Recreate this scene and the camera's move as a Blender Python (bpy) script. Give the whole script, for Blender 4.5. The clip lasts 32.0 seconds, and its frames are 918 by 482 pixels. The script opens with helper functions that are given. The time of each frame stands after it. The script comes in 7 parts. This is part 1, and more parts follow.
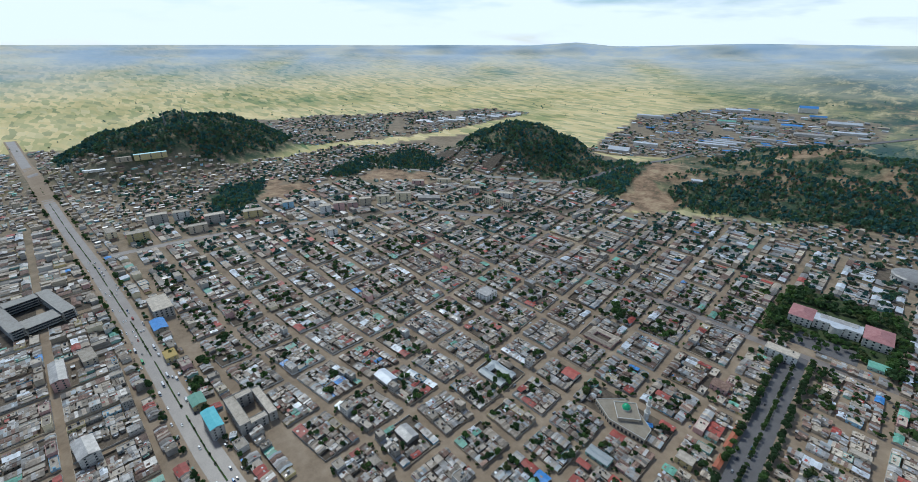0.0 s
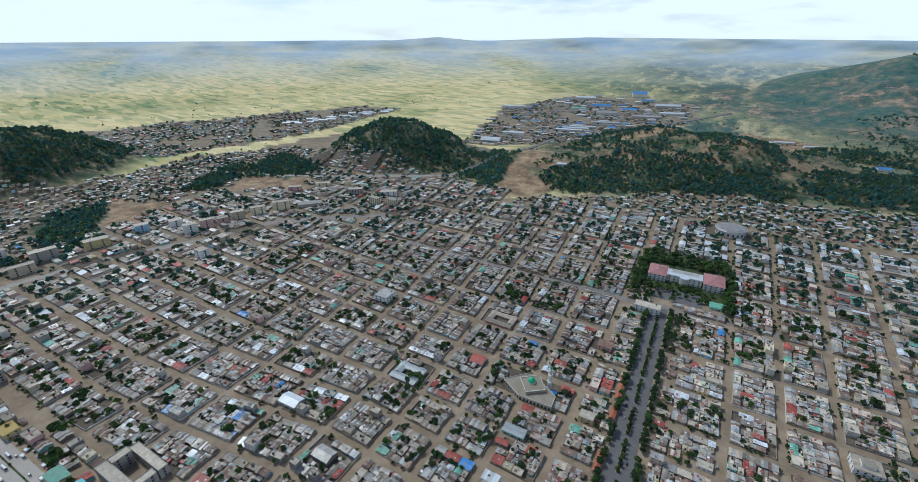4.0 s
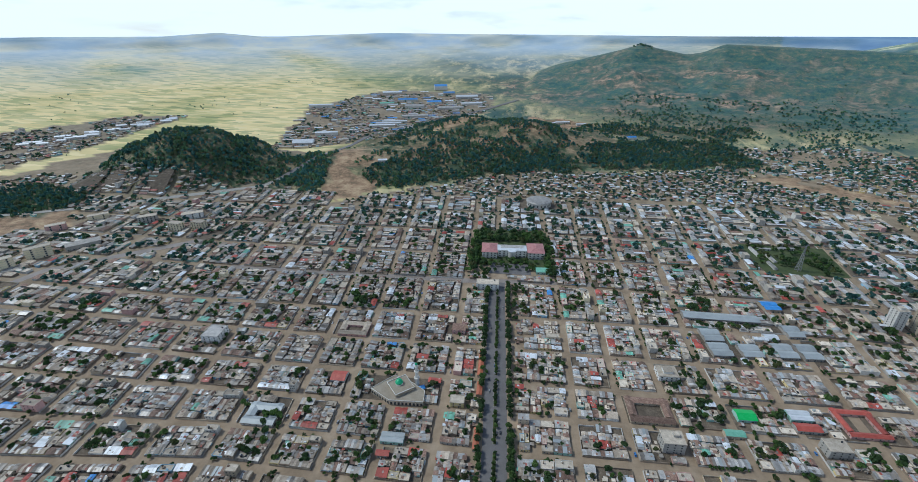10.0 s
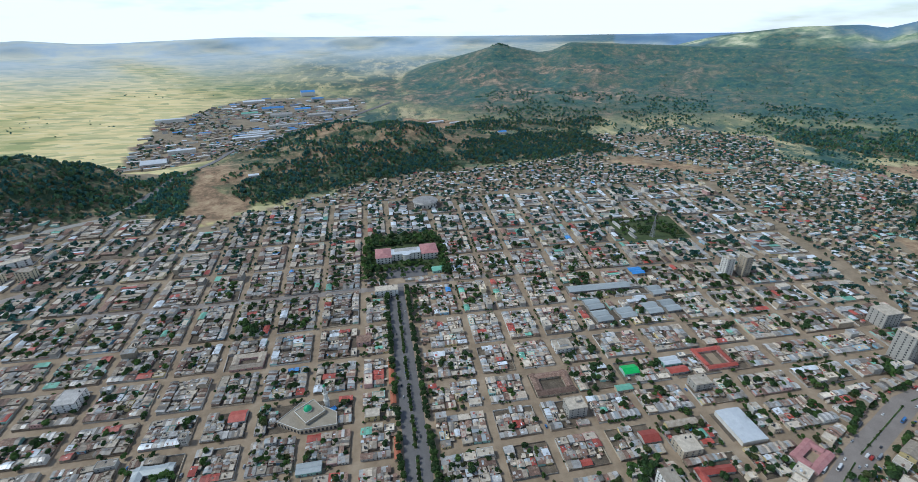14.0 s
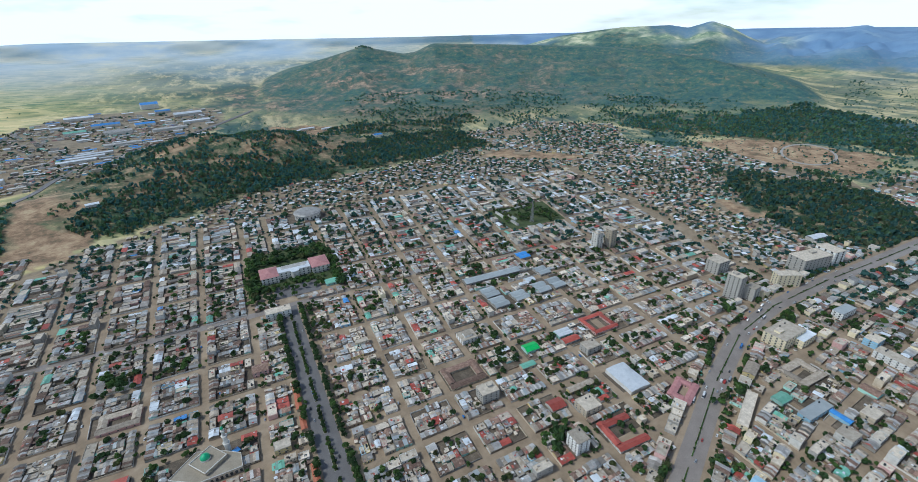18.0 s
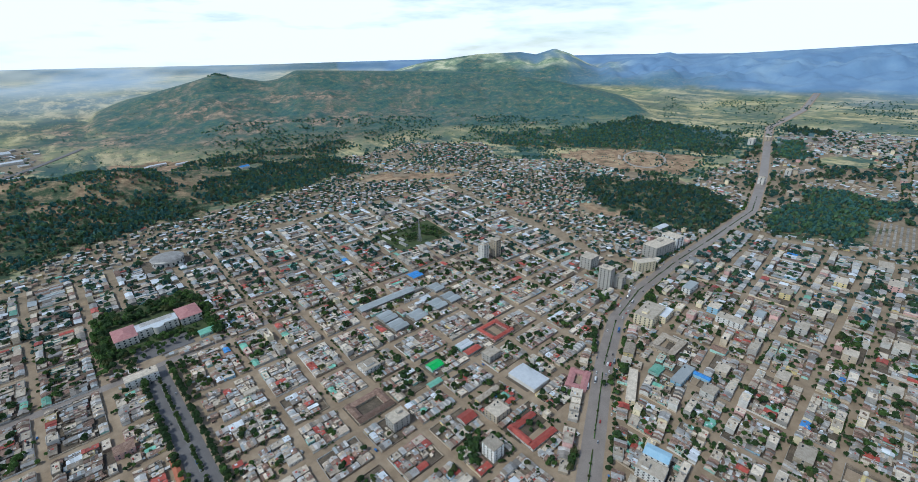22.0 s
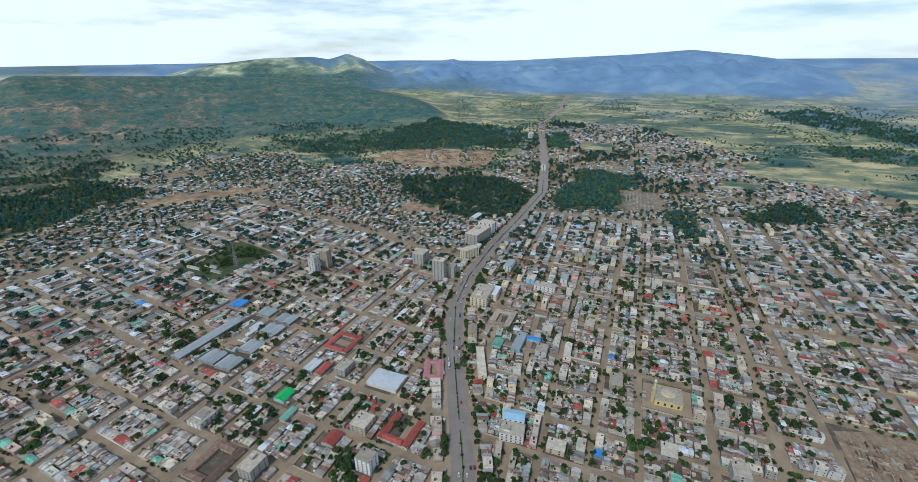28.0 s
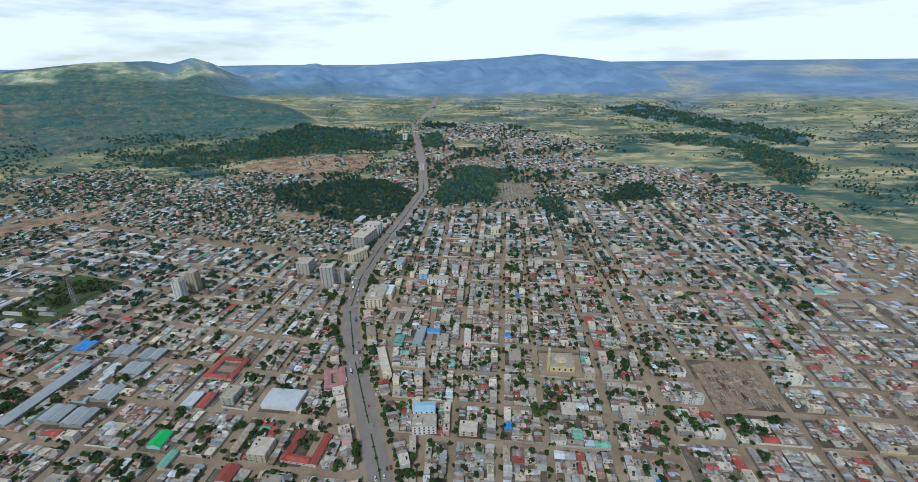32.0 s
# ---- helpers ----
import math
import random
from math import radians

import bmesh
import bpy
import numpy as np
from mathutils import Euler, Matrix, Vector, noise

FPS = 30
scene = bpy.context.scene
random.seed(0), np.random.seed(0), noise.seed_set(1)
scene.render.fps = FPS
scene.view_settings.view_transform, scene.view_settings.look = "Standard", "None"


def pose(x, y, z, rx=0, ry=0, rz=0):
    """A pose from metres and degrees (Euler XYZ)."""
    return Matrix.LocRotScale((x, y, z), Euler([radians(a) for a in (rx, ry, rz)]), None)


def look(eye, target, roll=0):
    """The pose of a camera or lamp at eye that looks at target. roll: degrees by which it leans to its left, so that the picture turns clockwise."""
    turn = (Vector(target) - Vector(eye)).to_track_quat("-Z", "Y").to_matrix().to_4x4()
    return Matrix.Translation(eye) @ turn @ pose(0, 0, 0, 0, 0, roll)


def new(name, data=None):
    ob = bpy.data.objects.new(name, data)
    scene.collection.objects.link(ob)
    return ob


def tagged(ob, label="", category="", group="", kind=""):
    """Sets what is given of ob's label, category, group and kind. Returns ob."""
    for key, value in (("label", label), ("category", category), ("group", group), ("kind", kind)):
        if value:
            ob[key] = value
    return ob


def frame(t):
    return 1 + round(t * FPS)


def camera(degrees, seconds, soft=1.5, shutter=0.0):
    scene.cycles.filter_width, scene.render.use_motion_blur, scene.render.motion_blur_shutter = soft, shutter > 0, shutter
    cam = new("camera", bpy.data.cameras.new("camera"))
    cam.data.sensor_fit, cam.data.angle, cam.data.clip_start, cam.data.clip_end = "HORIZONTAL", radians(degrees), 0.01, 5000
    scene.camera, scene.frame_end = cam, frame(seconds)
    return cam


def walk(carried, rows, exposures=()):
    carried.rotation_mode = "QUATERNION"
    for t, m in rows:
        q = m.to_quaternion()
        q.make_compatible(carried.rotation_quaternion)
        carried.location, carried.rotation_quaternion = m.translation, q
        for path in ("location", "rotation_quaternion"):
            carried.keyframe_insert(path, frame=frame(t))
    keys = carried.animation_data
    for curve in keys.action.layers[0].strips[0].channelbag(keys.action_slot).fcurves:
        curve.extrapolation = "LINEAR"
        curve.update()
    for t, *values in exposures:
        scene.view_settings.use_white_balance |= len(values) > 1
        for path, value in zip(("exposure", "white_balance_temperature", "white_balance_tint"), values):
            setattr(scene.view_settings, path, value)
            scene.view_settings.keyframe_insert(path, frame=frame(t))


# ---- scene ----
# the camera: a drone that hovers over the main road and turns to its right
ROWS = [  # seconds, x, y, z, turn to the left from +y, tilt, lean
    (0, 32.7, -1.3, 350.3, 46.12, -24.34, 0.24),
    (0.5, 29.7, -1.4, 353, 44.17, -24.74, 0.34),
    (1, 27.6, -1.7, 355, 41.85, -24.92, 0.37),
    (1.5, 26.6, -2.5, 356, 39.77, -24.99, 0.33),
    (2, 26.5, -3.6, 356.2, 37.73, -24.99, 0.22),
    (2.5, 26.6, -4.8, 355.7, 35.78, -24.92, 0.09),
    (3, 26.4, -6, 355.1, 33.87, -24.77, -0),
    (3.5, 25.5, -6.7, 355.1, 31.98, -24.83, -0.04),
    (5.5, 20.5, -8, 355.1, 23.93, -24.87, -0.03),
    (6, 19, -8.1, 355.8, 22.2, -24.85, 0.01),
    (6.5, 16.6, -7.9, 357.5, 20.28, -25.15, 0.11),
    (7, 14.4, -7.4, 359.1, 18.23, -25.33, 0.2),
    (7.5, 12.8, -6.5, 359.8, 16.09, -25.4, 0.22),
    (8, 11.9, -5.6, 359.3, 13.94, -25.45, 0.14),
    (8.5, 11.5, -4.7, 358, 11.99, -25.41, 0.02),
    (9, 11.3, -3.9, 356.3, 9.96, -25.18, -0.04),
    (9.5, 10.3, -2.4, 356, 7.97, -25.38, -0.02),
    (10, 9.4, -1.4, 356.1, 6.03, -25.4, 0.01),
    (10.5, 9.1, -1.2, 356.4, 4.08, -25.34, -0.03),
    (11, 9.3, -1.7, 356.7, 2.17, -25.26, -0.15),
    (11.5, 9.7, -2.4, 356.8, 0.37, -25.19, -0.3),
    (12, 9.9, -2.9, 356.7, -1.33, -25.08, -0.46),
    (12.5, 9.8, -3.1, 356.6, -3.11, -25.09, -0.61),
    (13, 8.9, -2.7, 356.8, -5.3, -25.08, -0.73),
    (13.5, 7.3, -1.9, 358, -7.4, -25.25, -0.82),
    (14, 5.6, -1.4, 359.4, -9.62, -25.36, -0.9),
    (14.5, 4.2, -1.2, 360.2, -11.83, -25.43, -1.01),
    (16.5, 0, 0, 360, -19.8, -25.45, -1.13),
    (17, -1, 0, 360, -22.12, -25.44, -1.23),
    (17.5, -1.8, 0, 360, -23.97, -25.46, -1.31),
    (18, -2.2, -0.1, 359.6, -25.65, -25.45, -1.38),
    (18.5, -2.2, -0.2, 358.7, -27.4, -25.32, -1.46),
    (19, -1.9, -0.1, 357.3, -29.28, -25.13, -1.51),
    (19.5, -1.8, 0.2, 355.8, -31.22, -24.81, -1.53),
    (20, -2, 1, 354.3, -33.28, -24.37, -1.52),
    (20.5, -2.5, 1.7, 353.4, -35.33, -23.82, -1.51),
    (21, -3.3, 2.5, 353.5, -37.66, -23.3, -1.5),
    (21.5, -4.4, 3.2, 354.2, -39.68, -23.04, -1.49),
    (22, -5.8, 3.3, 355.7, -41.69, -22.87, -1.48),
    (22.5, -7.6, 3, 357.8, -43.66, -22.83, -1.45),
    (23, -9.7, 2.3, 360.3, -45.63, -22.87, -1.41),
    (23.5, -11.8, 1.5, 362.7, -47.64, -22.93, -1.35),
    (24, -13.6, 1.1, 364.2, -49.41, -22.98, -1.33),
    (24.5, -14.8, 1.1, 364.6, -51.27, -22.94, -1.34),
    (25, -15.8, 1.5, 364.1, -53.56, -22.86, -1.31),
    (25.5, -16.5, 3, 362.9, -55.62, -22.78, -1.14),
    (27.5, -17.9, 15.6, 355.7, -64.49, -22.77, -0.85),
    (28, -18.7, 18.6, 353.5, -66.66, -22.66, -0.59),
    (28.5, -19.7, 20.9, 351.1, -68.87, -22.59, -0.44),
    (29, -20.6, 22.5, 348.8, -71.27, -22.49, -0.4),
    (29.5, -21.2, 23.4, 346.8, -73.29, -22.39, -0.42),
    (30, -21.5, 23.8, 345.2, -75.01, -22.35, -0.5),
    (30.5, -21.7, 23.9, 343.9, -76.76, -22.32, -0.59),
    (31, -22, 24, 342.7, -78.53, -22.26, -0.67),
    (31.5, -22.2, 24.2, 341.7, -80.66, -22.29, -0.74),
    (32, -22.6, 24.5, 340.7, -82.73, -22.23, -0.78),
]
EXPOSURES = ((0, -0.42, 5800, 2), (9, -0.36, 5780, 2), (18, -0.21, 5780, 2), (22, -0.24, 5820, 2), (28, -0.36, 5880, 2), (32, -0.40, 5880, 2))
cam = camera(92.2, 32.0, soft=0.7)
walk(cam, [(t, pose(x, y, z, 90 + tilt, 0, turn) @ pose(0, 0, 0, 0, 0, lean)) for t, x, y, z, turn, tilt, lean in ROWS], EXPOSURES)

# ---- sky and sun ----
SUN_AZ, SUN_EL = -80.0, 52.0
world = bpy.data.worlds.new("sky")
scene.world = world
world.use_nodes = True
wn, wl = world.node_tree.nodes, world.node_tree.links
wn.clear()
w_out, w_bg, w_sky = wn.new("ShaderNodeOutputWorld"), wn.new("ShaderNodeBackground"), wn.new("ShaderNodeTexSky")
w_sky.sky_type, w_sky.sun_disc = "NISHITA", False
w_sky.sun_elevation, w_sky.sun_rotation = radians(SUN_EL), radians(SUN_AZ)
w_sky.altitude, w_sky.dust_density, w_sky.ozone_density = 1900, 2.0, 1.0
w_co, w_map, w_noise, w_ramp, w_mix = (wn.new("ShaderNodeTexCoord"), wn.new("ShaderNodeMapping"), wn.new("ShaderNodeTexNoise"), wn.new("ShaderNodeValToRGB"), wn.new("ShaderNodeMix"))
w_map.inputs["Scale"].default_value = (1.6, 1.6, 9.0)
w_noise.inputs["Scale"].default_value, w_noise.inputs["Detail"].default_value, w_noise.inputs["Roughness"].default_value = 2.2, 7, 0.55
w_ramp.color_ramp.elements[0].position, w_ramp.color_ramp.elements[1].position = 0.40, 0.60
w_mix.data_type = "RGBA"
w_mix.inputs["B"].default_value = (9.4, 10.0, 11.0, 1)
wl.new(w_co.outputs["Generated"], w_map.inputs["Vector"])
wl.new(w_map.outputs["Vector"], w_noise.inputs["Vector"])
w_sep, w_low, w_sum = wn.new("ShaderNodeSeparateXYZ"), wn.new("ShaderNodeMath"), wn.new("ShaderNodeMath")
w_low.operation, w_sum.operation = "MULTIPLY_ADD", "ADD"
w_low.inputs[1].default_value, w_low.inputs[2].default_value = -0.42, 0.13
wl.new(w_co.outputs["Generated"], w_sep.inputs["Vector"])
wl.new(w_sep.outputs["Z"], w_low.inputs[0])
wl.new(w_low.outputs["Value"], w_sum.inputs[0])
wl.new(w_noise.outputs["Fac"], w_sum.inputs[1])
wl.new(w_sum.outputs["Value"], w_ramp.inputs["Fac"])
wl.new(w_ramp.outputs["Color"], w_mix.inputs["Factor"])
wl.new(w_sky.outputs["Color"], w_mix.inputs["A"])
wl.new(w_mix.outputs["Result"], w_bg.inputs["Color"])
wl.new(w_bg.outputs["Background"], w_out.inputs["Surface"])
w_bg.inputs["Strength"].default_value = 0.13

sun_data = bpy.data.lights.new("sun", "SUN")
sun_data.energy, sun_data.angle, sun_data.color = 2.7, radians(10), (1.0, 0.95, 0.88)
sun = new("sun", sun_data)
sun.matrix_world = look((0, 0, 0), (-math.sin(radians(SUN_AZ)) * math.cos(radians(SUN_EL)), -math.cos(radians(SUN_AZ)) * math.cos(radians(SUN_EL)), -math.sin(radians(SUN_EL))))

# ---- the land ----
# azimuth (deg, from +y towards +x), elevation of the ridge (deg)
FRONT = [(-4, -9.5), (-1.5, -7.8), (3.5, -4.6), (9, -3.0), (12.8, -2.0), (14.7, -1.4), (16.6, -1.8), (19.5, -2.4), (21, -2.2), (23, -1.3), (34, -1.7), (44, -2.1), (50.5, -2.9), (54, -3.4), (58.7, -4.8), (61, -5.4), (64.6, -6.8), (67, -8.0), (70, -9.5)]
FRIM = [(-10, 2950), (45, 2950), (55, 2750), (62, 2500), (70, 2330)]
FBASE = [(-4, 2250), (6, 1900), (13, 1780), (23, 1700), (34, 1850), (45, 1900), (57, 2000), (70, 2200)]
SECOND = [(31, -4), (34, -1.7), (38, -0.75), (44.5, 0.0), (49.5, 0.1), (51.3, -0.2), (53.4, 0.4), (55.2, -0.2), (56.8, -1.1), (59.5, -2.3), (62.3, -3.4), (68, -5)]
THIRD = [(54, -4), (59.5, -1.0), (65.9, -0.3), (68, -0.9), (72, -0.6), (79, -0.3), (86.7, 0.0), (92.5, 0.4), (98, -0.2), (102, -0.8), (105.5, -1.8), (107.5, -2.6), (112, -4)]
FAR = [(-180, -1.2), (-90, -1.6), (-83, -1.0), (-60, -0.6), (-46, -0.5), (-37.5, -0.5), (-32.2, -0.15), (-27.5, -0.6), (-15, -0.2), (-5, -0.3), (20, -0.5), (60, -0.4), (68, -0.5), (108, -1.4), (115, -1.5), (128, -2.0), (180, -1.2)]
# hill centre x, y, half-widths, height, turn
HILLS = [(-1580, 330, 190, 300, 116, 10), (-850, 1130, 200, 165, 100, 25), (-40, 1500, 330, 230, 80, 0), (-400, 1230, 190, 130, 26, 0)]


def table(rows, a):
    return np.interp(a, [r[0] for r in rows], [r[1] for r in rows])


def lumps(x, y, s, seed):
    u, v, q = x / s, y / s, seed * 1.7
    return (np.sin(u * 1.9 + 1.3 * np.sin(v * 1.1 + q)) + np.sin(v * 2.3 + 1.7 * np.sin(u * 0.9 - q)) + 0.6 * np.sin((u + v) * 3.7 + q) + 0.4 * np.sin((u - v) * 6.1 + 2 * q + np.sin(u * 5))) / 2.4


def height(x, y):
    """Height of the land; the town is level, the plain climbs slowly to the horizon, hills and mesas stand on it."""
    x, y = np.asarray(x, float), np.asarray(y, float)
    r, a = np.hypot(x, y), np.degrees(np.arctan2(x, y))
    z = 312 * np.clip((r - 1300) / 3550, 0, 1) ** 1.5
    base = z
    for hx, hy, wx, wy, hz, turn in HILLS:
        c, s = np.cos(np.radians(turn)), np.sin(np.radians(turn))
        u, v = ((x - hx) * c + (y - hy) * s) / wx, ((y - hy) * c - (x - hx) * s) / wy
        d = u * u + v * v
        z = z + hz * np.exp(-d ** (1.7 if hz > 90 else 1.1)) * (1 + 0.18 * lumps(x, y, 90, 3))
    for rows, foot, crest, drop, rough in ((FRONT, None, 2950, 700, 17), (SECOND, 3250, 3900, 500, 14), (THIRD, 3150, 4450, 300, 34), (FAR, 4300, 4780, 200, 3)):
        rim = (table(FRIM, a) if foot is None else crest) + (60 * lumps(a * 40, 0 * a, 420, 1) if foot is None else 0)
        low = table(FBASE, a) + 70 * lumps(x, y, 420, 6) if foot is None else foot
        top = 357 + rim * np.tan(np.radians(table(rows, a)))
        t = (r - low) / (rim - low)
        step = np.clip(t, 0, 1)
        step = np.where(step < 0.5, 0.5 * step, np.where(step < 0.86, 0.25 + (step - 0.5) * 1.15, 0.664 + (step - 0.86) * 2.4)) if foot is None else step ** 0.9
        back = np.clip((r - rim - 180) / drop, 0, 1)
        gully = rough * (lumps(x, y, 150, 5) + 0.6 * lumps(x, y, 55, 8)) * np.clip(4 * step * (1 - step), 0, 1) * np.clip((top - base) / 170, 0, 1)
        m = base + (top - base) * step * (1 - back) + gully
        ends = (a > rows[0][0]) & (a < rows[-1][0]) & (t > 0) & (top > base)
        z = np.where(ends, np.maximum(z, m), z)
    return z

# ---- materials ----
def material(name, colours, rough=0.85, scale=0.2, fine=2.0, bump=0.3, metal=0.0, island=0.0, piece=0.0, stretch=(1, 1, 1), thin=0.0):
    """A weathered surface: two sizes of noise blend the colours; island and piece vary the tone from piece to piece."""
    m = bpy.data.materials.new(name)
    m.use_nodes = True
    n, l = m.node_tree.nodes, m.node_tree.links
    b = n["Principled BSDF"]
    geo, mp = n.new("ShaderNodeNewGeometry"), n.new("ShaderNodeMapping")
    mp.inputs["Scale"].default_value = stretch
    l.new(geo.outputs["Position"], mp.inputs["Vector"])
    big, small = n.new("ShaderNodeTexNoise"), n.new("ShaderNodeTexNoise")
    for t, s in ((big, scale), (small, fine)):
        t.inputs["Scale"].default_value, t.inputs["Detail"].default_value, t.inputs["Roughness"].default_value = s, 6, 0.62
        l.new(mp.outputs["Vector"], t.inputs["Vector"])
    ramp = n.new("ShaderNodeValToRGB")
    els = ramp.color_ramp.elements
    while len(els) < len(colours):
        els.new(0.5)
    for k, c in enumerate(colours):
        els[k].position = 0.3 + 0.4 * k / max(1, len(colours) - 1)
        els[k].color = (*c, 1)
    blend = n.new("ShaderNodeMix")
    blend.inputs["Factor"].default_value = 0.4
    l.new(big.outputs["Fac"], blend.inputs["A"])
    l.new(small.outputs["Fac"], blend.inputs["B"])
    l.new(blend.outputs["Result"], ramp.inputs["Fac"])
    colour = ramp.outputs["Color"]
    for amount, source in ((island, geo.outputs["Random Per Island"]), (piece, None)):
        if amount:
            if source is None:
                source = n.new("ShaderNodeObjectInfo").outputs["Random"]
            rng, hsv = n.new("ShaderNodeMapRange"), n.new("ShaderNodeHueSaturation")
            rng.inputs["To Min"].default_value, rng.inputs["To Max"].default_value = 1 - amount, 1 + amount
            l.new(source, rng.inputs["Value"])
            l.new(rng.outputs["Result"], hsv.inputs["Value"])
            l.new(colour, hsv.inputs["Color"])
            colour = hsv.outputs["Color"]
    l.new(colour, b.inputs["Base Color"])
    b.inputs["Roughness"].default_value, b.inputs["Metallic"].default_value = rough, metal
    if bump:
        bp = n.new("ShaderNodeBump")
        bp.inputs["Strength"].default_value, bp.inputs["Distance"].default_value = bump, 0.3
        l.new(small.outputs["Fac"], bp.inputs["Height"])
        l.new(bp.outputs["Normal"], b.inputs["Normal"])
    if thin:
        glow, both = n.new("ShaderNodeBsdfTranslucent"), n.new("ShaderNodeMixShader")
        both.inputs["Fac"].default_value = thin
        l.new(colour, glow.inputs["Color"])
        l.new(b.outputs["BSDF"], both.inputs[1])
        l.new(glow.outputs["BSDF"], both.inputs[2])
        l.new(both.outputs["Shader"], n["Material Output"].inputs["Surface"])
    return m


ROOFS = {
    "silver": material("zinc_sheet", [(0.21, 0.20, 0.185), (0.37, 0.352, 0.33), (0.57, 0.545, 0.515)], 0.5, 0.15, 1.5, 0.2, 0.2, 0.38, 0.3),
    "grey": material("grey_sheet", [(0.120, 0.106, 0.091), (0.217, 0.194, 0.169), (0.336, 0.306, 0.269)], 0.6, 0.15, 1.5, 0.2, 0.1, 0.45, 0.35),
    "rust": material("rusty_sheet", [(0.085, 0.051, 0.039), (0.188, 0.114, 0.083), (0.331, 0.239, 0.182)], 0.75, 0.35, 1.4, 0.25, 0, 0.45, 0.35),
    "dull": material("weathered_sheet", [(0.194, 0.153, 0.114), (0.346, 0.286, 0.221), (0.518, 0.454, 0.373)], 0.75, 0.3, 1.4, 0.25, 0, 0.45, 0.35),
    "red": material("red_painted_sheet", [(0.22, 0.045, 0.035), (0.36, 0.07, 0.05), (0.42, 0.12, 0.09)], 0.55, 0.2, 1.5, 0.2, 0, 0.25, 0.25),
    "green": material("green_painted_sheet", [(0.10, 0.28, 0.20), (0.16, 0.38, 0.28), (0.25, 0.46, 0.37)], 0.5, 0.2, 1.5, 0.2, 0, 0.3, 0.25),
    "white": material("white_sheet", [(0.50, 0.52, 0.55), (0.64, 0.67, 0.70), (0.76, 0.78, 0.80)], 0.45, 0.15, 1.5, 0.15, 0.1, 0.2, 0.15),
    "blue": material("blue_painted_sheet", [(0.04, 0.16, 0.42), (0.06, 0.24, 0.58), (0.12, 0.33, 0.65)], 0.45, 0.2, 1.5, 0.15, 0, 0.2, 0.15),
    "slab": material("concrete_slab", [(0.28, 0.236, 0.182), (0.455, 0.395, 0.318), (0.62, 0.55, 0.455)], 0.9, 0.25, 1.5, 0.3, 0, 0.35, 0.3),
    "pale": material("pale_zinc_sheet", [(0.27, 0.295, 0.30), (0.35, 0.378, 0.385), (0.43, 0.46, 0.465)], 0.5, 0.1, 1.5, 0.2, 0.1, 0.15, 0.12),
}
WALLS = {
    "beige": material("beige_render", [(0.30, 0.245, 0.178), (0.43, 0.36, 0.268), (0.54, 0.465, 0.36)], 0.9, 0.3, 2, 0.2, 0, 0.3, 0.25),
    "bright_wall": material("fresh_white_render", [(0.64, 0.63, 0.60), (0.74, 0.73, 0.70), (0.80, 0.79, 0.77)], 0.8, 0.3, 2, 0.1, 0, 0.1, 0.1),
    "cream": material("cream_render", [(0.64, 0.54, 0.34), (0.73, 0.63, 0.43), (0.78, 0.70, 0.52)], 0.85, 0.3, 2, 0.2, 0, 0.1, 0.1),
    "white_wall": material("white_render", [(0.42, 0.40, 0.36), (0.54, 0.52, 0.48), (0.66, 0.64, 0.60)], 0.88, 0.3, 2, 0.2, 0, 0.2, 0.2),
    "mud": material("mud_plaster", [(0.17, 0.13, 0.096), (0.26, 0.205, 0.152), (0.35, 0.285, 0.216)], 0.95, 0.3, 2, 0.3, 0, 0.3, 0.25),
    "block": material("bare_concrete_block", [(0.22, 0.205, 0.182), (0.32, 0.30, 0.27), (0.42, 0.395, 0.36)], 0.93, 0.4, 2, 0.3, 0, 0.3, 0.25),
    "mint": material("mint_render", [(0.26, 0.46, 0.40), (0.34, 0.56, 0.49), (0.44, 0.63, 0.57)], 0.85, 0.3, 2, 0.2, 0, 0.25, 0.2),
    "yellow": material("ochre_render", [(0.48, 0.38, 0.17), (0.60, 0.49, 0.24), (0.68, 0.58, 0.34)], 0.85, 0.3, 2, 0.2, 0, 0.2, 0.2),
    "pink": material("pink_render", [(0.46, 0.26, 0.24), (0.56, 0.34, 0.31), (0.64, 0.43, 0.40)], 0.85, 0.3, 2, 0.2, 0, 0.2, 0.2),
    "blue_wall": material("blue_render", [(0.20, 0.38, 0.52), (0.28, 0.48, 0.62), (0.38, 0.56, 0.68)], 0.85, 0.3, 2, 0.2, 0, 0.2, 0.2),
}
LEAF = [material("leaf_dark", [(0.026, 0.058, 0.020), (0.046, 0.090, 0.030), (0.074, 0.128, 0.044)], 0.8, 0.08, 0.9, 0, 0, 0.3, 0.3, thin=0.5),
        material("leaf_mid", [(0.044, 0.092, 0.022), (0.078, 0.145, 0.036), (0.125, 0.20, 0.05)], 0.8, 0.08, 0.9, 0, 0, 0.3, 0.3, thin=0.5),
        material("leaf_olive", [(0.05, 0.066, 0.024), (0.085, 0.105, 0.036), (0.13, 0.145, 0.05)], 0.8, 0.08, 0.9, 0, 0, 0.3, 0.3, thin=0.5)]
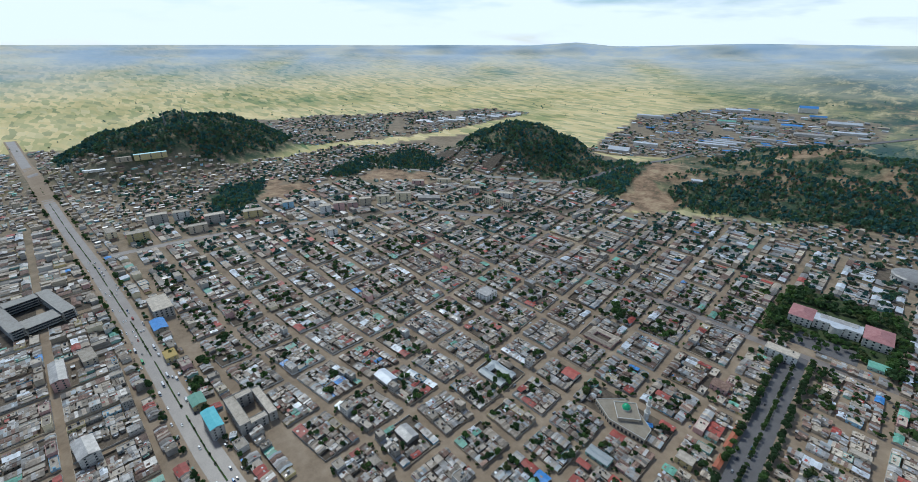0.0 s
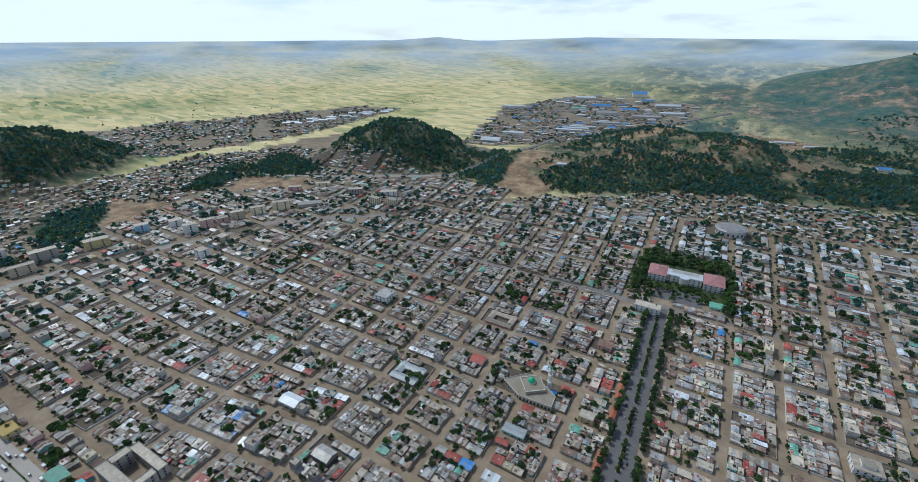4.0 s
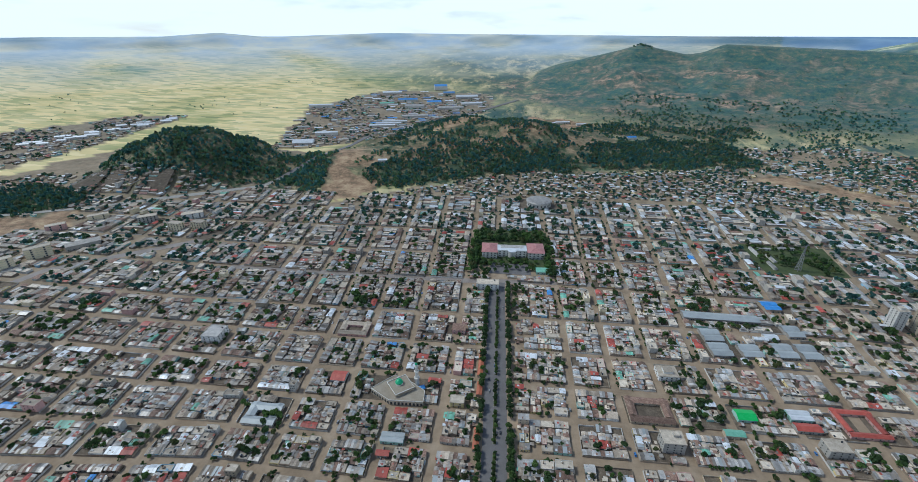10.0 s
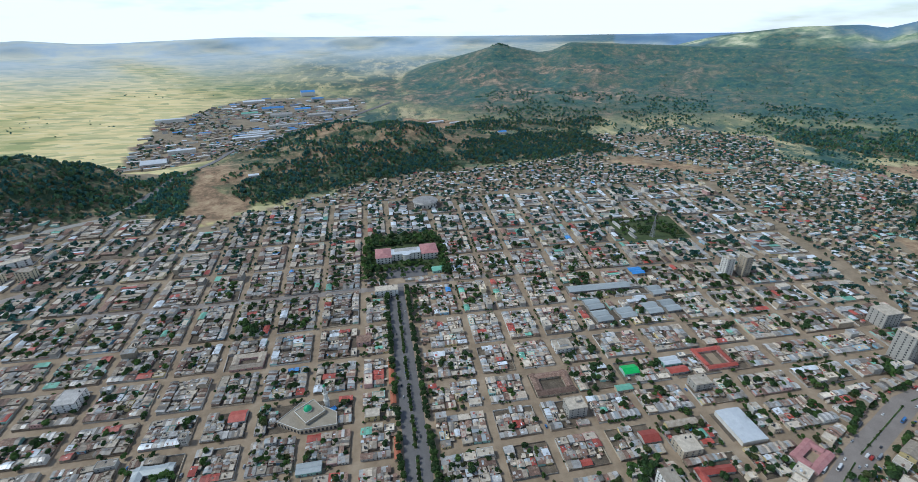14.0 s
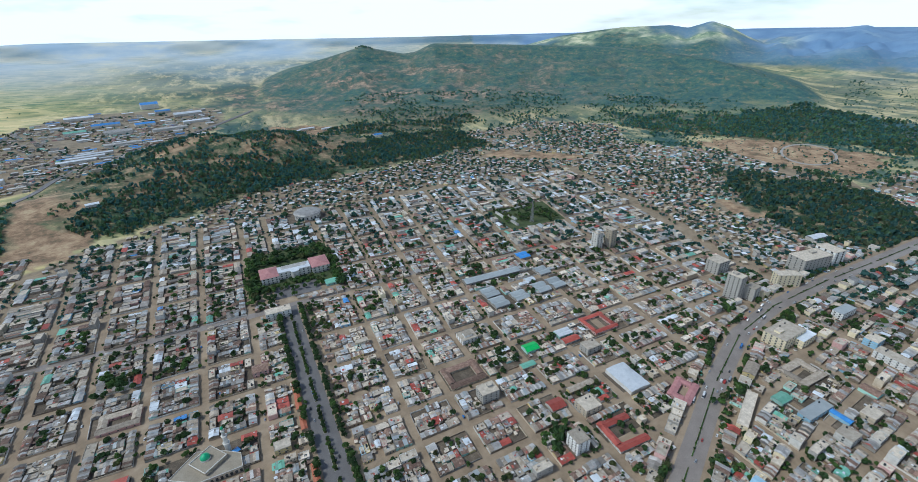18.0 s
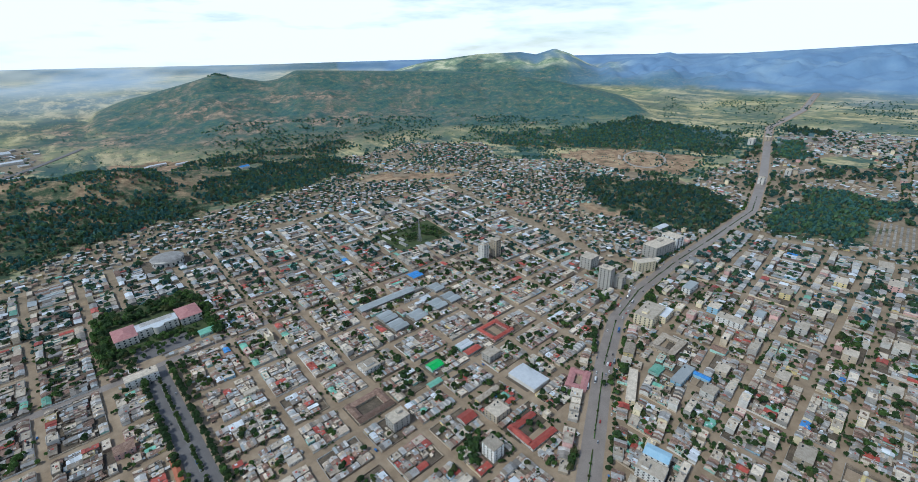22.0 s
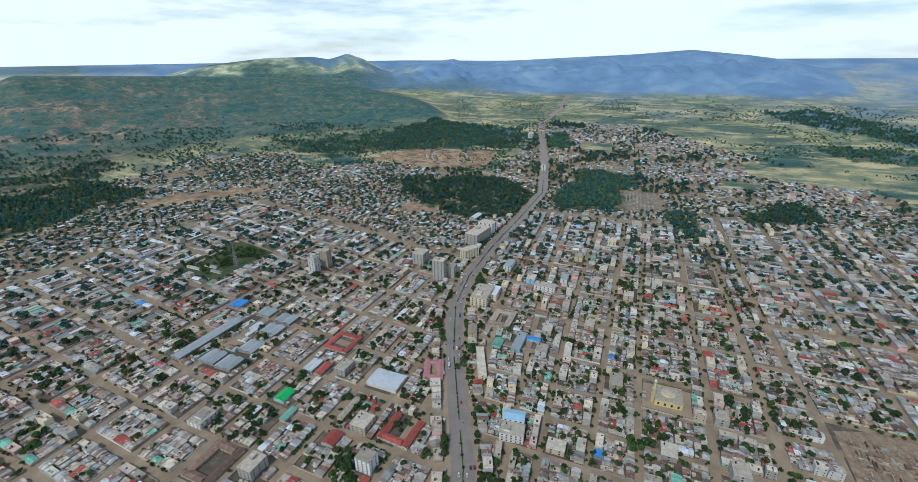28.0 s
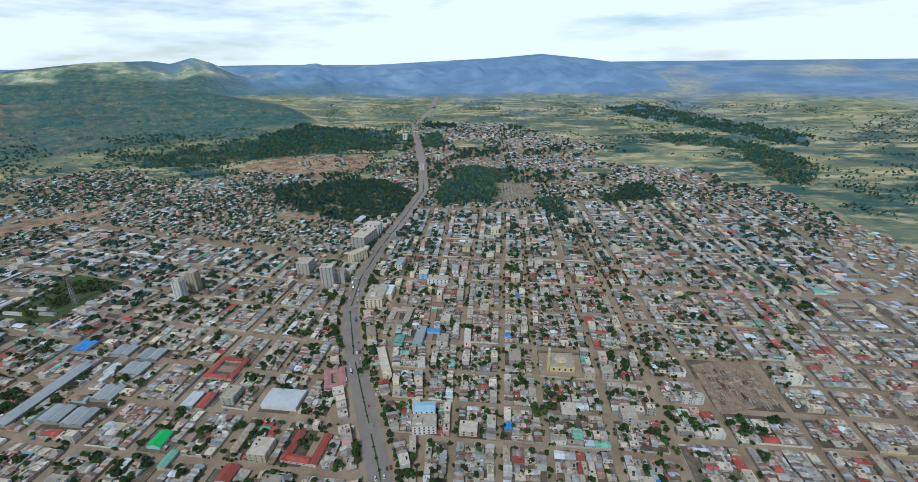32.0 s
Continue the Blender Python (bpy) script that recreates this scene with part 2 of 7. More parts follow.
# leaves of distant trees, blued and paled so their colour carries haze
HAZE_LEAF = [material("hazy_blue_leaf", [(0.038, 0.121, 0.111), (0.065, 0.172, 0.150), (0.101, 0.224, 0.185)], 0.75, 0.03, 0.5, 0, 0, 0.25, 0.25, thin=0.5),
            material("hazy_green_leaf", [(0.064, 0.144, 0.076), (0.106, 0.201, 0.101), (0.155, 0.265, 0.129)], 0.75, 0.03, 0.5, 0, 0, 0.25, 0.25, thin=0.5),
            material("hazy_dry_leaf", [(0.086, 0.127, 0.071), (0.129, 0.172, 0.094), (0.178, 0.224, 0.121)], 0.75, 0.03, 0.5, 0, 0, 0.25, 0.25, thin=0.5)]
DUSTY = material("dusty_asphalt", [(0.20, 0.168, 0.146), (0.265, 0.225, 0.195), (0.34, 0.293, 0.252)], 0.45, 0.05, 0.8, 0.1)
BARK = material("bark", [(0.07, 0.05, 0.035), (0.13, 0.10, 0.075)], 0.95, 1, 6, 0.4)
ASPHALT = material("worn_asphalt", [(0.12, 0.112, 0.110), (0.155, 0.145, 0.142), (0.20, 0.188, 0.182)], 0.6, 0.05, 0.8, 0.1)
KERB = material("kerb_concrete", [(0.30, 0.28, 0.25), (0.42, 0.40, 0.36)], 0.9, 0.4, 3, 0.2)
GLASS = material("dark_window", [(0.03, 0.035, 0.04), (0.06, 0.068, 0.075)], 0.18, 0.3, 2, 0)
DOOR = material("painted_door", [(0.07, 0.10, 0.12), (0.13, 0.15, 0.15)], 0.6, 0.5, 2, 0, 0, 0.3, 0.5)
YARD = material("yard_earth", [(0.065, 0.052, 0.037), (0.13, 0.103, 0.075), (0.25, 0.20, 0.148)], 0.96, 0.15, 1.2, 0.3, 0, 0.25, 0)
STEEL = material("galvanised_steel", [(0.26, 0.26, 0.27), (0.38, 0.38, 0.39)], 0.5, 1, 5, 0, 0.5)
GOLD_GREEN = material("green_dome_paint", [(0.02, 0.32, 0.14), (0.04, 0.44, 0.21)], 0.35, 0.5, 3, 0)


def ground_material():
    """Earth, grass, woodland floor, bare sand and ploughed fields, with haze painted on distant ground, shared out by
    the zones on the land's mesh.
    """
    m = bpy.data.materials.new("land")
    m.use_nodes = True
    n, l = m.node_tree.nodes, m.node_tree.links
    b = n["Principled BSDF"]
    b.inputs["Roughness"].default_value = 0.95
    geo, zone, sep = n.new("ShaderNodeNewGeometry"), n.new("ShaderNodeVertexColor"), n.new("ShaderNodeSeparateColor")
    zone.layer_name = "zone"
    l.new(zone.outputs["Color"], sep.inputs["Color"])

    def noise_of(scale, detail=6, rough=0.6, vec=None):
        t = n.new("ShaderNodeTexNoise")
        t.inputs["Scale"].default_value, t.inputs["Detail"].default_value, t.inputs["Roughness"].default_value = scale, detail, rough
        l.new(vec or geo.outputs["Position"], t.inputs["Vector"])
        return t.outputs["Fac"]

    def ramp_of(fac, stops):
        r = n.new("ShaderNodeValToRGB")
        while len(r.color_ramp.elements) < len(stops):
            r.color_ramp.elements.new(0.5)
        for e, (p, c) in zip(r.color_ramp.elements, stops):
            e.position, e.color = p, (*c, 1)
        l.new(fac, r.inputs["Fac"])
        return r.outputs["Color"]

    def mix_of(fac, a, c):
        x = n.new("ShaderNodeMix")
        x.data_type = "RGBA"
        l.new(fac, x.inputs["Factor"])
        l.new(a, x.inputs["A"])
        l.new(c, x.inputs["B"])
        return x.outputs["Result"]

    # strip fields: cells of their own colour, with straw brightened to stand for sunshine
    mp = n.new("ShaderNodeMapping")
    mp.inputs["Scale"].default_value, mp.inputs["Rotation"].default_value = (1 / 64, 1 / 22, 0), (0, 0, 0.5)
    warp = n.new("ShaderNodeVectorMath")
    warp.operation = "MULTIPLY_ADD"
    wob = n.new("ShaderNodeTexNoise")
    wob.inputs["Scale"].default_value, wob.inputs["Detail"].default_value = 0.004, 3
    l.new(geo.outputs["Position"], wob.inputs["Vector"])
    l.new(wob.outputs["Color"], warp.inputs[0])
    warp.inputs[1].default_value = (26, 26, 0)
    l.new(geo.outputs["Position"], warp.inputs[2])
    l.new(warp.outputs["Vector"], mp.inputs["Vector"])
    cell = n.new("ShaderNodeTexVoronoi")
    cell.distance = "CHEBYCHEV"
    cell.inputs["Scale"].default_value = 1.0
    l.new(mp.outputs["Vector"], cell.inputs["Vector"])
    sc = n.new("ShaderNodeSeparateColor")
    l.new(cell.outputs["Color"], sc.inputs["Color"])
    fields = ramp_of(sc.outputs["Red"], [(0.0, (0.12, 0.20, 0.08)), (0.16, (0.26, 0.33, 0.12)), (0.34, (0.62, 0.51, 0.22)), (0.66, (0.85, 0.69, 0.34)), (0.82, (0.36, 0.38, 0.15)), (1.0, (0.85, 0.71, 0.40))])
    tone = ramp_of(noise_of(0.0016, 5, 0.5), [(0.37, (0.17, 0.27, 0.12)), (0.45, (0.58, 0.50, 0.22)), (0.53, (0.85, 0.70, 0.38))])
    half = n.new("ShaderNodeMix")
    half.data_type = "RGBA"
    half.inputs["Factor"].default_value = 0.42
    l.new(fields, half.inputs["A"])
    l.new(tone, half.inputs["B"])
    farm = half.outputs["Result"]
    dirt = ramp_of(noise_of(0.035, 8, 0.7), [(0.3, (0.21, 0.154, 0.100)), (0.5, (0.318, 0.240, 0.162)), (0.7, (0.425, 0.332, 0.236))])
    band = n.new("ShaderNodeMapping")
    band.inputs["Scale"].default_value = (0.004, 0.004, 0.075)
    l.new(geo.outputs["Position"], band.inputs["Vector"])
    layers = n.new("ShaderNodeMath")
    layers.operation = "MULTIPLY_ADD"
    l.new(noise_of(1.0, 5, 0.6, band.outputs["Vector"]), layers.inputs[0])
    layers.inputs[1].default_value = 0.24
    half_iso = n.new("ShaderNodeMath")
    half_iso.operation = "MULTIPLY"
    l.new(noise_of(0.034, 10, 0.8), half_iso.inputs[0])
    half_iso.inputs[1].default_value = 0.76
    l.new(half_iso.outputs["Value"], layers.inputs[2])
    # mountain woodland floor, its greens turned teal and pale for painted haze
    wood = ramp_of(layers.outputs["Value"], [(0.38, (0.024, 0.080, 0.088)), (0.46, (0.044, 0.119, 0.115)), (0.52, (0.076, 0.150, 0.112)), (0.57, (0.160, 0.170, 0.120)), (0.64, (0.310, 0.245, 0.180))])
    # blue haze of the distant ranges, mixed in as ground colour
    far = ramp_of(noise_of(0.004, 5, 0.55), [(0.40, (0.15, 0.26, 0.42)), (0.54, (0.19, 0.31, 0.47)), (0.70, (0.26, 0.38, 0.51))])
    # paler haze laid into the colour of the far plain
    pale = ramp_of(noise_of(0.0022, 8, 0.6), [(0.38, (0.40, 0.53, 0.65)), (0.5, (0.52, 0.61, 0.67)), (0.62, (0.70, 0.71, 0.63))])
    # red-brown slopes, lightened in colour to carry some haze
    bare = ramp_of(noise_of(0.022, 9, 0.7), [(0.40, (0.044, 0.112, 0.100)), (0.47, (0.106, 0.138, 0.106)), (0.54, (0.250, 0.194, 0.144)), (0.62, (0.475, 0.338, 0.237))])
    # dry grass brightened as if sunlit, the light put into its colour
    crest = ramp_of(noise_of(0.012, 8, 0.65), [(0.38, (0.15, 0.24, 0.17)), (0.49, (0.36, 0.42, 0.26)), (0.60, (0.66, 0.64, 0.44))])
    sand = ramp_of(noise_of(0.024, 10, 0.74), [(0.36, (0.11, 0.10, 0.055)), (0.45, (0.25, 0.16, 0.095)), (0.55, (0.40, 0.275, 0.165)), (0.68, (0.54, 0.44, 0.27))])
    lean = n.new("ShaderNodeMapping")
    lean.inputs["Scale"].default_value, lean.inputs["Rotation"].default_value = (0.0125, 0.0048, 0.01), (0, 0, 0.3)
    l.new(geo.outputs["Position"], lean.inputs["Vector"])
    # dry scrub, also raised in tone to suggest haze
    scrub = ramp_of(noise_of(1.0, 10, 0.74, lean.outputs["Vector"]), [(0.42, (0.034, 0.094, 0.087)), (0.49, (0.067, 0.132, 0.098)), (0.53, (0.218, 0.224, 0.127)), (0.60, (0.552, 0.471, 0.276))])
    c = mix_of(sep.outputs["Red"], farm, dirt)
    # brown-green floor of the nearer hills, without the haze tint
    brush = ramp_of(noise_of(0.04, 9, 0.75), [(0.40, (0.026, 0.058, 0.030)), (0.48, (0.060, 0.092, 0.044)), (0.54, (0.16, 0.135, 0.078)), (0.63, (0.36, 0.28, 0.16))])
    near = n.new("ShaderNodeVertexColor")
    near.layer_name = "near"
    sep3 = n.new("ShaderNodeSeparateColor")
    l.new(near.outputs["Color"], sep3.inputs["Color"])
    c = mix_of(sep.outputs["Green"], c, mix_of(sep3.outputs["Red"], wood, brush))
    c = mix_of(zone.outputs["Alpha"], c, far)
    two = n.new("ShaderNodeVertexColor")
    two.layer_name = "cover"
    sep2 = n.new("ShaderNodeSeparateColor")
    l.new(two.outputs["Color"], sep2.inputs["Color"])
    c = mix_of(sep2.outputs["Red"], c, scrub)
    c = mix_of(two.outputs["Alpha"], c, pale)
    c = mix_of(sep2.outputs["Green"], c, bare)
    c = mix_of(sep2.outputs["Blue"], c, crest)
    c = mix_of(sep.outputs["Blue"], c, sand)
    l.new(c, b.inputs["Base Color"])
    bp = n.new("ShaderNodeBump")
    bp.inputs["Strength"].default_value, bp.inputs["Distance"].default_value = 0.4, 0.6
    l.new(noise_of(0.4, 6, 0.7), bp.inputs["Height"])
    l.new(bp.outputs["Normal"], b.inputs["Normal"])
    return m


TERRACE = material("stained_terrace", [(0.24, 0.20, 0.15), (0.32, 0.275, 0.21), (0.40, 0.35, 0.28)], 0.92, 0.12, 0.9, 0.3)
EARTH = material("street_earth", [(0.24, 0.178, 0.117), (0.345, 0.260, 0.177), (0.45, 0.347, 0.247)], 0.95, 0.04, 0.6, 0.3)

# ---- zones of the land (outlines on the plan) ----
WOODS = {
    "hill_slope": [(-390, 1000), (-330, 1200), (-210, 1340), (-60, 1370), (120, 1330), (230, 1240), (220, 1190), (77, 1180), (-91, 1130), (-224, 1040)],
    "gully": [(-552, 1054), (-590, 1300), (-500, 1290), (-430, 1040), (-480, 970)],
    "round_hill": [(-1010, 1010), (-1090, 1230), (-960, 1330), (-800, 1320), (-670, 1190), (-670, 1030), (-800, 985)],
    "ridge_hill": [(-1700, 60), (-1800, 250), (-1740, 520), (-1560, 650), (-1440, 520), (-1400, 380), (-1440, 200), (-1560, 60)],
    "park": [(-1118, 545), (-1050, 640), (-1093, 709), (-960, 800), (-994, 915), (-1187, 959), (-1207, 745)],
    "plantation": [(1150, 760), (1290, 460), (1170, 300), (960, 285), (880, 390), (980, 570)],
    "roadside_wood": [(1144, 240), (1244, 80), (1080, 66), (1032, 190)],
    "track_wood": [(1120, -40), (1150, -100), (975, -112), (955, -60)],
    "river_wood": [(1150, -200), (1320, -390), (1150, -360), (1070, -200)],
    "belt": [(1400, 1450), (2050, 860), (1830, 560), (1566, 785), (1300, 1240)],
    "foot_wood": [(300, 1480), (560, 1640), (740, 1560), (760, 1280), (640, 1290), (380, 1330), (240, 1290)],
    "edge_wood": [(-10, 1175), (130, 1215), (260, 1225), (640, 1300), (600, 1390), (300, 1345), (60, 1340), (-60, 1250)],
    "slope_wood": [(-420, 1400), (-200, 1420), (-60, 1690), (250, 1600), (560, 1660), (760, 1570), (900, 1700), (500, 1800), (0, 1820), (-300, 1700)],
    "flank_wood": [(1470, 221), (1446, 45), (1326, 37), (1279, 64), (1107, 63), (1046, 214), (1178, 243), (1300, 200)],
    "corner_wood": [(1998, 438), (2015, 354), (1753, 305), (1737, 378)],
    "far_row_wood": [(2279, 490), (2238, 315), (2143, 302), (2153, 464)],
    "sports_wood": [(1804, 1125), (2086, 1024), (2051, 590), (1741, 490), (1650, 573), (1760, 820), (1490, 947)],
    "plain_wood": [(2693, -465), (2761, -710), (2268, -984), (1938, -1157), (1733, -1048), (1931, -928), (2218, -746), (2505, -519)],
    "valley_wood": [(2001, -514), (2019, -748), (1825, -900), (1557, -954), (1298, -815), (1302, -730), (1530, -756), (1750, -800), (1834, -600)],
    "school_wood": [(-1109, 254), (-965, 250), (-955, 294), (-1036, 343), (-1170, 425), (-1190, 330)],
    "hill_top": [(-420, 1150), (-330, 1200), (-210, 1340), (-60, 1370), (60, 1350), (-60, 1690), (-200, 1420), (-420, 1400)],
    "pass_wood": [(-670, 1030), (-690, 1190), (-570, 1300), (-430, 1040), (-560, 1000)],
    "north_wood": [(-180, 1560), (60, 1660), (260, 1560), (250, 1330), (60, 1350)],
}
for nm in ("round_hill", "ridge_hill"):
    mid = [sum(p[k] for p in WOODS[nm]) / len(WOODS[nm]) for k in (0, 1)]
    WOODS[nm] = [tuple(mid[k] + 1.14 * (p[k] - mid[k]) for k in (0, 1)) for p in WOODS[nm]]
SANDS = [[(-418, 945), (-455, 1060), (-480, 1180), (-500, 1330), (-430, 1340), (-400, 1130), (-300, 1020), (-345, 935)],
         [(-1036, 343), (-960, 467), (-1031, 521), (-1166, 431)],
         [(-1014, 627), (-865, 748), (-925, 805), (-1085, 709)],
         [(1330, 980), (1539, 880), (1610, 554), (1391, 524), (1300, 692)],
         [(949, 594), (961, 496), (896, 473), (881, 571)],
         [(100, 1960), (353, 1850), (220, 1620), (94, 1751)],
         [(640, 1190), (900, 1010), (940, 1040), (720, 1250)]]
TOWN = [(-1950, -300), (-1900, 40), (-1480, 120), (-1360, 420), (-1400, 780), (-1220, 1040), (-700, 980), (-560, 1040), (-399, 925), (-219, 1024), (48, 1190), (251, 1200), (640, 1290), (900, 1180), (1150, 1080), (1360, 800), (1300, 480), (2250, 450), (2260, 80), (1670, -420), (1214, -690), (829, -728), (300, -700), (-600, -800), (-1500, -800)]
VILLAGES = [[(-2000, 700), (-1500, 600), (-1330, 1200), (-1300, 1750), (-1500, 1700), (-1900, 1000)], [(-760, 1350), (-330, 1500), (-60, 2100), (-80, 2450), (-640, 2480), (-880, 2000)],
            [(560, 1330), (900, 1180), (1150, 1080), (1300, 1300), (1100, 1500), (700, 1500)], [(-1340, 640), (-1200, 1040), (-1010, 1010), (-700, 960), (-560, 1040), (-590, 1300), (-800, 1400), (-1250, 1250)]]
FIELDS = [[(1723, -277), (1705, -390), (1584, -733), (1472, -665), (1480, -476), (1544, -270)],
          [(1472, -196), (1461, -289), (1379, -275), (1388, -186)],
          [(1853, 286), (1879, 145), (1744, 146), (1722, 258)],
          [(2140, -170), (2260, 60), (2290, -400), (2040, -560), (1990, -400)],
          [(1470, -590), (1300, -580), (1240, -700), (1200, -740), (1300, -760), (1560, -760)]]


def inside(poly, x, y):
    """Which of the points x, y lie inside the outline."""
    r = np.zeros(np.shape(x), bool)
    for (ax, ay), (bx, by) in zip(poly, poly[1:] + poly[:1]):
        if ay != by:
            r ^= ((ay > y) != (by > y)) & (x < (bx - ax) * (y - ay) / (by - ay) + ax)
    return r


def within(poly, x, y):
    """The same for one point, in plain arithmetic."""
    r = False
    ax, ay = poly[-1]
    for bx, by in poly:
        if (ay > y) != (by > y) and x < (bx - ax) * (y - ay) / (by - ay) + ax:
            r = not r
        ax, ay = bx, by
    return r


def build_land():
    radii = np.concatenate([np.linspace(0, 900, 40)[1:], np.linspace(915, 2300, 92), np.linspace(2316, 4860, 130)])
    turns = np.radians(np.concatenate([np.arange(-100, 135, 0.4), np.arange(135, 260, 2.5)]))
    rr, aa = np.meshgrid(radii, turns, indexing="ij")
    x, y = (rr * np.sin(aa)).ravel(), (rr * np.cos(aa)).ravel()
    z = height(x, y)
    nr, na = len(radii), len(turns)
    idx = np.arange(nr * na).reshape(nr, na)
    a, b = idx[:-1], idx[1:]
    quads = np.stack([a, np.roll(a, -1, 1), np.roll(b, -1, 1), b], -1).reshape(-1, 4)
    verts = np.vstack([np.stack([x, y, z], -1), [[0, 0, 0]]])
    fan = [(nr * na, int(idx[0, k]), int(idx[0, (k + 1) % na])) for k in range(na)]
    me = bpy.data.meshes.new("ground")
    me.from_pydata(verts.tolist(), [], [tuple(q[::-1]) for q in quads.tolist()] + fan)
    me.polygons.foreach_set("use_smooth", [True] * len(me.polygons))
    wob_x, wob_y = x + 26 * lumps(x, y, 45, 2), y + 26 * lumps(x, y, 45, 7)
    town = inside(TOWN, wob_x, wob_y)
    for poly in VILLAGES:
        town |= inside(poly, wob_x, wob_y)
    wood = np.zeros(len(x), bool)
    for poly in WOODS.values():
        wood |= inside(poly, wob_x, wob_y)
    sand = np.zeros(len(x), bool)
    for poly in SANDS:
        sand |= inside(poly, wob_x, wob_y)
    r, az = np.hypot(x, y), np.degrees(np.arctan2(x, y))
    flat = 312 * np.clip((r - 1300) / 3550, 0, 1) ** 1.5
    hilly = np.clip((z - flat - 3) / 14, 0, 1) * np.where(town, 0.4, 1)
    zone = np.zeros((len(verts), 4), np.float32)
    for poly in FIELDS:
        town &= ~inside(poly, wob_x, wob_y)
    zone[:-1, 0] = town
    zone[:-1, 1] = np.clip(np.where(wood, 1, 0) + hilly + np.where(town, 0.22 * np.clip((r - 700) / 350, 0, 1), 0), 0, 1)
    zone[:-1, 2] = sand
    # weight of the blue haze colour, rising with distance
    east_haze = np.clip((az - 54) / 16, 0, 1)
    zone[:-1, 3] = np.maximum(np.clip((r - 1900) / 600, 0, 1) * np.clip((az - 60) / 14, 0, 1), np.clip((r - 3150) / 400, 0, 1)) * np.clip(np.where(r > 3100, hilly, 0) * np.clip((az - 52) / 14, 0, 1) + 0.45 * lumps(x, y, 400, 2) + east_haze * (0.35 + 0.65 * np.clip((r - 3000) / 500, 0, 1)) + (1 - east_haze) * np.clip((r - 3650) / 700, 0, 1), 0, 1)
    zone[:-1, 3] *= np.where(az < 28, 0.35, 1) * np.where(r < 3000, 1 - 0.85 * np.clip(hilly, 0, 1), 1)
    # dry scrub between the town and the mountain
    sector = np.clip((az + 22) / 18, 0, 1) * np.clip((150 - az) / 14, 0, 1) * 1.0
    cover = np.zeros((len(verts), 4), np.float32)
    cover[:-1, 0] = sector * np.clip((4300 - 700 * np.clip((az - 55) / 20, 0, 1) - r) / 700, 0, 1) * (1 - 0.3 * np.clip((r - 1900) / 1200, 0, 1) * np.clip((az - 55) / 10, 0, 1)) * np.clip(0.95 + 0.4 * lumps(x, y, 170, 9), 0, 1) * ~town * (1 - np.clip(hilly, 0, 1)) * ~wood
    # bare red slopes at the foot of the mountain, dry grass with painted sunlight on the second crest, pale haze
    # painted over the plain
    rise = (r - table(FBASE, az)) / (table(FRIM, az) - table(FBASE, az) + 300)
    cover[:-1, 1] = np.exp(-((rise - 0.42) / 0.36) ** 2) * np.clip((az + 6) / 6, 0, 1) * np.clip((52 - az) / 26, 0, 1) * np.clip(0.5 + 0.8 * lumps(x, y, 140, 11) + 0.4 * lumps(x, y, 45, 2), 0, 1)
    for hx, hy, wx, wy, hz, turn in HILLS[2:]:
        mound = np.clip(2.4 - 1.7 * np.hypot((x - hx) / wx, (y - hy) / wy), 0, 1)
        zone[:-1, 2] = np.maximum(zone[:-1, 2], mound * np.clip(0.35 + 1.1 * lumps(x, y, 75, 4) + 0.5 * lumps(x, y, 28, 9), 0, 0.9))
    # patches of the second crest that take the painted sunlight
    cover[:-1, 2] = np.clip((r - 3500) / 150, 0, 1) * np.clip((4150 - r) / 60, 0, 1) * np.clip((az - 33) / 3, 0, 1) * np.clip((62 - az) / 4, 0, 1) * np.clip(0.45 + 1.2 * lumps(x, y, 160, 2), 0, 1)
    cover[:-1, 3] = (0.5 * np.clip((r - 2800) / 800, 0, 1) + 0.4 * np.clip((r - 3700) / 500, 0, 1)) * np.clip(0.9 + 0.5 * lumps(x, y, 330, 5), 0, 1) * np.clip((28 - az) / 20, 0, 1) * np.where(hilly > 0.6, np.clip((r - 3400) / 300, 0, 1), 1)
    zone[-1] = (1, 0, 0, 0)
    # share of the untinted woodland floor, full nearby and none past 2150 m
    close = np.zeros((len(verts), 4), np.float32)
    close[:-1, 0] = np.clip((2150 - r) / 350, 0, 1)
    for nm, data in (("zone", zone), ("cover", cover), ("near", close)):
        me.color_attributes.new(nm, "FLOAT_COLOR", "POINT").data.foreach_set("color", data.ravel())
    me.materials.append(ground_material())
    return tagged(new("ground", me), "brown earth of a town, straw fields and wooded hills", "ground", kind="structure")


build_land()


# ---- meshes ----
class Heap:
    """Gathers many small solids into one mesh."""

    def __init__(self):
        self.v, self.f, self.m, self.mats = [], [], [], []

    def slot(self, mat):
        if mat not in self.mats:
            self.mats.append(mat)
        return self.mats.index(mat)

    def add(self, verts, faces, mat):
        k, s = len(self.v), self.slot(mat)
        self.v.extend(verts)
        self.f.extend([tuple(i + k for i in f) for f in faces])
        self.m.extend([s] * len(faces))

    def mesh(self, name):
        me = bpy.data.meshes.new(name)
        me.from_pydata(self.v, [], self.f)
        for mat in self.mats:
            me.materials.append(mat)
        me.polygons.foreach_set("material_index", self.m)
        me.polygons.foreach_set("use_smooth", [False] * len(self.f))
        return me


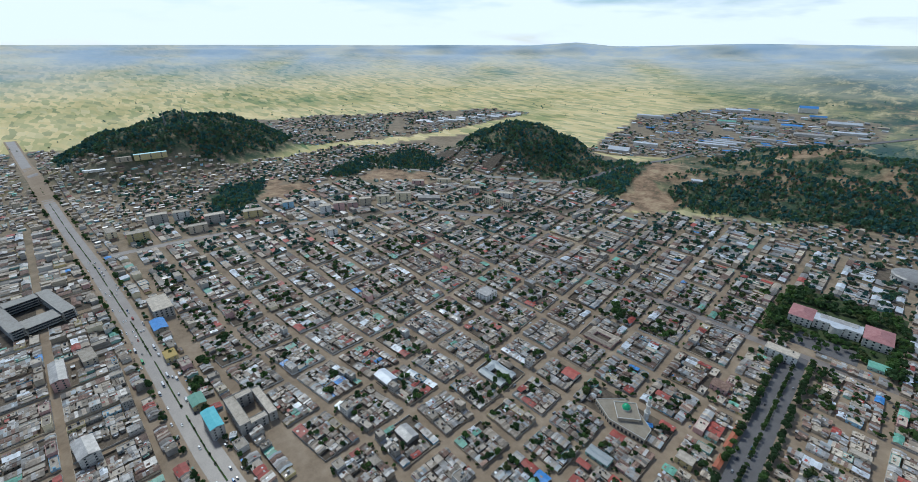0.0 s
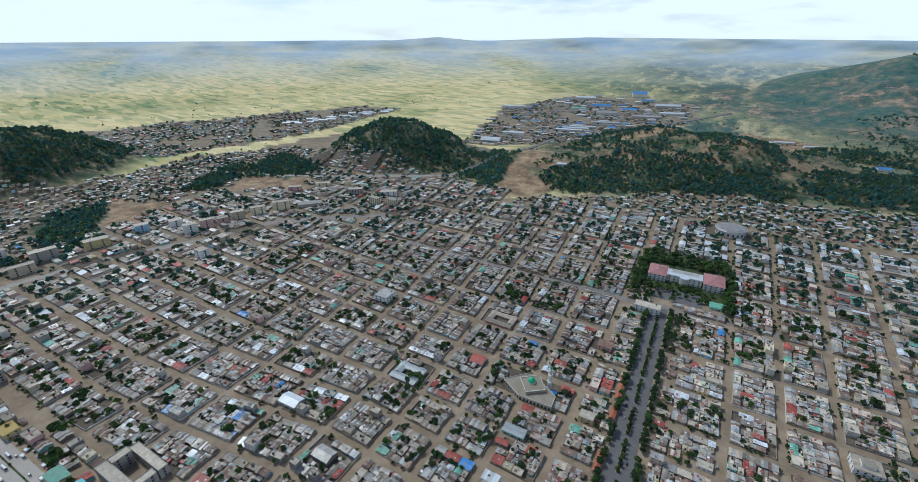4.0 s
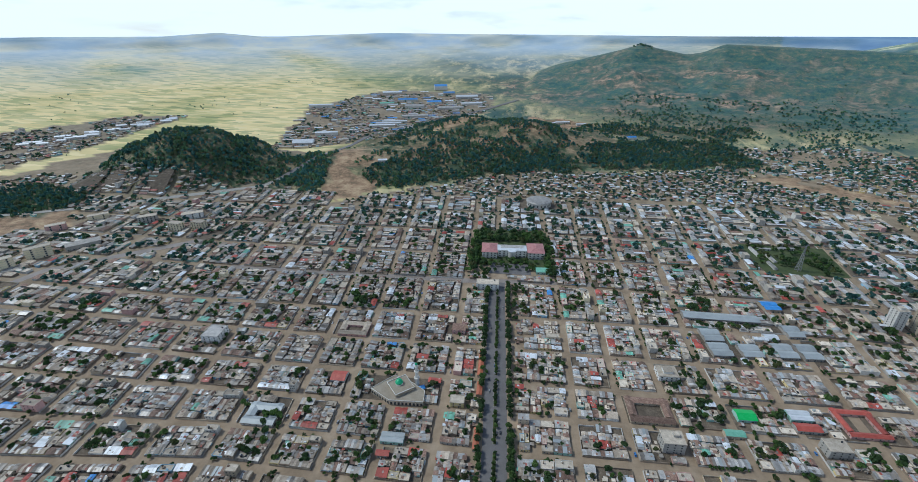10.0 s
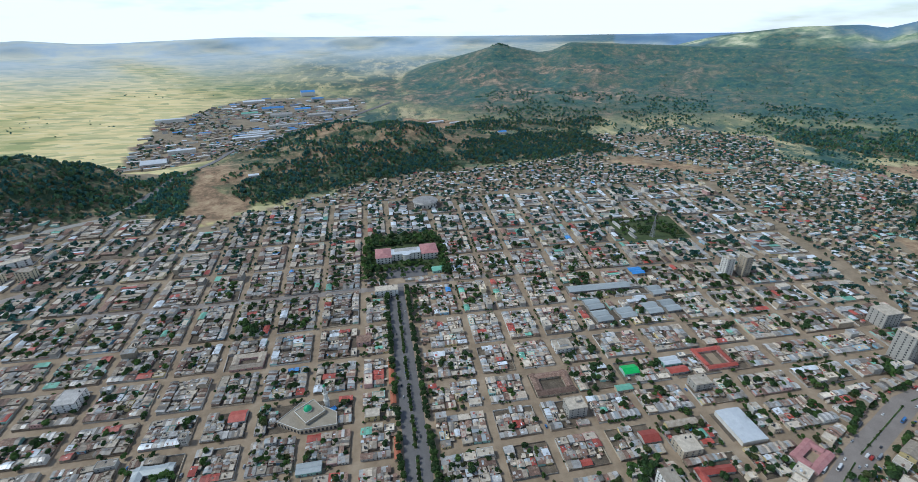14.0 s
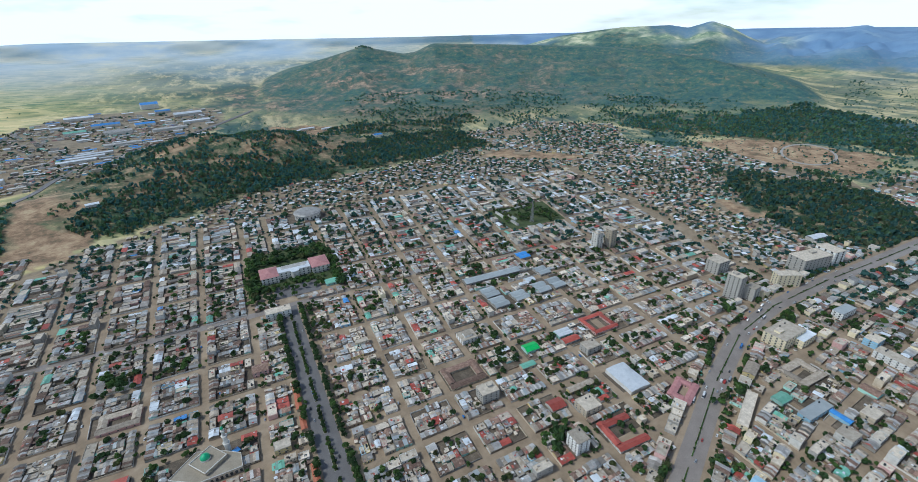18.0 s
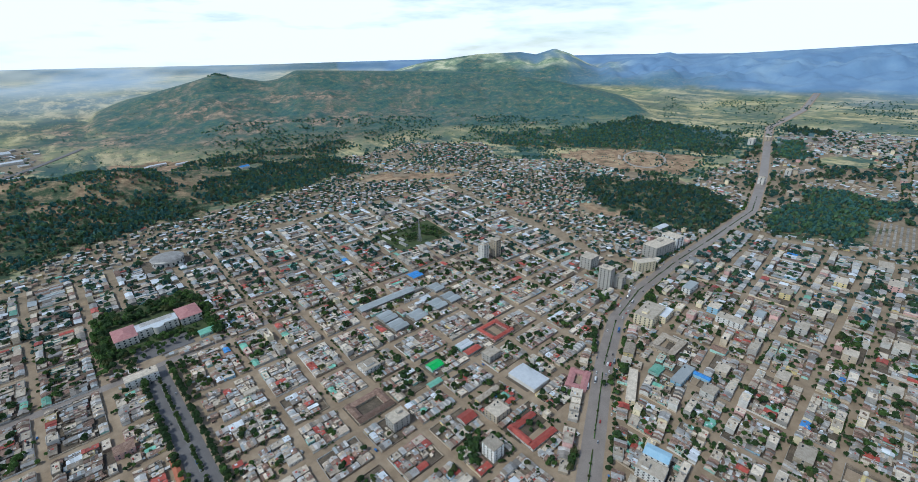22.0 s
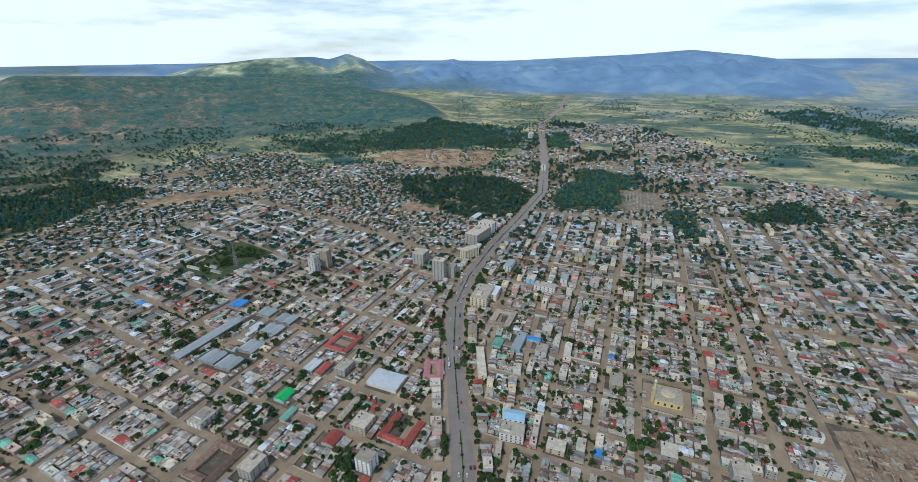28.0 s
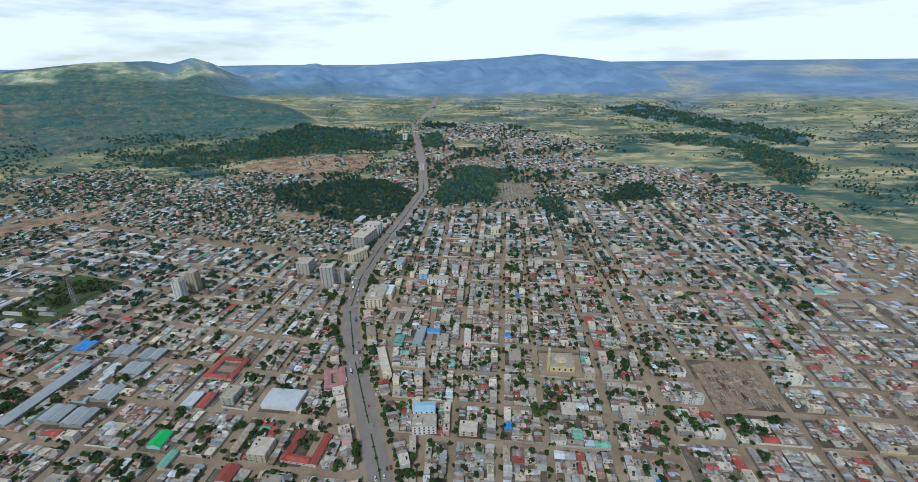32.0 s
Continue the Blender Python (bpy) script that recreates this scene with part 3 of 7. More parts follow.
BOX = [(0, 3, 2, 1), (4, 5, 6, 7), (0, 1, 5, 4), (1, 2, 6, 5), (2, 3, 7, 6), (3, 0, 4, 7)]


def box(heap, x, y, z0, z1, w, d, turn, mat, taper=0.0):
    c, s = math.cos(turn), math.sin(turn)
    vs = []
    for z, k in ((z0, 1.0), (z1, 1.0 - taper)):
        for u, v in ((-w / 2, -d / 2), (w / 2, -d / 2), (w / 2, d / 2), (-w / 2, d / 2)):
            vs.append((x + k * (u * c - v * s), y + k * (u * s + v * c), z))
    heap.add(vs, BOX, mat)


PATCHED = ("silver", "dull", "rust", "grey", "dull", "silver", "pale")
PLAIN = [ROOFS[k] for k in ("red", "green", "blue", "white", "slab")]


def sheets(heap, x, y, z, rise, w, d, turn, mat, mono=False, step=3.2, seed=0.0):
    """A sheet roof laid in strips, each a piece of its own, some a little proud."""
    n = max(1, round(w / step))
    c, s = math.cos(turn), math.sin(turn)
    for k in range(n):
        u = (k + 0.5) / n * w - w / 2
        lap = 0.05 * ((k * 7 + int(seed * 13)) % 3)
        odd = int(seed * 37 + k * 11) % 7
        sheet = ROOFS[PATCHED[int(seed * 19 + k * 5) % len(PATCHED)]] if n > 1 and odd < 3 and mat not in PLAIN else mat
        gable(heap, x + u * c, y + u * s, z + lap + (0.35 if odd == 2 else 0.0), rise, w / n + 0.04, d * (0.86 if odd == 1 else 1.0) + 0.1 * ((k * 5 + int(seed)) % 3), turn, sheet, 0.1, mono, False)


def gable(heap, x, y, z, rise, w, d, turn, mat, thick=0.12, mono=False, under=True):
    """A sheet roof over w by d, ridge along w, or a lean-to."""
    c, s = math.cos(turn), math.sin(turn)
    if mono:
        prof = [(-d / 2, 0.0), (d / 2, rise)]
    else:
        prof = [(-d / 2, 0.0), (0.0, rise), (d / 2, 0.0)]
    n = len(prof)
    vs = []
    for u in (-w / 2, w / 2):
        for lift in (0.0, thick):
            for v, h in prof:
                vs.append((x + u * c - v * s, y + u * s + v * c, z + h + lift))
    fs = []
    for k in range(n - 1):
        fs += ([(k, k + 1, 2 * n + k + 1, 2 * n + k)] if under else []) + [(n + k, 3 * n + k, 3 * n + k + 1, n + k + 1)]
        fs += [(k, n + k, n + k + 1, k + 1), (2 * n + k, 2 * n + k + 1, 3 * n + k + 1, 3 * n + k)]
    fs += [(0, 2 * n, 3 * n, n), (n - 1, 2 * n - 1, 4 * n - 1, 3 * n - 1)]
    heap.add(vs, fs, mat)


def pane(heap, x, y, z0, z1, w, proud, turn, mat):
    """A shallow window box let into a wall, open at its back."""
    c, s = math.cos(turn), math.sin(turn)
    vs = [(x + u * c - v * s, y + u * s + v * c, z) for v in (0.0, proud) for u, z in ((-w / 2, z0), (w / 2, z0), (w / 2, z1), (-w / 2, z1))]
    fs = [(4, 5, 6, 7), (0, 1, 5, 4), (1, 2, 6, 5), (2, 3, 7, 6), (3, 0, 4, 7)]
    heap.add(vs, fs if proud < 0 else [f[::-1] for f in fs], mat)


def strip(name, line, half, z, mat, label, category="road", step=14.0, kind="structure"):
    """A ribbon of road along a line, laid a little above the land."""
    pts = []
    for (ax, ay), (bx, by) in zip(line, line[1:]):
        k = max(1, int(math.hypot(bx - ax, by - ay) / step))
        pts += [(ax + (bx - ax) * i / k, ay + (by - ay) * i / k) for i in range(k)]
    pts.append(line[-1])
    vs, fs = [], []
    for i, (px, py) in enumerate(pts):
        ax, ay = pts[max(0, i - 1)]
        bx, by = pts[min(len(pts) - 1, i + 1)]
        d = math.hypot(bx - ax, by - ay)
        nx, ny = -(by - ay) / d, (bx - ax) / d
        w = half(i / len(pts)) if callable(half) else half
        lift = 1.3 * min(1.0, max(0.0, (math.hypot(px, py) - 1000) / 700))
        for q in (-w, w):
            x, y = px + nx * q, py + ny * q
            vs.append((x, y, float(height(x, y)) + z + lift))
        for q in (w, -w):
            x, y = px + nx * q, py + ny * q
            vs.append((x, y, float(height(x, y)) + z - 0.3 - lift))
    for i in range(len(pts) - 1):
        a, b = 4 * i, 4 * i + 4
        fs += [(a, b, b + 1, a + 1), (a + 1, b + 1, b + 2, a + 2), (a + 3, b + 3, b, a)]
    me = bpy.data.meshes.new(name)
    me.from_pydata(vs, [], [f[::-1] for f in fs])
    me.materials.append(mat)
    return tagged(new(name, me), label, category, kind=kind)

# ---- streets ----
MAIN = [(-2100, -60), (-1500, -25), (-1102, -3), (-858, 14), (-610, 26), (-344, 34), (-100, 50), (120, 82), (255, 135), (413, 214), (520, 258), (622, 276), (760, 280), (908, 277), (1166, 275), (1500, 346), (2215, 529), (2627, 511), (3100, 560)]
SECOND_ROAD = [(2206, 91), (1455, 38), (1297, -60), (887, -105), (646, -128), (449, -138), (300, -142), (100, -150)]
BLVD_X = 14.0
strip("road_shoulder", MAIN, 16.2, 0.02, EARTH, "trodden earth shoulders of the main road")
strip("main_road", MAIN, 11.0, 0.09, DUSTY, "wide grey asphalt main road through the town")
strip("boulevard_road", [(BLVD_X, 90), (BLVD_X - 2, 300), (BLVD_X - 8, 600)], 12, 0.12, ASPHALT, "grey asphalt boulevard lined with trees")
strip("cross_road", [(-440, 606), (-54, 600), (85, 608), (323, 611), (478, 560)], 6.5, 0.05, DUSTY, "worn asphalt cross street")


AVENUE = [(-424, 908), (-500, 790), (-562, 690), (-660, 618), (-735, 560), (-780, 430), (-850, 300), (-880, 190), (-905, 40)]
WORKS_ROAD = [(-576, 1082), (-520, 1330), (-450, 1588), (-240, 1880), (-72, 2107), (60, 2300)]
HILL_ROAD = [(-1250, 700), (-1020, 780), (-897, 837), (-703, 940), (-600, 1010), (-576, 1082)]
strip("avenue_road", AVENUE, 8, 0.07, DUSTY, "broad asphalt avenue lined with taller buildings")
strip("works_road", WORKS_ROAD, 9, 0.3, ASPHALT, "asphalt road out to the works", step=20)
strip("hill_road", HILL_ROAD, 7, 0.25, KERB, "pale earth road below the round hill", step=20)
strip("east_cross_road", [(600, 255), (626, 200), (627, 0), (627, -300), (632, -560)], 5.5, 0.06, EARTH, "broad orange earth street across the eastern quarter")
strip("east_road", SECOND_ROAD, 5.5, 0.045, EARTH, "wide earth road lined with trees")


def main_y(x):
    return float(np.interp(x, [p[0] for p in MAIN], [p[1] for p in MAIN]))


# street lines on the plan: x of the long streets by distance y, y of the cross streets by x
LONG = [[(0, x0), (290, x1), (450, x2), (800, x3), (1200, x4)] for x0, x1, x2, x3, x4 in (
    (-1010, -1010, -1030, -1060, -1100), (-900, -900, -920, -960, -1000), (-795, -795, -815, -860, -900), (-700, -700, -720, -770, -820),
    (-610, -610, -630, -690, -740), (-525, -525, -545, -610, -660), (-450, -450, -470, -530, -580), (-380, -382, -400, -450, -500),
    (-312, -316, -334, -370, -410), (-250, -252, -262, -300, -340), (-194, -196, -208, -240, -280), (-146, -147, -155, -180, -210),
    (-96, -97, -99, -113, -130), (-46, -46, -43, -45, -50), (14, 14, 10, 2, -5), (86, 88, 95, 93, 95), (138, 140, 142, 155, 165), (190, 191, 189, 215, 240),
    (246, 246, 246, 285, 320), (306, 307, 312, 360, 400), (370, 370, 380, 430, 480), (436, 436, 450, 510, 560), (510, 510, 525, 590, 650), (590, 590, 605, 680, 740), (680, 680, 700, 780, 840))]
CROSS = [[(-1000, y0), (-500, y1), (-250, y2), (0, y3), (400, y4), (800, y5)] for y0, y1, y2, y3, y4, y5 in (
    (68, 72, 104, 110, 110, 110), (112, 117, 150, 152, 160, 170), (160, 168, 203, 200, 205, 215), (222, 226, 251, 243, 245, 255), (284, 279, 292, 287, 290, 300), (342, 338, 338, 335, 330, 330), (400, 390, 384, 382, 375, 370), (465, 450, 442, 438, 430, 420),
    (540, 508, 504, 507, 500, 480), (625, 606, 600, 600, 585, 560), (710, 692, 690, 690, 680, 660), (800, 790, 790, 790, 780, 760), (900, 890, 890, 890, 880, 860), (1010, 990, 990, 990, 980, 960))]
EAST_LONG = [[(240, y0), (450, y1), (640, y2), (900, y3), (1300, y4)] for y0, y1, y2, y3, y4 in (
    (150, 232, 252, 256, 275), (122, 178, 200, 212, 238), (96, 125, 148, 168, 200), (70, 85, 93, 97, 110), (28, 32, 37, 42, 55), (-20, -7, -3, 2, 15), (-78, -80, -70, -62, -45), (-134, -135, -129, -120, -70), (-200, -184, -166, -155, -140), (-262, -270, -257, -240, -220),
    (-310, -322, -326, -310, -290), (-370, -378, -375, -365, -350), (-430, -434, -425, -420, -400), (-500, -500, -495, -490, -470), (-580, -575, -570, -560, -540))]
EAST_CROSS = [(190, 240, 297, 345, 396, 454, 540, 628, 720, 810, 900, 1000), (190, 250, 320, 366, 410, 455, 527, 626, 700, 780, 860, 940, 1020, 1100)]
SOUTH_LONG = list(range(-1150, -140, 62))
SOUTH_CROSS = [2, -62, -120, -182, -250, -325, -410]


def along(rows, v):
    return float(np.interp(v, [r[0] for r in rows], [r[1] for r in rows]))


def crossing(i, j):
    x, y = along(LONG[i], 300), along(CROSS[j], 0)
    for _ in range(4):
        y = along(CROSS[j], x)
        x = along(LONG[i], y)
    return Vector((x, y))


def blocks():
    """Corners of every block between the streets: its quarter and four points, counter-clockwise."""
    out = []
    for i in range(len(LONG) - 1):
        for j in range(len(CROSS) - 1):
            q = [crossing(i, j), crossing(i + 1, j), crossing(i + 1, j + 1), crossing(i, j + 1)]
            out.append(("north", q))
    for i in range(len(EAST_LONG) - 1):
        cuts = EAST_CROSS[0 if i < 7 else 1]
        for a, b in zip(cuts, cuts[1:]):
            out.append(("east", [Vector((a, along(EAST_LONG[i + 1], a))), Vector((b, along(EAST_LONG[i + 1], b))), Vector((b, along(EAST_LONG[i], b))), Vector((a, along(EAST_LONG[i], a)))]))
    for a, b in zip(SOUTH_LONG, SOUTH_LONG[1:]):
        for c, d in zip(SOUTH_CROSS[1:], SOUTH_CROSS):
            out.append(("south", [Vector((a, c)), Vector((b, c)), Vector((b, d)), Vector((a, d))]))
    return out

# ---- builders ----
def part(name, heap, parent, label=""):
    ob = new(name, heap.mesh(name) if isinstance(heap, Heap) else heap)
    ob.parent = parent
    if label:
        ob["label"] = label
    return ob


def base(name, x, y, turn, label, category, group="", z=None):
    ob = new(name)
    ob.empty_display_size = 1.0
    ob.matrix_basis = pose(x, y, float(height(x, y)) if z is None else z, 0, 0, math.degrees(turn))
    return tagged(ob, label, category, group)


def at(ob, x, y, z, turn=0.0, sx=1.0, sy=1.0, sz=1.0):
    ob.matrix_basis = Matrix.LocRotScale((x, y, z), Euler((0, 0, turn)), (sx, sy, sz))
    return ob


FRAME = material("window_frame", [(0.30, 0.28, 0.25), (0.42, 0.40, 0.37)], 0.7, 1, 4, 0)


def window_mesh():
    """One piece: a proud frame with the pane set back inside it."""
    h = Heap()
    rings = [((0.60, -0.08, 1.08), -0.02), ((0.60, -0.08, 1.08), 0.12), ((0.50, 0.0, 1.0), 0.12), ((0.50, 0.0, 1.0), 0.02)]
    vs = []
    for (w, lo, hi), y in rings:
        vs += [(-w, y, lo), (w, y, lo), (w, y, hi), (-w, y, hi)]
    fs = [(4 * r + k, 4 * r + (k + 1) % 4, 4 * r + 4 + (k + 1) % 4, 4 * r + 4 + k) for r in range(3) for k in range(4)]
    h.add(vs, [f[::-1] for f in fs], FRAME)
    s = h.slot(GLASS)
    h.f.append((15, 14, 13, 12)[::-1])
    h.m.append(s)
    return h.mesh("window")


def door_mesh():
    h = Heap()
    box(h, 0, 0.03, 0.0, 2.1, 1.0, 0.10, 0, DOOR)
    for x in (-0.55, 0.55):
        box(h, x, 0.05, 0.0, 2.2, 0.10, 0.16, 0, FRAME)
    box(h, 0, 0.05, 2.1, 2.22, 1.2, 0.16, 0, FRAME)
    return h.mesh("door")


WINDOW, DOOR_M = window_mesh(), door_mesh()


def facade(w, d, storeys, sh, gap, size, z0=0.0, sides=(0, 1, 2, 3)):
    """Places of windows: x, y, z, turn (facing outwards) round a w by d body."""
    out = []
    for side in sides:
        run, off, turn = ((w, d / 2, math.pi), (d, w / 2, -math.pi / 2), (w, d / 2, 0.0), (d, w / 2, math.pi / 2))[side]
        n = max(1, int((run - 1.0) / (gap * 1.4)))
        for f in range(storeys):
            for k in range(n):
                u = (k - (n - 1) / 2) * (run - 1.2) / n
                z = z0 + f * sh + 0.95
                x, y = ((u, -off), (off, u), (u, off), (-off, u))[side]
                out.append((x, y, z, turn, size))
    return out


def flat_roof(h, w, d, z, mat, rim=0.7, edge=None):
    """A concrete deck with a parapet round it."""
    box(h, 0, 0, z, z + 0.18, w + 0.3, d + 0.3, 0, mat)
    for x, y, a, b in ((0, -d / 2, w + 0.3, 0.25), (0, d / 2, w + 0.3, 0.25), (-w / 2, 0, 0.25, d - 0.25), (w / 2, 0, 0.25, d - 0.25)):
        box(h, x, y, z + 0.18, z + rim, a, b, 0, edge or mat)


def building(name, x, y, w, d, turn, storeys, wall, roof, label, category="building", sh=3.2, gap=3.4, size=1.4, bands=True, roof_style="flat", tank=0, group="", z=None, pent=None):
    """A building of several storeys: body, floor bands, roof, every window, roof tanks."""
    ob = base(name, x, y, turn, label, category, group, z)
    top = storeys * sh
    h = Heap()
    box(h, 0, 0, -0.5, top, w, d, 0, wall)
    part("wall", h, ob)
    if bands:
        for f in range(1, storeys):
            h = Heap()
            box(h, 0, 0, f * sh - 0.16, f * sh + 0.08, w + 0.24, d + 0.24, 0, KERB)
            part("floor_band", h, ob)
    h = Heap()
    if roof_style == "flat":
        flat_roof(h, w, d, top, roof)
    elif roof_style == "hip":
        hip(h, 0, 0, top, min(w, d) * 0.22, w + 1.0, d + 1.0, 0, roof)
    else:
        gable(h, 0, 0, top, min(w, d) * 0.13, max(w, d) + 0.9, min(w, d) + 0.9, 0 if w >= d else math.pi / 2, roof)
    part("roof", h, ob)
    if pent:
        h = Heap()
        box(h, pent[0], pent[1], top + 0.18, top + 3.0, pent[2], pent[3], 0, wall)
        box(h, pent[0], pent[1], top + 3.0, top + 3.2, pent[2] + 0.5, pent[3] + 0.5, 0, roof)
        part("stair_head", h, ob)
    for px, py, pz, pt, ps in facade(w, d, storeys, sh, gap, size):
        at(part("window", WINDOW, ob), px, py, pz, pt, ps, 1, ps)
    at(part("door", DOOR_M, ob), w * 0.13, -d / 2, 0, math.pi, 1.5, 1, 1.1)
    for k in range(tank):
        h = Heap()
        drum(h, w * (0.3 - 0.25 * k), d * 0.28, top + 0.2, top + 1.7, 0.8, 0.8, 10, GLASS)
        part("water_tank", h, ob, "black plastic water tank")
    return ob


def drum(h, x, y, z0, z1, r0, r1, n, mat):
    vs = []
    for z, r in ((z0, r0), (z1, r1)):
        vs += [(x + r * math.cos(2 * math.pi * k / n), y + r * math.sin(2 * math.pi * k / n), z) for k in range(n)]
    fs = [(k, (k + 1) % n, n + (k + 1) % n, n + k) for k in range(n)] + [tuple(range(n))[::-1], tuple(range(n, 2 * n))]
    h.add(vs, fs, mat)


def hip(h, x, y, z, rise, w, d, turn, mat):
    c, s = math.cos(turn), math.sin(turn)
    k = d / 2 if w >= d else 0
    j = w / 2 if w < d else 0
    pts = [(-w / 2, -d / 2, 0), (w / 2, -d / 2, 0), (w / 2, d / 2, 0), (-w / 2, d / 2, 0)]
    pts += [(p[0], p[1], 0.15) for p in pts]
    pts += [(-w / 2 + k, 0, rise), (w / 2 - k, 0, rise)] if w >= d else [(0, -d / 2 + j, rise), (0, d / 2 - j, rise)]
    vs = [(x + u * c - v * s, y + u * s + v * c, z + q) for u, v, q in pts]
    fs = [(3, 2, 1, 0), (0, 1, 5, 4), (1, 2, 6, 5), (2, 3, 7, 6), (3, 0, 4, 7)]
    fs += [(4, 5, 9, 8), (5, 6, 9), (6, 7, 8, 9), (7, 4, 8)] if w >= d else [(4, 5, 8), (5, 6, 9, 8), (6, 7, 9), (7, 4, 8, 9)]
    h.add(vs, fs, mat)


def dome(h, x, y, z, r, mat, squash=0.9, n=16, rings=6):
    vs, fs = [], []
    for j in range(rings):
        a = 0.5 * math.pi * j / rings
        for k in range(n):
            b = 2 * math.pi * k / n
            vs.append((x + r * math.cos(a) * math.cos(b), y + r * math.cos(a) * math.sin(b), z + squash * r * math.sin(a)))
    vs.append((x, y, z + squash * r * 1.06))
    for j in range(rings - 1):
        for k in range(n):
            fs.append((j * n + k, j * n + (k + 1) % n, (j + 1) * n + (k + 1) % n, (j + 1) * n + k))
    fs += [((rings - 1) * n + k, (rings - 1) * n + (k + 1) % n, rings * n) for k in range(n)]
    h.add(vs, fs, mat)


def prism(h, pts, z0, z1, mat):
    n = len(pts)
    h.add([(*p, z0) for p in pts] + [(*p, z1) for p in pts], [(k, (k + 1) % n, n + (k + 1) % n, n + k) for k in range(n)] + [tuple(range(n))[::-1], tuple(range(n, 2 * n))], mat)


# ---- trees ----
def crown_points(n, seed, lobes=5, flat=0.75):
    """Leaf clumps of a crown of radius 1 whose foot is at z = 0: four corners each."""
    r = np.random.RandomState(seed)
    mid = np.stack([r.uniform(-0.5, 0.5, lobes), r.uniform(-0.5, 0.5, lobes), r.uniform(0.45, 1.1, lobes) * flat], -1)
    rad = r.uniform(0.42, 0.62, lobes)
    which = r.randint(0, lobes, n)
    way = r.normal(size=(n, 3))
    way /= np.linalg.norm(way, axis=1)[:, None]
    way[:, 2] = np.where(way[:, 2] < -0.3, -way[:, 2], way[:, 2])
    c = mid[which] + way * (rad[which] * r.uniform(0.75, 1.05, n))[:, None] * [1, 1, flat]
    a = np.cross(way, r.normal(size=(n, 3)))
    a /= np.linalg.norm(a, axis=1)[:, None]
    b = np.cross(way, a)
    s = r.uniform(0.20, 0.36, n)[:, None] * (60 / n) ** 0.4
    lift = way * s * 0.5
    return np.stack([c - a * s - b * s * 0.7, c + a * s - b * s * 0.7 + lift * 0.4, c + a * s + b * s * 0.7, c - a * s + b * s * 0.7 + lift * 0.6], 1)


def quads_mesh(name, quads, mats, index=None):
    n = len(quads)
    me = bpy.data.meshes.new(name)
    me.from_pydata(quads.reshape(-1, 3).tolist(), [], np.arange(4 * n).reshape(n, 4).tolist())
    me.polygons.foreach_set("use_smooth", [False] * n)
    for m in mats:
        me.materials.append(m)
    if index is not None:
        me.polygons.foreach_set("material_index", np.asarray(index, np.int32))
    return me


def trunk_mesh():
    h = Heap()
    drum(h, 0, 0, -0.05, 0.95, 0.085, 0.055, 7, BARK)
    for k in range(4):
        a = 1.1 + k * 1.7
        c, s = math.cos(a), math.sin(a)
        vs = [(0.03 * -s, 0.03 * c, 0.75), (0.03 * s, -0.03 * c, 0.75), (0, 0, 0.83), (0.36 * c, 0.36 * s, 1.2)]
        h.add(vs, [(0, 1, 3), (1, 2, 3), (2, 0, 3), (0, 2, 1)], BARK)
    return h.mesh("trunk")


TRUNK = trunk_mesh()
CROWNS = [quads_mesh("crown", crown_points(300, k, 9) + [0, 0, 0.6], [LEAF[k % 3]]) for k in range(6)]


def tree(x, y, r, kind, label, group=""):
    ob = base("tree", x, y, (x * 7.3 + y * 3.1) % 6.28, label, "tree", group)
    ob.scale = (r, r, r * 1.15)
    part("trunk", TRUNK, ob)
    part("crown", CROWNS[kind % 6], ob)
    return ob


def grove(name, x, y, size, label, clumps=22, mats=(0, 1, 2), weights=(0.5, 0.35, 0.15), seed=1, tall=1.1, lift=0.25, leaves=None):
    """Many trees that nobody could count, in one mesh."""
    x, y, size = np.asarray(x, float), np.asarray(y, float), np.asarray(size, float)
    r = np.random.RandomState(seed)
    kinds = [crown_points(clumps, 40 + k, 4) for k in range(8)]
    z = height(x, y)
    pick, turn = r.randint(0, 8, len(x)), r.uniform(0, 6.28, len(x))
    mat = r.choice(len(mats), len(x), p=np.array(weights) / sum(weights))
    out = np.empty((len(x), clumps, 4, 3))
    for k in range(8):
        m = pick == k
        c, s = np.cos(turn[m])[:, None, None], np.sin(turn[m])[:, None, None]
        q, g = kinds[k][None], size[m][:, None, None]
        out[m, ..., 0] = (q[..., 0] * c - q[..., 1] * s) * g + x[m][:, None, None]
        out[m, ..., 1] = (q[..., 0] * s + q[..., 1] * c) * g + y[m][:, None, None]
        out[m, ..., 2] = q[..., 2] * g * tall + z[m][:, None, None] + lift * g
    me = quads_mesh(name, out.reshape(-1, 4, 3), leaves or [LEAF[k] for k in mats], np.repeat(mat, clumps))
    return tagged(new(name, me), label, "trees", kind="stuff")

# ---- landmarks; TAKEN keeps generic houses off their ground ----
TAKEN = {}


def claim(x, y, w, d, turn=0.0, room=2.0):
    r = math.hypot(w, d) / 2 + room + 12
    for i in range(int((x - r) // 50), int((x + r) // 50) + 1):
        for j in range(int((y - r) // 50), int((y + r) // 50) + 1):
            TAKEN.setdefault((i, j), []).append((x, y, w / 2 + room, d / 2 + room, turn))


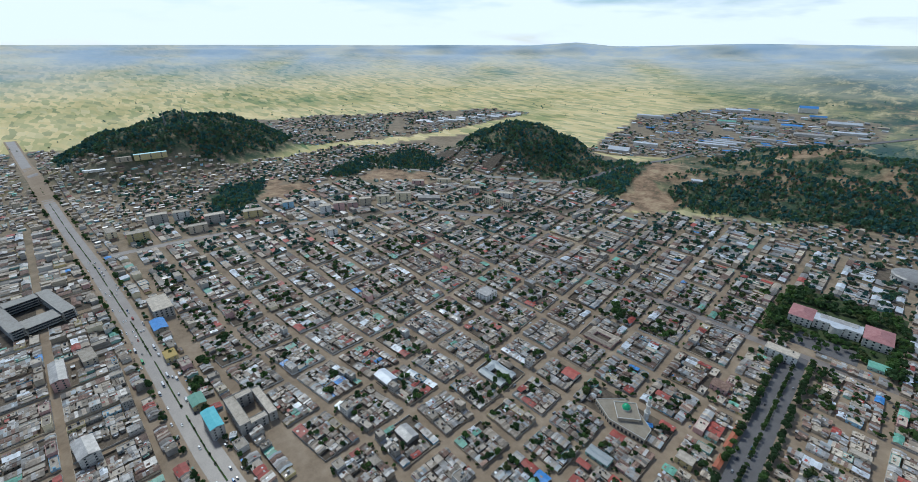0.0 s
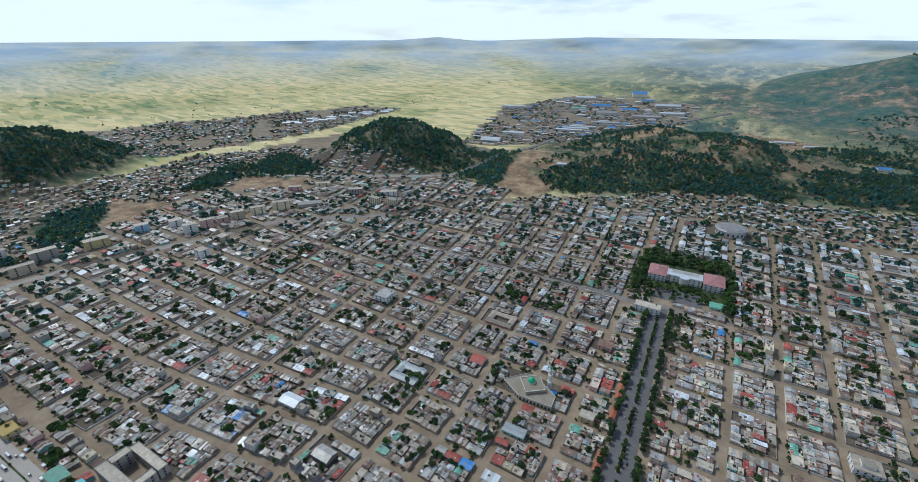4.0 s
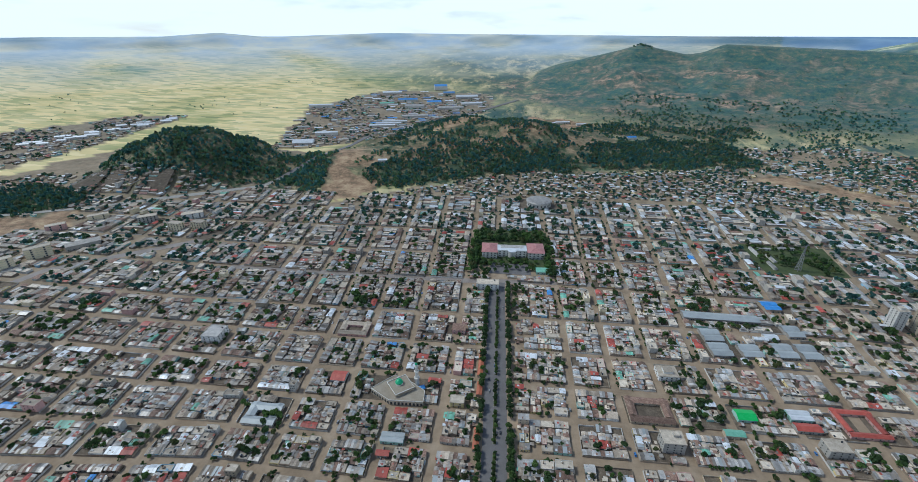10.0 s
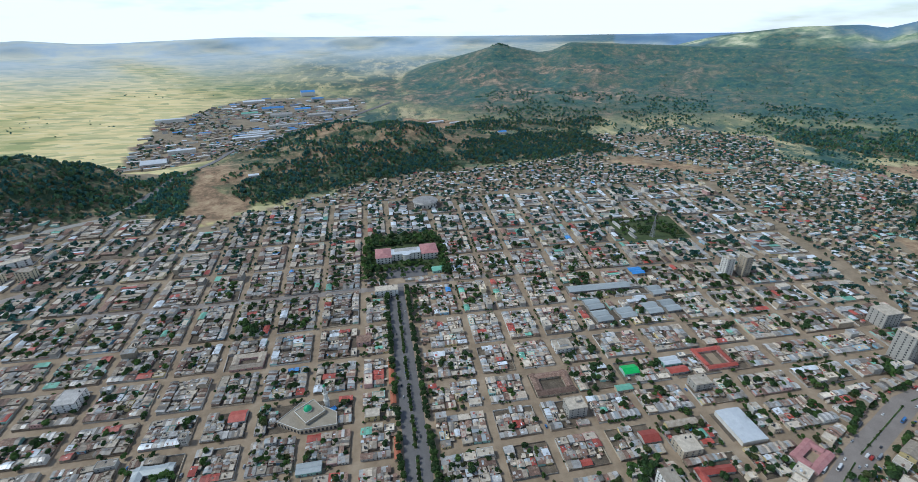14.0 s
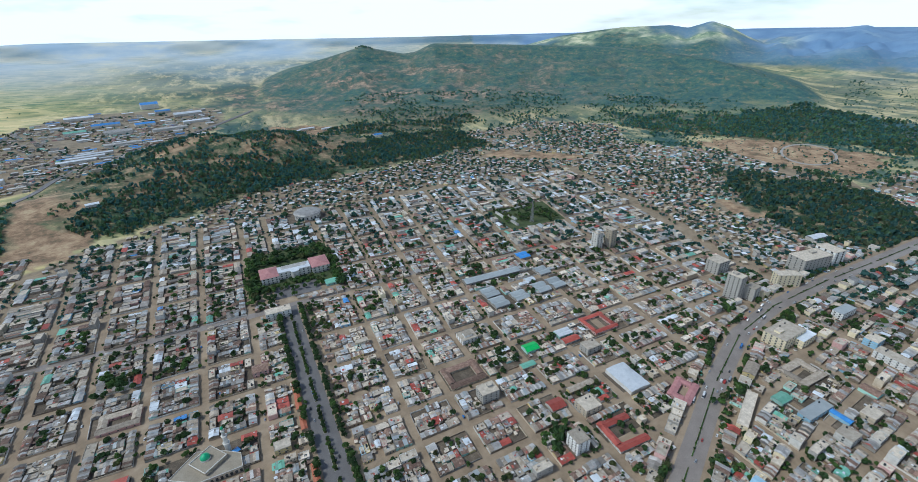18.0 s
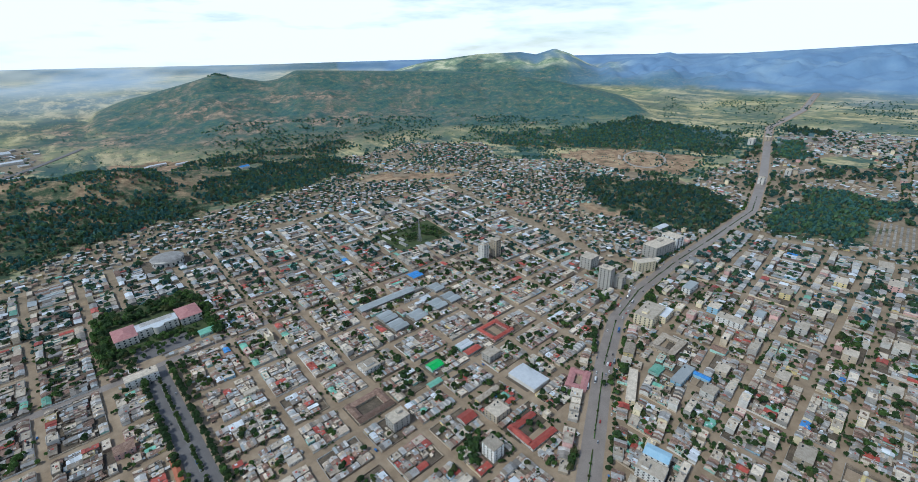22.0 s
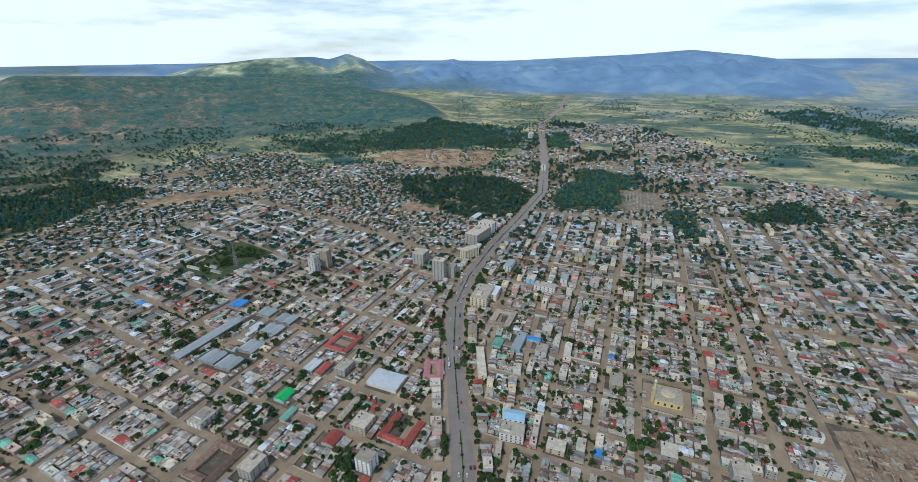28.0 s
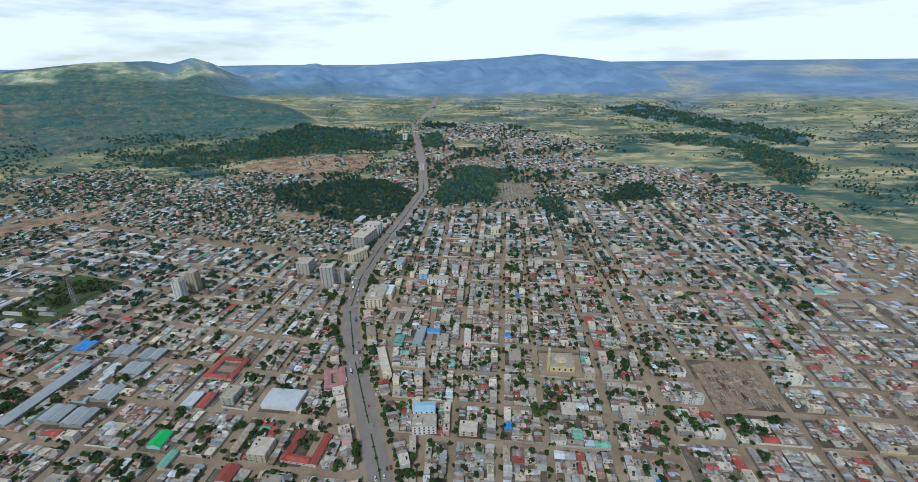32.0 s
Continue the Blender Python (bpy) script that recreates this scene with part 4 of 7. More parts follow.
def free(x, y, room=3.0):
    for cx, cy, hw, hd, t in TAKEN.get((int(x // 50), int(y // 50)), ()):
        c, s = math.cos(t), math.sin(t)
        u, v = (x - cx) * c + (y - cy) * s, (y - cy) * c - (x - cx) * s
        if abs(u) < hw + room and abs(v) < hd + room:
            return False
    return True


def mosque():
    x, y = -92.0, 357.0
    claim(x - 2, y - 2, 56, 40)
    ob = base("mosque", x, y, 0, "pale stone mosque with flat terraces and a green dome", "mosque")
    low = [(-32, -6), (-8, -21), (28, -20), (27, -4), (11, 7), (-11, 16)]
    h = Heap()
    prism(h, low, -0.3, 6.0, WALLS["beige"])
    part("lower_hall", h, ob)
    h = Heap()
    prism(h, [(p[0] * 1.01, p[1] * 1.01) for p in low], 6.0, 6.25, TERRACE)
    for (ax, ay), (bx, by) in zip(low, low[1:] + low[:1]):
        box(h, (ax + bx) / 2, (ay + by) / 2, 6.25, 7.0, math.hypot(bx - ax, by - ay), 0.4, math.atan2(by - ay, bx - ax), WALLS["white_wall"])
    part("terrace", h, ob)
    t = math.radians(38)
    h = Heap()
    box(h, 0, -1, 6.2, 9.4, 22, 22, t, WALLS["beige"])
    part("upper_hall", h, ob)
    h = Heap()
    box(h, 0, -1, 9.4, 9.6, 22.6, 22.6, t, TERRACE)
    for k in range(4):
        a = t + k * math.pi / 2
        box(h, -11.1 * math.sin(a), -1 + 11.1 * math.cos(a), 9.6, 10.4, 22.6, 0.5, a, WALLS["white_wall"])
    part("roof", h, ob)
    h = Heap()
    drum(h, -2, 1, 9.5, 11.2, 4.4, 4.4, 18, WALLS["white_wall"])
    part("drum", h, ob)
    h = Heap()
    dome(h, -2, 1, 11.2, 4.3, GOLD_GREEN, 0.95)
    drum(h, -2, 1, 15.2, 17.0, 0.18, 0.05, 6, GOLD_GREEN)
    part("dome", h, ob, "glossy green painted dome")
    for (ax, ay), (bx, by), n in ((low[0], low[1], 7), (low[1], low[2], 9), (low[2], low[3], 4)):
        a = math.atan2(by - ay, bx - ax)
        for k in range(n):
            f = (k + 0.5) / n
            at(part("arch_opening", WINDOW, ob), ax + (bx - ax) * f, ay + (by - ay) * f, 0.6, a + math.pi, 2.2, 1, 3.6)
    mx, my = 16.0, 9.0
    h = Heap()
    drum(h, mx, my, -0.3, 12, 2.6, 2.5, 8, WALLS["white_wall"])
    drum(h, mx, my, 12, 21, 2.1, 2.0, 10, WALLS["white_wall"])
    drum(h, mx, my, 21, 27.5, 1.6, 1.5, 10, WALLS["white_wall"])
    part("minaret", h, ob, "tall white minaret with pale green bands")
    for z, r in ((12, 3.3), (21, 2.8), (27.5, 2.0)):
        h = Heap()
        drum(h, mx, my, z - 0.6, z, r * 0.75, r, 12, WALLS["mint"])
        drum(h, mx, my, z, z + 0.9, r, r, 12, WALLS["white_wall"])
        part("balcony", h, ob)
    h = Heap()
    drum(h, mx, my, 27.5, 30.5, 1.2, 1.2, 10, WALLS["white_wall"])
    dome(h, mx, my, 30.5, 1.5, GOLD_GREEN, 1.6)
    part("minaret_cap", h, ob, "green pointed cap")
    h = Heap()
    gable(h, 21, 4, 3.0, 0.8, 9, 6, 0.5, ROOFS["blue"])
    for q in ((18, 1), (24, 4), (17.5, 6), (22, 8)):
        drum(h, q[0], q[1], 0, 3.2, 0.1, 0.1, 5, STEEL)
    part("canopy", h, ob, "blue tarpaulin canopy on poles")


def school():
    claim(24, 712, 134, 175)
    ob = base("school_building", 29, 700, 0.03, "long pink and cream three-storey building with red-pink roofs", "building")
    for nm, cx, cy, w, d, st, roof, style in (("centre_block", 0, 0, 50, 22, 3, ROOFS["white"], "flat"), ("west_wing", -39, 0, 26, 36, 3, PINKROOF, "hip"), ("east_wing", 41, 2, 28, 38, 3, PINKROOF, "hip")):
        h = Heap()
        box(h, cx, cy, -0.4, st * 4.0, w, d, 0, WALLS["white_wall"])
        body = part(nm, h, ob)
        h = Heap()
        if style == "flat":
            box(h, cx, cy, 12.0, 12.3, w + 1, d + 1, 0, roof)
            for s in (-1, 1):
                box(h, cx, cy + s * d / 2, 12.3, 13.0, w + 1, 0.4, 0, WALLS["white_wall"])
        else:
            hip(h, cx, cy, 12.0, 4.0, w + 2, d + 2, 0, roof)
        part("roof", h, body)
        for px, py, pz, pt, ps in facade(w, d, st, 4.0, 4.4, 2.0):
            at(part("window", WINDOW, body), cx + px, cy + py, pz, pt, ps, 1, ps)
    h = Heap()
    drum(h, 0, -11, -0.3, 12.6, 7, 7, 20, WALLS["white_wall"])
    drum(h, 0, -11, 12.6, 13.2, 7.6, 7.6, 20, ROOFS["white"])
    part("entrance_bay", h, ob, "rounded white entrance bay")
    h = Heap()
    gable(h, 0, 6, 12.3, 2.2, 40, 12, 0, ROOFS["silver"])
    part("roof_light", h, ob)
    building("green_roofed_hall", 78, 640, 20, 15, 0.05, 1, WALLS["mint"], ROOFS["green"], "low hall with a faded green sheet roof", "hall", sh=4.5, gap=4, roof_style="gable")


PINKROOF = material("pink_red_tiles", [(0.32, 0.13, 0.13), (0.43, 0.20, 0.195), (0.50, 0.28, 0.27)], 0.75, 0.2, 1.5, 0.2)


def shed(name, x, y, w, d, h0, turn, roof, wall, label, spans=1, category="shed", group="", pitch=0.16):
    """A market shed: low walls, posts and one or more gabled sheet roofs side by side."""
    claim(x, y, w, d, turn)
    ob = base(name, x, y, turn, label, category, group)
    h = Heap()
    box(h, 0, 0, -0.4, h0 - 0.05, w - 0.8, d - 0.8, 0, wall)
    part("wall", h, ob)
    for k in range(spans):
        yk = (k - (spans - 1) / 2) * d / spans
        h = Heap()
        gable(h, 0, yk, h0, d / spans * pitch, w, d / spans * 0.97, 0, roof)
        part("roof", h, ob)
    n = max(2, int(w / 7)) if math.hypot(x, y) < 1200 else 2
    for k in range(n):
        at(part("door", DOOR_M, ob), (k - (n - 1) / 2) * w / n, -(d - 0.8) / 2, 0, math.pi, 1.8, 1, 1.2)
        at(part("window", WINDOW, ob), (k - (n - 1) / 2) * w / n + 2.6, -(d - 0.8) / 2, 1.2, math.pi, 1.1, 1, 1.0)
    return ob


def court_house(name, x, y, w, d, turn, roof, wall, label, depth=7.5, open_side=None):
    """Wings round a yard under gabled roofs, one side may be open."""
    claim(x, y, w, d, turn)
    ob = base(name, x, y, turn, label, "house")
    for k, (cx, cy, rw, t) in enumerate(((0, -d / 2 + depth / 2, w, 0), (w / 2 - depth / 2, depth / 2, d - depth, 1), (0, d / 2 - depth / 2, w, 0), (-w / 2 + depth / 2, depth / 2, d - depth, 1))):
        if k == open_side:
            continue
        h = Heap()
        bw, bd = (rw - 0.6, depth - 1) if not t else (depth - 1, rw - 0.6)
        box(h, cx, cy, -0.4, 3.4, bw, bd, 0, wall)
        wing = part("wing", h, ob)
        h = Heap()
        gable(h, cx, cy, 3.4 + 0.012 * k, 1.3, rw + 0.5, depth, math.pi / 2 if t else 0, roof)
        part("roof", h, wing)
        for px, py, pz, pt, ps in facade(bw, bd, 1, 3.2, 4.5, 1.2):
            at(part("window", WINDOW, wing), cx + px, cy + py, pz, pt, ps, 1, ps)
    return ob


mosque()
school()
# the market sheds and their neighbours
shed("long_shed", 311, 534, 98, 17, 4.2, -0.03, ROOFS["pale"], WALLS["block"], "very long market shed with a grey sheet roof", 1, "shed")
for sx, sy, sw, sd in ((283, 492, 24, 26), (282, 463, 24, 26), (318, 464, 24, 25), (391, 510, 21, 25), (359, 468, 23, 28), (387, 469, 22, 29)):
    shed("market_shed", sx, sy, sw, sd, 3.8, 0.04, ROOFS["pale"], WALLS["block"], "twin-span market shed with grey sheet roofs", 2, "shed", "market sheds")
shed("small_hall", 357, 495, 17, 12, 3.6, 0.0, ROOFS["white"], WALLS["white_wall"], "small hall under a white sheet roof")
shed("blue_roofed_hall", 392, 568, 22, 22, 5.0, 0.02, ROOFS["blue"], WALLS["beige"], "hall with a bright blue sheet roof", 2)
shed("assembly_hall", 330, 263, 40, 28, 5.0, math.pi / 2, ROOFS["white"], WALLS["white_wall"], "large hall with a shallow white sheet roof beside the main road", 1, "hall", pitch=0.04)
court_house("red_roofed_court", 271, 210, 36, 36, -0.05, ROOFS["red"], WALLS["white_wall"], "red-roofed house in wings round a planted yard", 8, 1)
court_house("red_court", 373, 358, 38, 36, 0.0, ROOFS["red"], WALLS["pink"], "low building with red roofs round an open yard", 6.5)
court_house("pink_court", 369, 221, 34, 24, 0.4, PINKROOF, WALLS["pink"], "pink-walled house round a yard by the main road", 8)
shed("red_roofed_house", 235, 268, 18, 15, 3.6, 0, ROOFS["red"], WALLS["white_wall"], "square house with a plain red sheet roof", 1, "house")
PALE_CONCRETE = material("pale_bare_concrete", [(0.28, 0.265, 0.235), (0.38, 0.36, 0.325), (0.46, 0.44, 0.40)], 0.92, 0.25, 1.5, 0.3, 0, 0.15, 0.1)
ORANGE = material("orange_red_sheet", [(0.30, 0.08, 0.04), (0.42, 0.125, 0.06), (0.46, 0.17, 0.09)], 0.6, 0.2, 1.5, 0.2, 0, 0.2, 0.2)
OCHRE_ROOF = material("ochre_slab", [(0.42, 0.30, 0.10), (0.55, 0.40, 0.14)], 0.85, 0.2, 1.5, 0.2)
BRIGHT_GREEN = material("vivid_green_paint", [(0.02, 0.34, 0.06), (0.03, 0.46, 0.10), (0.06, 0.52, 0.15)], 0.5, 0.3, 2, 0.1)
TURQUOISE = material("turquoise_sheet", [(0.08, 0.42, 0.48), (0.12, 0.52, 0.58), (0.2, 0.6, 0.64)], 0.45, 0.2, 1.5, 0.1)
RUBBLE = material("dug_building_ground", [(0.13, 0.095, 0.065), (0.28, 0.20, 0.135), (0.46, 0.35, 0.24)], 0.95, 0.16, 0.9, 0.5)
shed("green_roofed_house", 264, 357, 19, 15, 4.0, 0.0, BRIGHT_GREEN, WALLS["mint"], "house with a vivid green roof", 1, "house")
shed("green_shed", 243, 332, 19, 9, 4.0, 0.0, ROOFS["green"], WALLS["beige"], "long shed with a light green roof", 1, "shed")
shed("white_shed", -307, 211, 24, 16, 5.0, 0.05, ROOFS["white"], WALLS["white_wall"], "wide shed with a bright white sheet roof", 1, "shed")
shed("silver_shed", -228, 180, 20, 15, 4.5, 0.0, ROOFS["silver"], WALLS["block"], "square shed with a pale zinc roof", 1, "shed")
shed("grove_shed", 903, 372, 38, 16, 6, -0.1, ROOFS["white"], WALLS["white_wall"], "white-roofed shed at the edge of a wood", 1, "shed")


def claimed(name, x, y, w, d, turn, *rest, **more):
    claim(x, y, w, d, turn)
    return building(name, x, y, w, d, turn, *rest, **more)


# taller buildings along the main road
claimed("tower_block", 590, 318, 15, 20, 0.1, 11, PALE_CONCRETE, ROOFS["slab"], "unfinished grey concrete tower block", sh=3.4, gap=3.4, size=1.7, pent=(0, 3, 6, 6))
claimed("tower_annexe", 610, 304, 17, 14, 0.1, 6, PALE_CONCRETE, ROOFS["slab"], "lower grey concrete block beside the tower", sh=3.4, gap=5.0, size=1.8)
claimed("twin_tower", 530, 536, 14, 14, 0.0, 9, WALLS["white_wall"], ROOFS["slab"], "slim pale apartment tower", sh=3.4, gap=4, size=1.5, pent=(0, 0, 5, 5))
claimed("twin_tower", 556, 530, 13, 15, 0.0, 10, WALLS["beige"], ROOFS["slab"], "slim beige apartment tower beside a pale one", sh=3.4, gap=4, size=1.5)
claimed("office_block", 775, 318, 58, 28, -0.15, 6, PALE_CONCRETE, ROOFS["slab"], "broad grey concrete office block with rows of openings", sh=4.0, gap=5.6, size=2.0, pent=(8, 4, 10, 6))
claimed("office_wing", 828, 316, 24, 32, -0.15, 6, WALLS["bright_wall"], ROOFS["slab"], "white end block of the office building", sh=4.0, gap=7.0, size=2.8)
claimed("yellow_house", 692, 304, 34, 15, -0.5, 5, WALLS["cream"], ROOFS["slab"], "yellow four-storey house by the road bend", sh=3.8, gap=4.6, size=1.8)
claimed("hotel", 553, 226, 46, 26, 0.06, 4, WALLS["cream"], ROOFS["slab"], "cream-coloured hotel on the road bend", sh=3.7, gap=4.4, size=1.8, tank=2, pent=(-10, 2, 9, 7))
SKY_ROOF = material("light_blue_sheet", [(0.26, 0.45, 0.60), (0.34, 0.54, 0.68), (0.44, 0.62, 0.74)], 0.5, 0.2, 1.5, 0.1)
claimed("white_house", 309, 104, 16, 24, 0.15, 3, WALLS["bright_wall"], ROOFS["slab"], "white three-storey house with a grey flat roof", sh=3.3, gap=3.2, size=1.5, tank=1, pent=(-2, 5, 6, 6))
claimed("white_house_wing", 325, 107, 14, 22, 0.15, 4, WALLS["bright_wall"], SKY_ROOF, "white four-storey wing with light blue roofs", sh=3.1, gap=3.2, size=1.5, roof_style="gable")
claimed("grey_house", 640, 380, 26, 22, 0.0, 6, PALE_CONCRETE, ROOFS["slab"], "grey concrete frame house", sh=3.5, gap=4.2, size=1.7)
claimed("corner_house", -350, 424, 22, 24, 0.0, 3, WALLS["bright_wall"], ROOFS["silver"], "white three-storey corner house", sh=3.4, gap=3.8, size=1.5, tank=1)
claimed("turquoise_house", -366, 48, 31, 12, 0.0, 4, WALLS["white_wall"], TURQUOISE, "tall pale house with a turquoise sheet roof", sh=3.4, gap=3.6, size=1.6, roof_style="gable")
claimed("pale_green_house", -413, 46, 20, 13, 0.0, 2, WALLS["yellow"], ROOFS["green"], "two-storey house with a faded green roof", sh=3.2, gap=3.8, size=1.4, roof_style="gable")
claimed("ochre_house", -517, 45, 19, 13, 0.0, 2, WALLS["yellow"], OCHRE_ROOF, "two-storey house with an ochre flat roof", sh=3.2, gap=3.8, size=1.4)
claimed("tarpaulin_hall", -596, 50, 30, 16, 0.0, 2, WALLS["beige"], ROOFS["blue"], "low hall covered with a bright blue sheet", sh=3.2, gap=5, size=1.5, roof_style="gable")
claimed("unfinished_house", -640, 62, 46, 24, 0.0, 4, PALE_CONCRETE, ROOFS["slab"], "unfinished grey concrete house with open floors", sh=3.6, gap=3.8, size=2.2)
claimed("pink_flats", -558, -55, 44, 14, 0.0, 4, WALLS["pink"], ROOFS["silver"], "pink four-storey house under a zinc roof", sh=3.2, gap=3.8, size=1.6, roof_style="gable")
claimed("beige_flats", -577, -27, 30, 14, 0.1, 3, WALLS["beige"], ROOFS["slab"], "beige three-storey house with a flat roof", sh=3.2, gap=3.8, size=1.6)
claimed("cream_flats", -410, -46, 28, 16, 0.1, 4, WALLS["white_wall"], ROOFS["silver"], "cream four-storey house with a blue-grey roof", sh=3.2, gap=3.8, size=1.6, roof_style="gable")
claimed("ridge_foot_block", -1409, 218, 12, 76, -0.09, 4, WALLS["yellow"], TURQUOISE, "long cream block under a turquoise roof", sh=3.8, gap=14, size=2.8, roof_style="gable")
claimed("ridge_foot_block", -1421, 158, 12, 36, -0.1, 3, WALLS["beige"], ROOFS["slab"], "long beige block below a wooded ridge", sh=3.8, gap=9, size=2.6)
shed("ridge_foot_shed", -1418, 90, 48, 9, 5, 1.3, ROOFS["white"], WALLS["white_wall"], "long white-roofed shed below a wooded ridge")


def concrete_court():
    """Four unfinished concrete wings round a planted yard."""
    claim(-360, 82, 52, 38)
    ob = base("concrete_court", -360, 82, 0, "unfinished concrete house of four wings round a yard", "building")
    for cx, cy, w, d, st in ((0, -13, 48, 10, 4), (0, 13.5, 48, 8, 3), (-19.5, 0, 9, 16, 4), (20, 0, 8, 16, 3)):
        h = Heap()
        box(h, cx, cy, -0.4, st * 3.4, w, d, 0, PALE_CONCRETE)
        wing = part("wing", h, ob)
        h = Heap()
        flat_roof(h, w, d, 0, ROOFS["slab"], 1.0, PALE_CONCRETE)
        at(part("roof", h, wing), cx, cy, st * 3.4)
        for px, py, pz, pt, ps in facade(w, d, st, 3.4, 3.6, 1.9, 0.0, (0, 1, 2, 3) if w > 20 else (1, 3)):
            at(part("window", WINDOW, wing), cx + px, cy + py, pz, pt, ps, 1, ps)


concrete_court()
claimed("cream_block", -632, 738, 27, 14, -0.1, 4, WALLS["cream"], ROOFS["slab"], "cream four-storey apartment block with flat roof", sh=3.9, gap=4.2, size=2.0, group="cream blocks")
claimed("cream_block", -590, 748, 25, 15, -0.1, 4, WALLS["cream"], ROOFS["slab"], "cream four-storey apartment block with flat roof", sh=3.9, gap=4.2, size=2.0, group="cream blocks")
claimed("pink_house", -40, 470, 17, 14, 0.0, 2, WALLS["pink"], ROOFS["rust"], "pink two-storey house with a weathered roof", sh=3.4, gap=3.8, size=1.4, roof_style="gable")
court_house("salmon_house", -177, 458, 38, 28, 0.0, ROOFS["dull"], WALLS["pink"], "salmon-pink walled house round a small yard", 8.5)
claimed("white_corner_house", -8, 582, 34, 15, 0.0, 3, WALLS["bright_wall"], ROOFS["slab"], "pale three-storey house at the head of the boulevard", sh=3.6, gap=4, size=1.6, tank=1)
claimed("grey_terrace_house", 178, 313, 20, 16, 0.0, 4, PALE_CONCRETE, ROOFS["slab"], "grey four-storey house with a roof terrace", sh=3.1, gap=3.4, size=1.4, tank=1, pent=(3, 2, 5, 4))
claimed("stepped_house", 204, 412, 22, 19, 0.0, 2, WALLS["bright_wall"], ROOFS["slab"], "pale stepped house with a square roof terrace", sh=3.2, gap=3.5, size=1.4, pent=(0, 0, 10, 9))
claimed("tall_house", 222, 218, 14, 16, 0.0, 5, WALLS["bright_wall"], ROOFS["slab"], "narrow white five-storey house", sh=3.1, gap=3.4, size=1.4, tank=1)
claimed("roof_terrace_house", 262, 250, 20, 18, 0.0, 3, WALLS["beige"], ROOFS["slab"], "beige house with a cluttered flat roof", sh=3.1, gap=3.4, size=1.4, tank=2)
for bx, by, bw, bd, bt, st, wl, look_of in ((-829, 770, 36, 14, 0.75, 3, "cream", "cream"), (-868, 712, 32, 14, 0.75, 3, "pink", "pink"), (-640, 800, 40, 17, 0.6, 3, "bright_wall", "white"), (-790, 604, 36, 15, 0.9, 5, "cream", "cream"), (-806, 556, 30, 15, 1.0, 5, "cream", "cream"), (-820, 516, 26, 14, 1.1, 5, "beige", "beige"), (-824, 484, 22, 14, 1.15, 4, "pink", "red-pink"), (-834, 455, 24, 14, 1.15, 5, "pink", "pink"), (-838, 424, 24, 16, 1.2, 5, "bright_wall", "white"), (-896, 428, 24, 17, 1.2, 4, "bright_wall", "white"), (-930, 380, 24, 17, 1.2, 4, "blue_wall", "light blue"), (-928, 300, 38, 18, 1.25, 4, "yellow", "ochre"), (-1026, 140, 38, 16, 1.4, 5, "block", "grey"), (-1012, 182, 30, 16, 1.4, 5, "white_wall", "pale"), (-946, 228, 38, 16, 1.4, 5, "block", "grey"), (-944, 92, 36, 18, 1.45, 5, "yellow", "ochre"), (-1000, 56, 34, 16, 0.05, 4, "cream", "cream"), (-718, 372, 20, 16, 0.0, 4, "bright_wall", "white"), (-748, 432, 20, 16, 0.0, 3, "beige", "beige"), (-916, 188, 34, 14, 1.4, 4, "beige", "beige")):
    claimed("avenue_house", bx, by, bw, bd, bt, st, WALLS[wl], ROOFS["slab"], look_of + " row building of several storeys along the avenue", sh=3.8, gap=9.0, size=2.4, group="avenue buildings")
shed("avenue_hall", -752, 652, 52, 24, 8, 0.8, ROOFS["silver"], WALLS["block"], "grey sheet-roofed hall near the avenue", 1, "hall")
for bx, by, bw, bd, st, wl in ((452, 108, 20, 18, 4, "white_wall"), (505, 112, 22, 16, 3, "beige"), (668, 70, 26, 18, 4, "white_wall"), (720, 62, 24, 16, 4, "beige"), (700, -25, 24, 18, 4, "white_wall"), (640, 15, 20, 18, 4, "beige"), (655, -90, 20, 16, 4, "yellow"), (600, -30, 18, 16, 3, "white_wall"), (430, 15, 26, 18, 3, "beige"), (345, -40, 20, 18, 3, "block"), (410, -90, 18, 16, 4, "block"), (340, -98, 20, 18, 5, "block"), (540, 60, 24, 16, 3, "beige"), (760, 110, 26, 18, 4, "yellow"), (640, 170, 22, 18, 4, "blue_wall"), (860, 60, 30, 20, 4, "yellow"), (905, 0, 34, 22, 4, "pink"), (310, 60, 16, 22, 3, "beige")):
    claimed("town_house", bx, by, bw * 0.85, bd * 0.8, 0.03, max(2, st - 1), WALLS[wl], ROOFS["slab"], "flat-roofed town house of several storeys", sh=3.2, gap=5.2, size=1.7, tank=1, group="eastern town houses")


claimed("white_office", 677, 220, 32, 13, 0.0, 3, WALLS["bright_wall"], ROOFS["pale"], "white three-storey office with a pale roof", sh=3.3, gap=4, size=1.6)
claimed("hotel_wing", 570, 211, 30, 12, 0.06, 3, WALLS["cream"], ROOFS["white"], "lower cream wing behind the hotel", sh=3.5, gap=4.4, size=1.7)
claimed("blue_house", 461, 140, 40, 12, 0.0, 2, WALLS["blue_wall"], ROOFS["pale"], "light blue two-storey house with a flat roof", sh=3.0, gap=4, size=1.4, tank=1)
shed("blue_roofed_shed", 476, 124, 19, 8, 4.0, 1.57, ROOFS["blue"], WALLS["blue_wall"], "narrow shed with a bright blue roof", 1, "shed")
